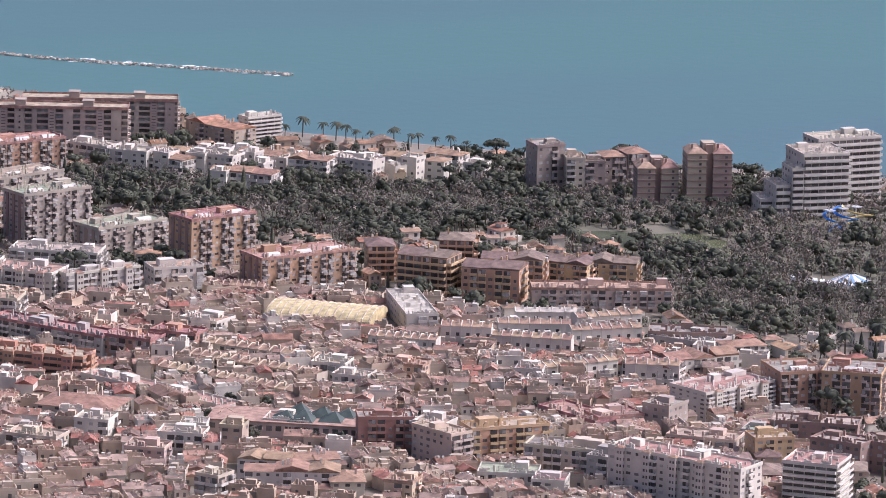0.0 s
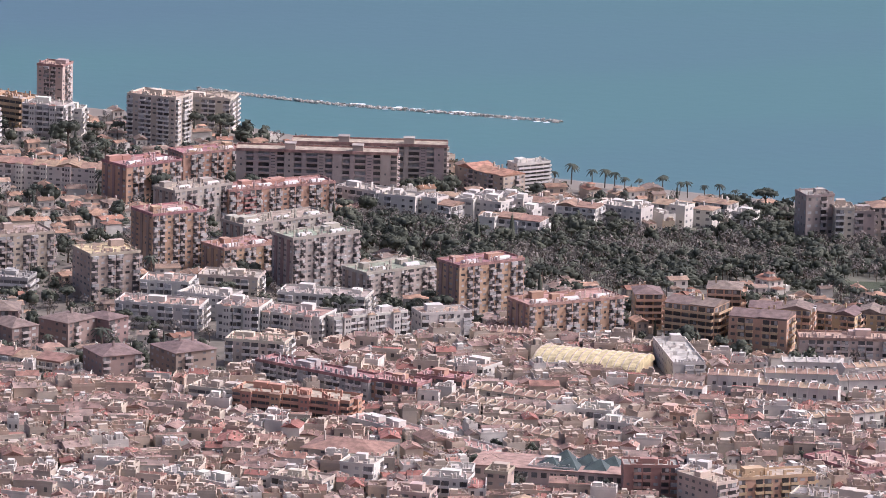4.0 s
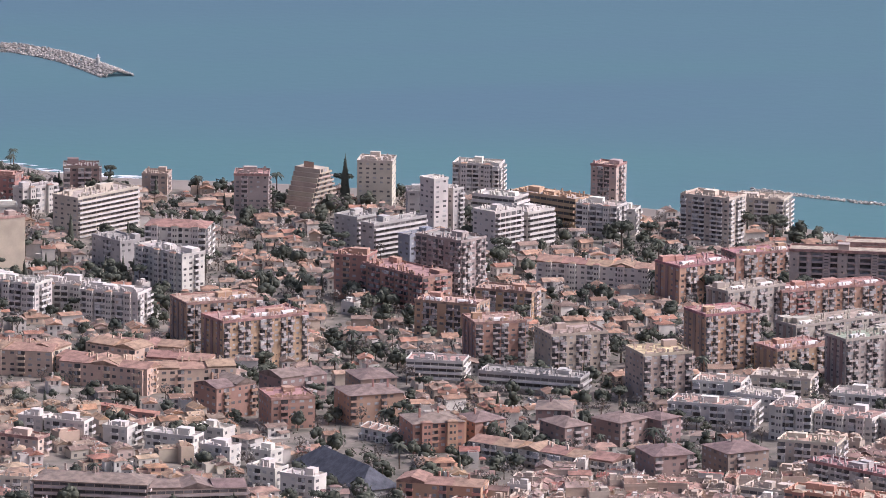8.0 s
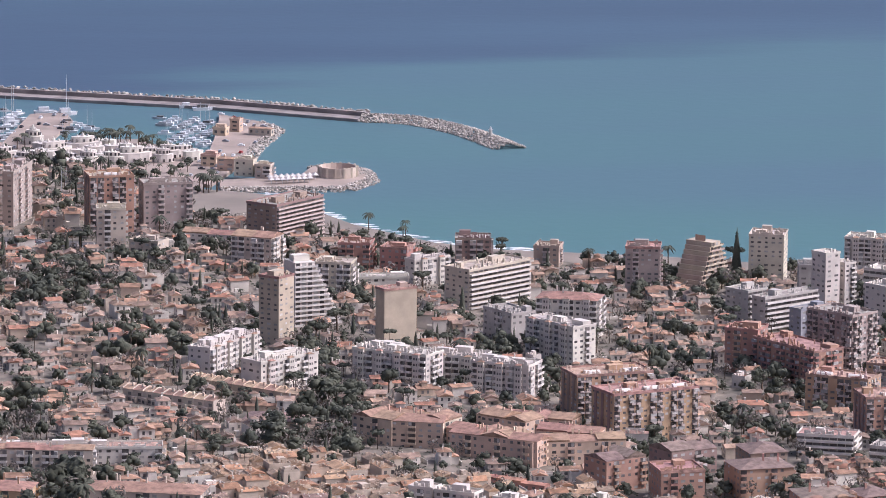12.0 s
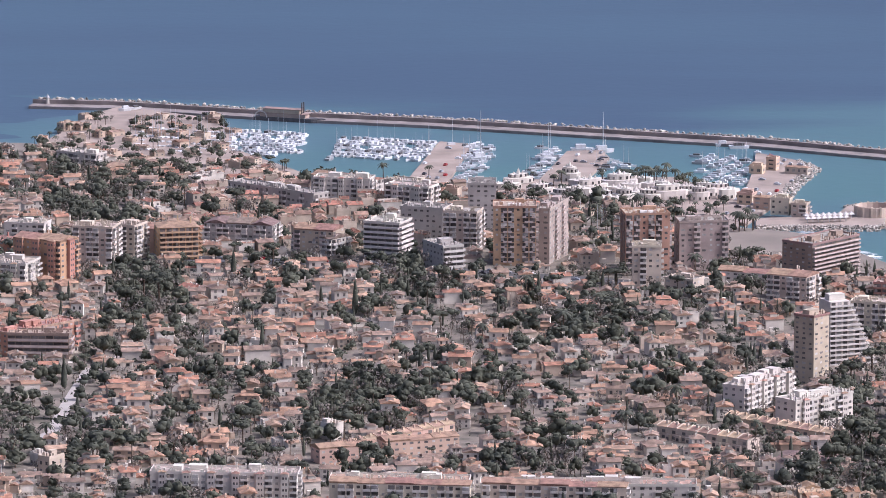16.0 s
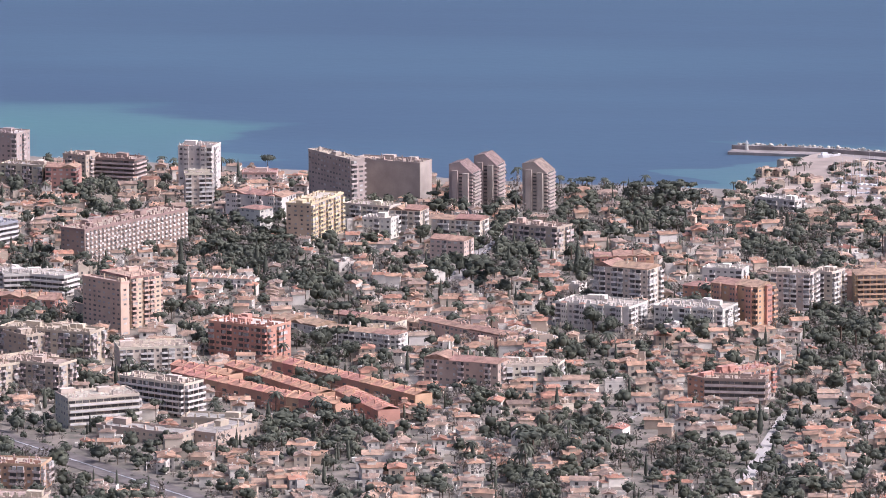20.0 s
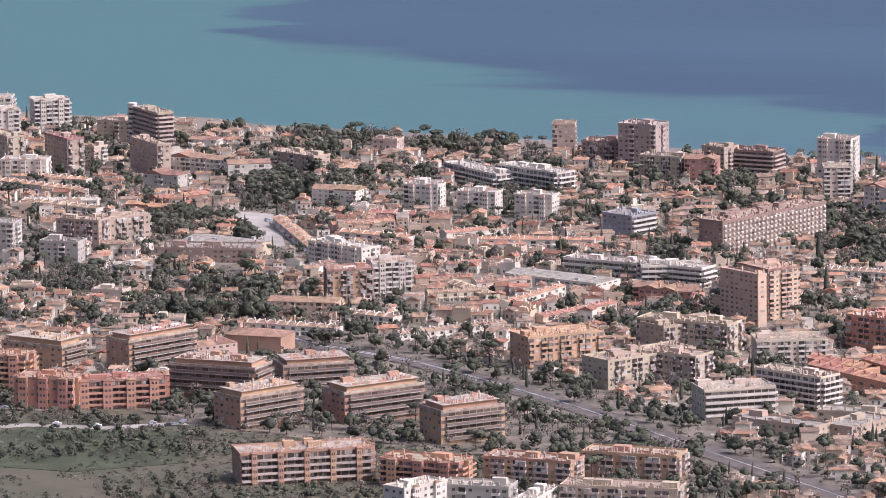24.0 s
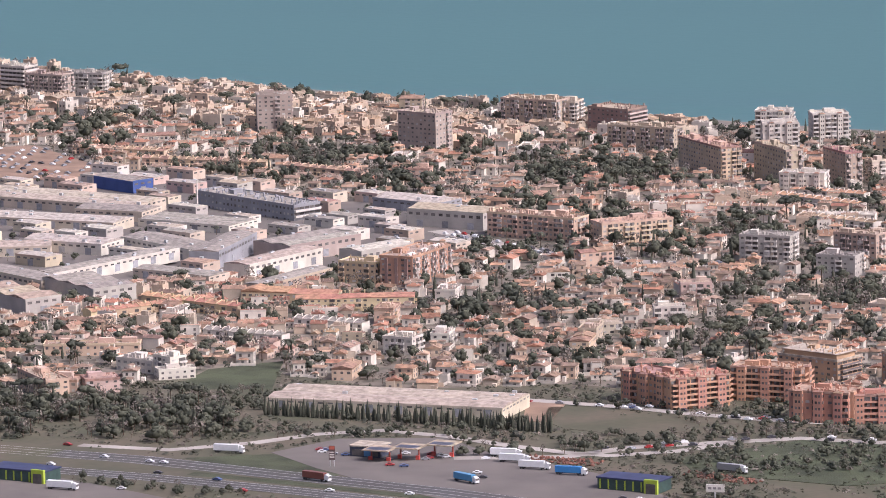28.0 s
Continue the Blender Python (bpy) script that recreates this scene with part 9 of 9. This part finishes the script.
GROVES = [GROVE_AP, GROVE_AL, GROVE_AM, GROVE_AN, GROVE_AO, GROVE_AD, GROVE_AE, GROVE_AF, GROVE_AG, GROVE_AH, GROVE_AI, GROVE_AJ, GROVE_AK, GROVE_B, GROVE_C, GROVE_D, GROVE_E, GROVE_F, GROVE_G, GROVE_H, GROVE_K, GROVE_L, GROVE_M, GROVE_N,
          GROVE_P, GROVE_Q, GROVE_R, GROVE_S, GROVE_T, GROVE_U, GROVE_V, GROVE_W, GROVE_X, GROVE_Y, GROVE_Z, GROVE_AA, GROVE_AB, GROVE_AC]
old = []
for x, y in lattice(OLD_TOWN, 7.6, 7.0, radians(-14), 1.6, (0, 0)):
    if is_free(x, y) and RNG.random() < 0.97 and abs(noise.noise((x * 0.016, y * 0.022, 5.0))) > 0.03:
        old.append((x, y, radians(-14) + 0.9 * noise.noise((x * 0.012, y * 0.012, 1.0)) + RNG.choice((0, 0, 1.5708, 3.1416, 4.7124)) + RNG.uniform(-0.1, 0.1)))
fill(old, "town", "old_town_houses", "crowded low white and peach town houses with tiled roofs", 150)
# the crowded white row along the beach
white = [(x, y, RNG.choice((0, 1.5708)) + RNG.uniform(-0.2, 0.2)) for x, y in lattice(WHITES, 9.5, 9.0, 0.1, 2.0) if is_free(x, y) and RNG.random() < 0.85]
fill(white, "town", "beach_houses", "crowded white beach houses with terraces and towers", 24, True)
rows = [(x, y, 0.1 + 0.8 * noise.noise((x * 0.01, y * 0.01, 9.0)) + RNG.choice((0, 1.5708, 3.1416))) for ring in (TOWN_B, TOWN_C, TOWN_D, TOWN_E, TOWN_F)
        for x, y in lattice(ring, 10.5, 11.0, 0.1, 1.8, (0, 4)) if is_free(x, y) and RNG.random() < 0.72 and not any(inside(x, y, g) for g in GROVES)]
fill(rows, "town", "town_quarter_houses", "close rows of white and cream town houses with tiled roofs", 60, tiled=True)
quarter = [(x, y, 0.25 + RNG.choice((0, 1.5708, 3.1416)) + RNG.uniform(-0.08, 0.08)) for x, y in lattice(QUARTER, 8.6, 9.2, -0.28, 1.2, (0, 5)) if is_free(x, y) and RNG.random() < 0.9]
fill(quarter, "town", "white_quarter_houses", "close rows of cream and pink town houses with small towers", 50, tiled=True)
far = [(x, y, -0.3 + RNG.choice((0, 1.5708)) + RNG.uniform(-0.15, 0.15)) for x, y in lattice(FAR_TOWN, 11.5, 12.0, -0.35, 2.0, (0, 7)) if is_free(x, y) and RNG.random() < 0.9]
fill(far, "town", "shore_town_houses", "crowded cream and pink houses of the town along the shore", 40, False, 1.2)
vil, FLATS = [], []
for x, y in lattice(VIEW, 14.8, 15.4, radians(6), 3.8, (9, 0)):
    if inside(x, y, OLD_TOWN) or inside(x, y, PARK) or inside(x, y, WORKS) or inside(x, y, SCRUB) or inside(x, y, ESTATE) or (any(inside(x, y, g) for g in GROVES) and noise.noise((x * 0.03, y * 0.03, 6.0)) > -0.12) or not is_free(x, y, 3):
        continue
    if RNG.random() < 0.03 and is_free(x + 7, y + 6, 11) and len(FLATS) < 44:
        FLATS.append((x, y))
        block(x, y, RNG.uniform(14, 24), RNG.uniform(9, 12), RNG.choice((6.0, 6.0, 8.5, 8.5)), RNG.choice((6, 6, 20, -10, 40, 96)), RNG.choice(("white", "white", "cream", "peach", "tan", "pink")),
              RNG.choice(("tile", "tile", "terra", "cream", "tanroof")), RNG.choice(("some", "bal", "none")), group="small apartment houses", name="small_apartment_house")
        continue
    if RNG.random() < 0.70 - 0.35 * noise.noise((x * 0.012, y * 0.012, 12.0)):
        vil.append((x, y, RNG.choice((0.1, 0.1, 1.67, 3.24, 4.81)) + RNG.uniform(-0.25, 0.25)))
fill(vil, "villa", "villa_quarter", "scattered cream and white villas with red-brown tiled roofs", 140)
small = [(x, y, RNG.uniform(0, 3.1)) for x, y in lattice(VIEW, 13.0, 14.0, radians(17), 4.5) if is_free(x, y, 2) and RNG.random() < 0.10
         and not (inside(x, y, PARK) or inside(x, y, WORKS) or inside(x, y, SCRUB) or inside(x, y, ESTATE) or any(inside(x, y, g) for g in GROVES))]
fill(small, "town", "garden_houses", "small white and cream houses among the gardens", 0, True)

# small halls and workshops between the large ones
for i, (x, y) in enumerate(lattice(WORKS, 24, 17, radians(-22), 3.0)):
    if is_free(x + 8, y + 5, 7):
        shed(x, y, RNG.uniform(15, 23), RNG.uniform(10, 14.5), RNG.uniform(4.5, 6.5), -22 + RNG.choice((0, 90)) * 0, RNG.choice(("white", "cream", "grey", "tan", "pink")), RNG.choice(("white", "grey", "grey", "cream", "cream", "tanroof", "terra", "white")))

# trees: gardens and streets, then the park
tb = Bulk()
TB = {k: [small_tree(k, 31 + i, 34 if k == "bare" else 42) for i in range(6)] for k in ("round", "pine", "cypress", "bare")}
TB["palm"] = [tree_arrays("palm", 31, 4)]
BUSH = []
for i in range(6):
    b_ = Soup()
    sprays(b_, 0, 0, 0.5, RNG.uniform(0.8, 1.1), 0.8, 10, 0.5, RNG)
    BUSH.append(arrays(b_))
TM = {"round": 0, "pine": 0, "cypress": 0, "bare": 2, "palm": 0}


def bulk_tree(x, y, kind, sc):
    v, f, m = RNG.choice(TB[kind])
    k = TM[kind]
    if kind == "cypress":
        sc = 0.45 + 0.4 * sc
    if kind == "round" and RNG.random() < 0.3:
        k = 1
    mm = np.where(m == 0, k, 3)
    tb.add((v, f, mm), x, y, gz(x, y), RNG.uniform(0, 6.28), (sc * RNG.uniform(0.85, 1.2), sc * RNG.uniform(0.85, 1.2), sc * RNG.uniform(0.8, 1.15)))


for x, y in lattice(VIEW, 9.0, 9.0, radians(11), 4.5):
    if inside(x, y, PARK) or inside(x, y, SCRUB) or not is_free(x, y):
        continue
    if inside(x, y, OLD_TOWN) or inside(x, y, WORKS):
        if RNG.random() < 0.12:
            bulk_tree(x, y, RNG.choice(("round", "round", "palm")), RNG.uniform(0.45, 0.8))
        continue
    g_ = noise.noise((x * 0.018, y * 0.012, 2.0))
    if RNG.random() < (0.85 if inside(x, y, ESTATE) else 0.72 + 0.9 * g_):
        k = RNG.choice(("round", "round", "round", "round", "round", "bare", "bare", "bare", "pine", "cypress", "round" if RNG.random() < 0.6 else "palm"))
        bulk_tree(x, y, k, RNG.uniform(0.6, 1.35) + 1.0 * max(0, g_))
for x, y in lattice(PARK, 5.4, 5.4, radians(20), 2.8):
    if is_free(x, y) and noise.noise((x * 0.02, y * 0.02, 3.0)) > -0.6:
        g_ = noise.noise((x * 0.025, y * 0.012, 7.0))
        k = RNG.choice(("bare", "bare", "bare", "bare", "round") if g_ > 0.02 or (x > 940 and y < 2600) else ("round", "round", "round", "bare", "bare", "pine"))
        bulk_tree(x, y, k, RNG.uniform(0.6, 1.3) + 0.5 * max(0.0, -g_))
for g in GROVES:
    for x, y in lattice(g, 6.6, 6.6, radians(20), 3.0):
        if is_free(x, y) and (RNG.random() < 0.7 or g is GROVE_H) and noise.noise((x * 0.03, y * 0.03, 6.0)) > -0.12:
            bulk_tree(x, y, RNG.choice(("round", "round", "round", "bare", "bare", "bare", "pine", "cypress")), RNG.uniform(0.6, 1.5))
for x, y in lattice(SCRUB, 6.5, 6.5, radians(4), 4.5):
    if is_free(x, y) and noise.noise((x * 0.014, y * 0.014, 8.0)) > -0.05:
        bulk_tree(x, y, RNG.choice(("round", "round", "bare")), RNG.uniform(0.3, 0.75))
for way, off, step, sc in ((LANE_F, 5, 6, 0.75), (LANE_F, -5, 6, 0.75), (STREET_TREES, 0, 4, 0.8), (STREET_TREES, 4, 5, 0.7), (LANE_C, 7, 9, 0.6), (LANE_D, 7, 8, 0.8), (RAILWAY, 19, 9, 0.55), (RAILWAY, -20, 9, 0.3), (AVENUE, 13, 10, 0.7)):
    for a, b in zip(way, way[1:]):
        L = math.hypot(b[0] - a[0], b[1] - a[1])
        for i in range(int(L / step)):
            t = (i + RNG.random() * 0.6) * step / L
            x, y = a[0] + (b[0] - a[0]) * t - (b[1] - a[1]) / L * off, a[1] + (b[1] - a[1]) * t + (b[0] - a[0]) / L * off
            bulk_tree(x, y, RNG.choice(("round", "round", "bare")), sc * RNG.uniform(0.8, 1.3))
for x, y in lattice(QUAY_MID, 10, 10, 0.2, 4.0, land=False):
    if is_free(x, y) and RNG.random() < 0.7:
        bulk_tree(x, y, RNG.choice(("palm", "round", "round", "palm")), RNG.uniform(0.6, 1.0))
for x, y in lattice(QUAY_WEST, 10, 10, 0.7, 4.0, land=False):
    if is_free(x, y) and RNG.random() < 0.6 and y < 3860:
        bulk_tree(x, y, RNG.choice(("round", "pine", "round", "bare", "palm")), RNG.uniform(0.6, 1.0))
for a, b in zip(HEDGE, HEDGE[1:]):
    L = math.hypot(b[0] - a[0], b[1] - a[1])
    for i in range(int(L / 1.3)):
        t = i * 1.3 / L
        bulk_tree(a[0] + (b[0] - a[0]) * t + RNG.uniform(-1, 1), a[1] + (b[1] - a[1]) * t + RNG.uniform(-1, 1), "cypress", RNG.uniform(0.75, 1.25))
# bushes fill the ground between
for ring, step, keep in ((VIEW, 5.6, 0.45), (SCRUB, 4.2, 0.7), (PARK, 5.0, 0.5)):
    for x, y in lattice(ring, step, step, radians(33), 2.6):
        if not is_free(x, y) or (ring is VIEW and (inside(x, y, SCRUB) or inside(x, y, PARK))) or (inside(x, y, WORKS) and RNG.random() < 0.8):
            continue
        if RNG.random() < keep * (0.35 if inside(x, y, OLD_TOWN) else 1) and noise.noise((x * 0.02, y * 0.02, 4.0)) > (-0.25 if ring is SCRUB else -0.35):
            v, f, m = RNG.choice(BUSH)
            q = RNG.uniform(0.6, 1.7)
            tb.add((v, f, m + RNG.choice((0, 0, 1, 1, 2))), x, y, gz(x, y), RNG.uniform(0, 6.28), (q * RNG.uniform(0.7, 1.5), q * RNG.uniform(0.7, 1.5), q * RNG.uniform(0.45, 1.0)))
tb.put("garden_and_park_trees", [LEAF, LEAF2, BARE, BARK], "dense dark green and winter-brown trees of gardens and park", "trees", True)


def red_shrubs(way):
    """A bank of reddish shrubs beside the road."""
    s, (a, b) = Soup(), way
    for i in range(150):
        t = RNG.random()
        x, y = a[0] + (b[0] - a[0]) * t + RNG.uniform(-2, 2), a[1] + (b[1] - a[1]) * t + RNG.uniform(-7, 7)
        tuft(s, x, y, gz(x, y) + 0.5, RNG.uniform(0.6, 1.2), RNG)
    tagged(s.put("shrub_bank", [REDSHRUB]), "low bank of reddish-brown shrubs beside the road", "shrubs", kind="stuff")


red_shrubs(SHRUB_A)
red_shrubs(SHRUB_B)


# parked cars that nobody could count
cb = Bulk()
s_ = Soup().box(-2, -0.85, 0.2, 2, 0.85, 0.9).box(-1.1, -0.75, 0.9, 0.7, 0.75, 1.45)
CARBOX = arrays(s_)
for ring, dx, dy, keep in ((PARKING, 9, 14, 0.6), (PIER_A, 6, 12, 0.3), (PIER_B, 6, 12, 0.4), (PIER_C, 6, 12, 0.3)):
    for x, y in lattice(ring, dx, dy, radians(-20), 0.8, land=False):
        if RNG.random() < keep:
            cb.add((CARBOX[0], CARBOX[1], CARBOX[2] + RNG.choice((0, 0, 0, 0, 1, 1, 1, 2, 2, 2, 2, 2, 2, 3))), x, y, gz(x, y) + 0.45, radians(-20) + RNG.choice((0, 1.57)), (1, 1, 1))
for i in range(260):
    way = RNG.choice((LANE_C, LANE_D, LANE_F, AVENUE, AVENUE, LANE_B, LANE_G, LANE_G, LANE_H, LANE_H))
    j = RNG.randrange(len(way) - 1)
    t = RNG.random()
    x, y = way[j][0] * (1 - t) + way[j + 1][0] * t, way[j][1] * (1 - t) + way[j + 1][1] * t
    a = math.atan2(way[j + 1][1] - way[j][1], way[j + 1][0] - way[j][0])
    o = RNG.choice((-1, 1)) * RNG.uniform(2.5, 4.5)
    cb.add((CARBOX[0], CARBOX[1], CARBOX[2] + RNG.choice((0, 0, 0, 0, 1, 1, 1, 2, 2, 2, 2, 2, 2, 3))), x - o * math.sin(a), y + o * math.cos(a), gz(x, y) + 0.4, a, (1, 1, 1))
cb.put("parked_cars", [paint(CAR_COLS[0]), paint(CAR_COLS[1]), paint(CAR_COLS[2]), paint(CAR_COLS[3])], "many small cars parked along streets and quays", "cars")
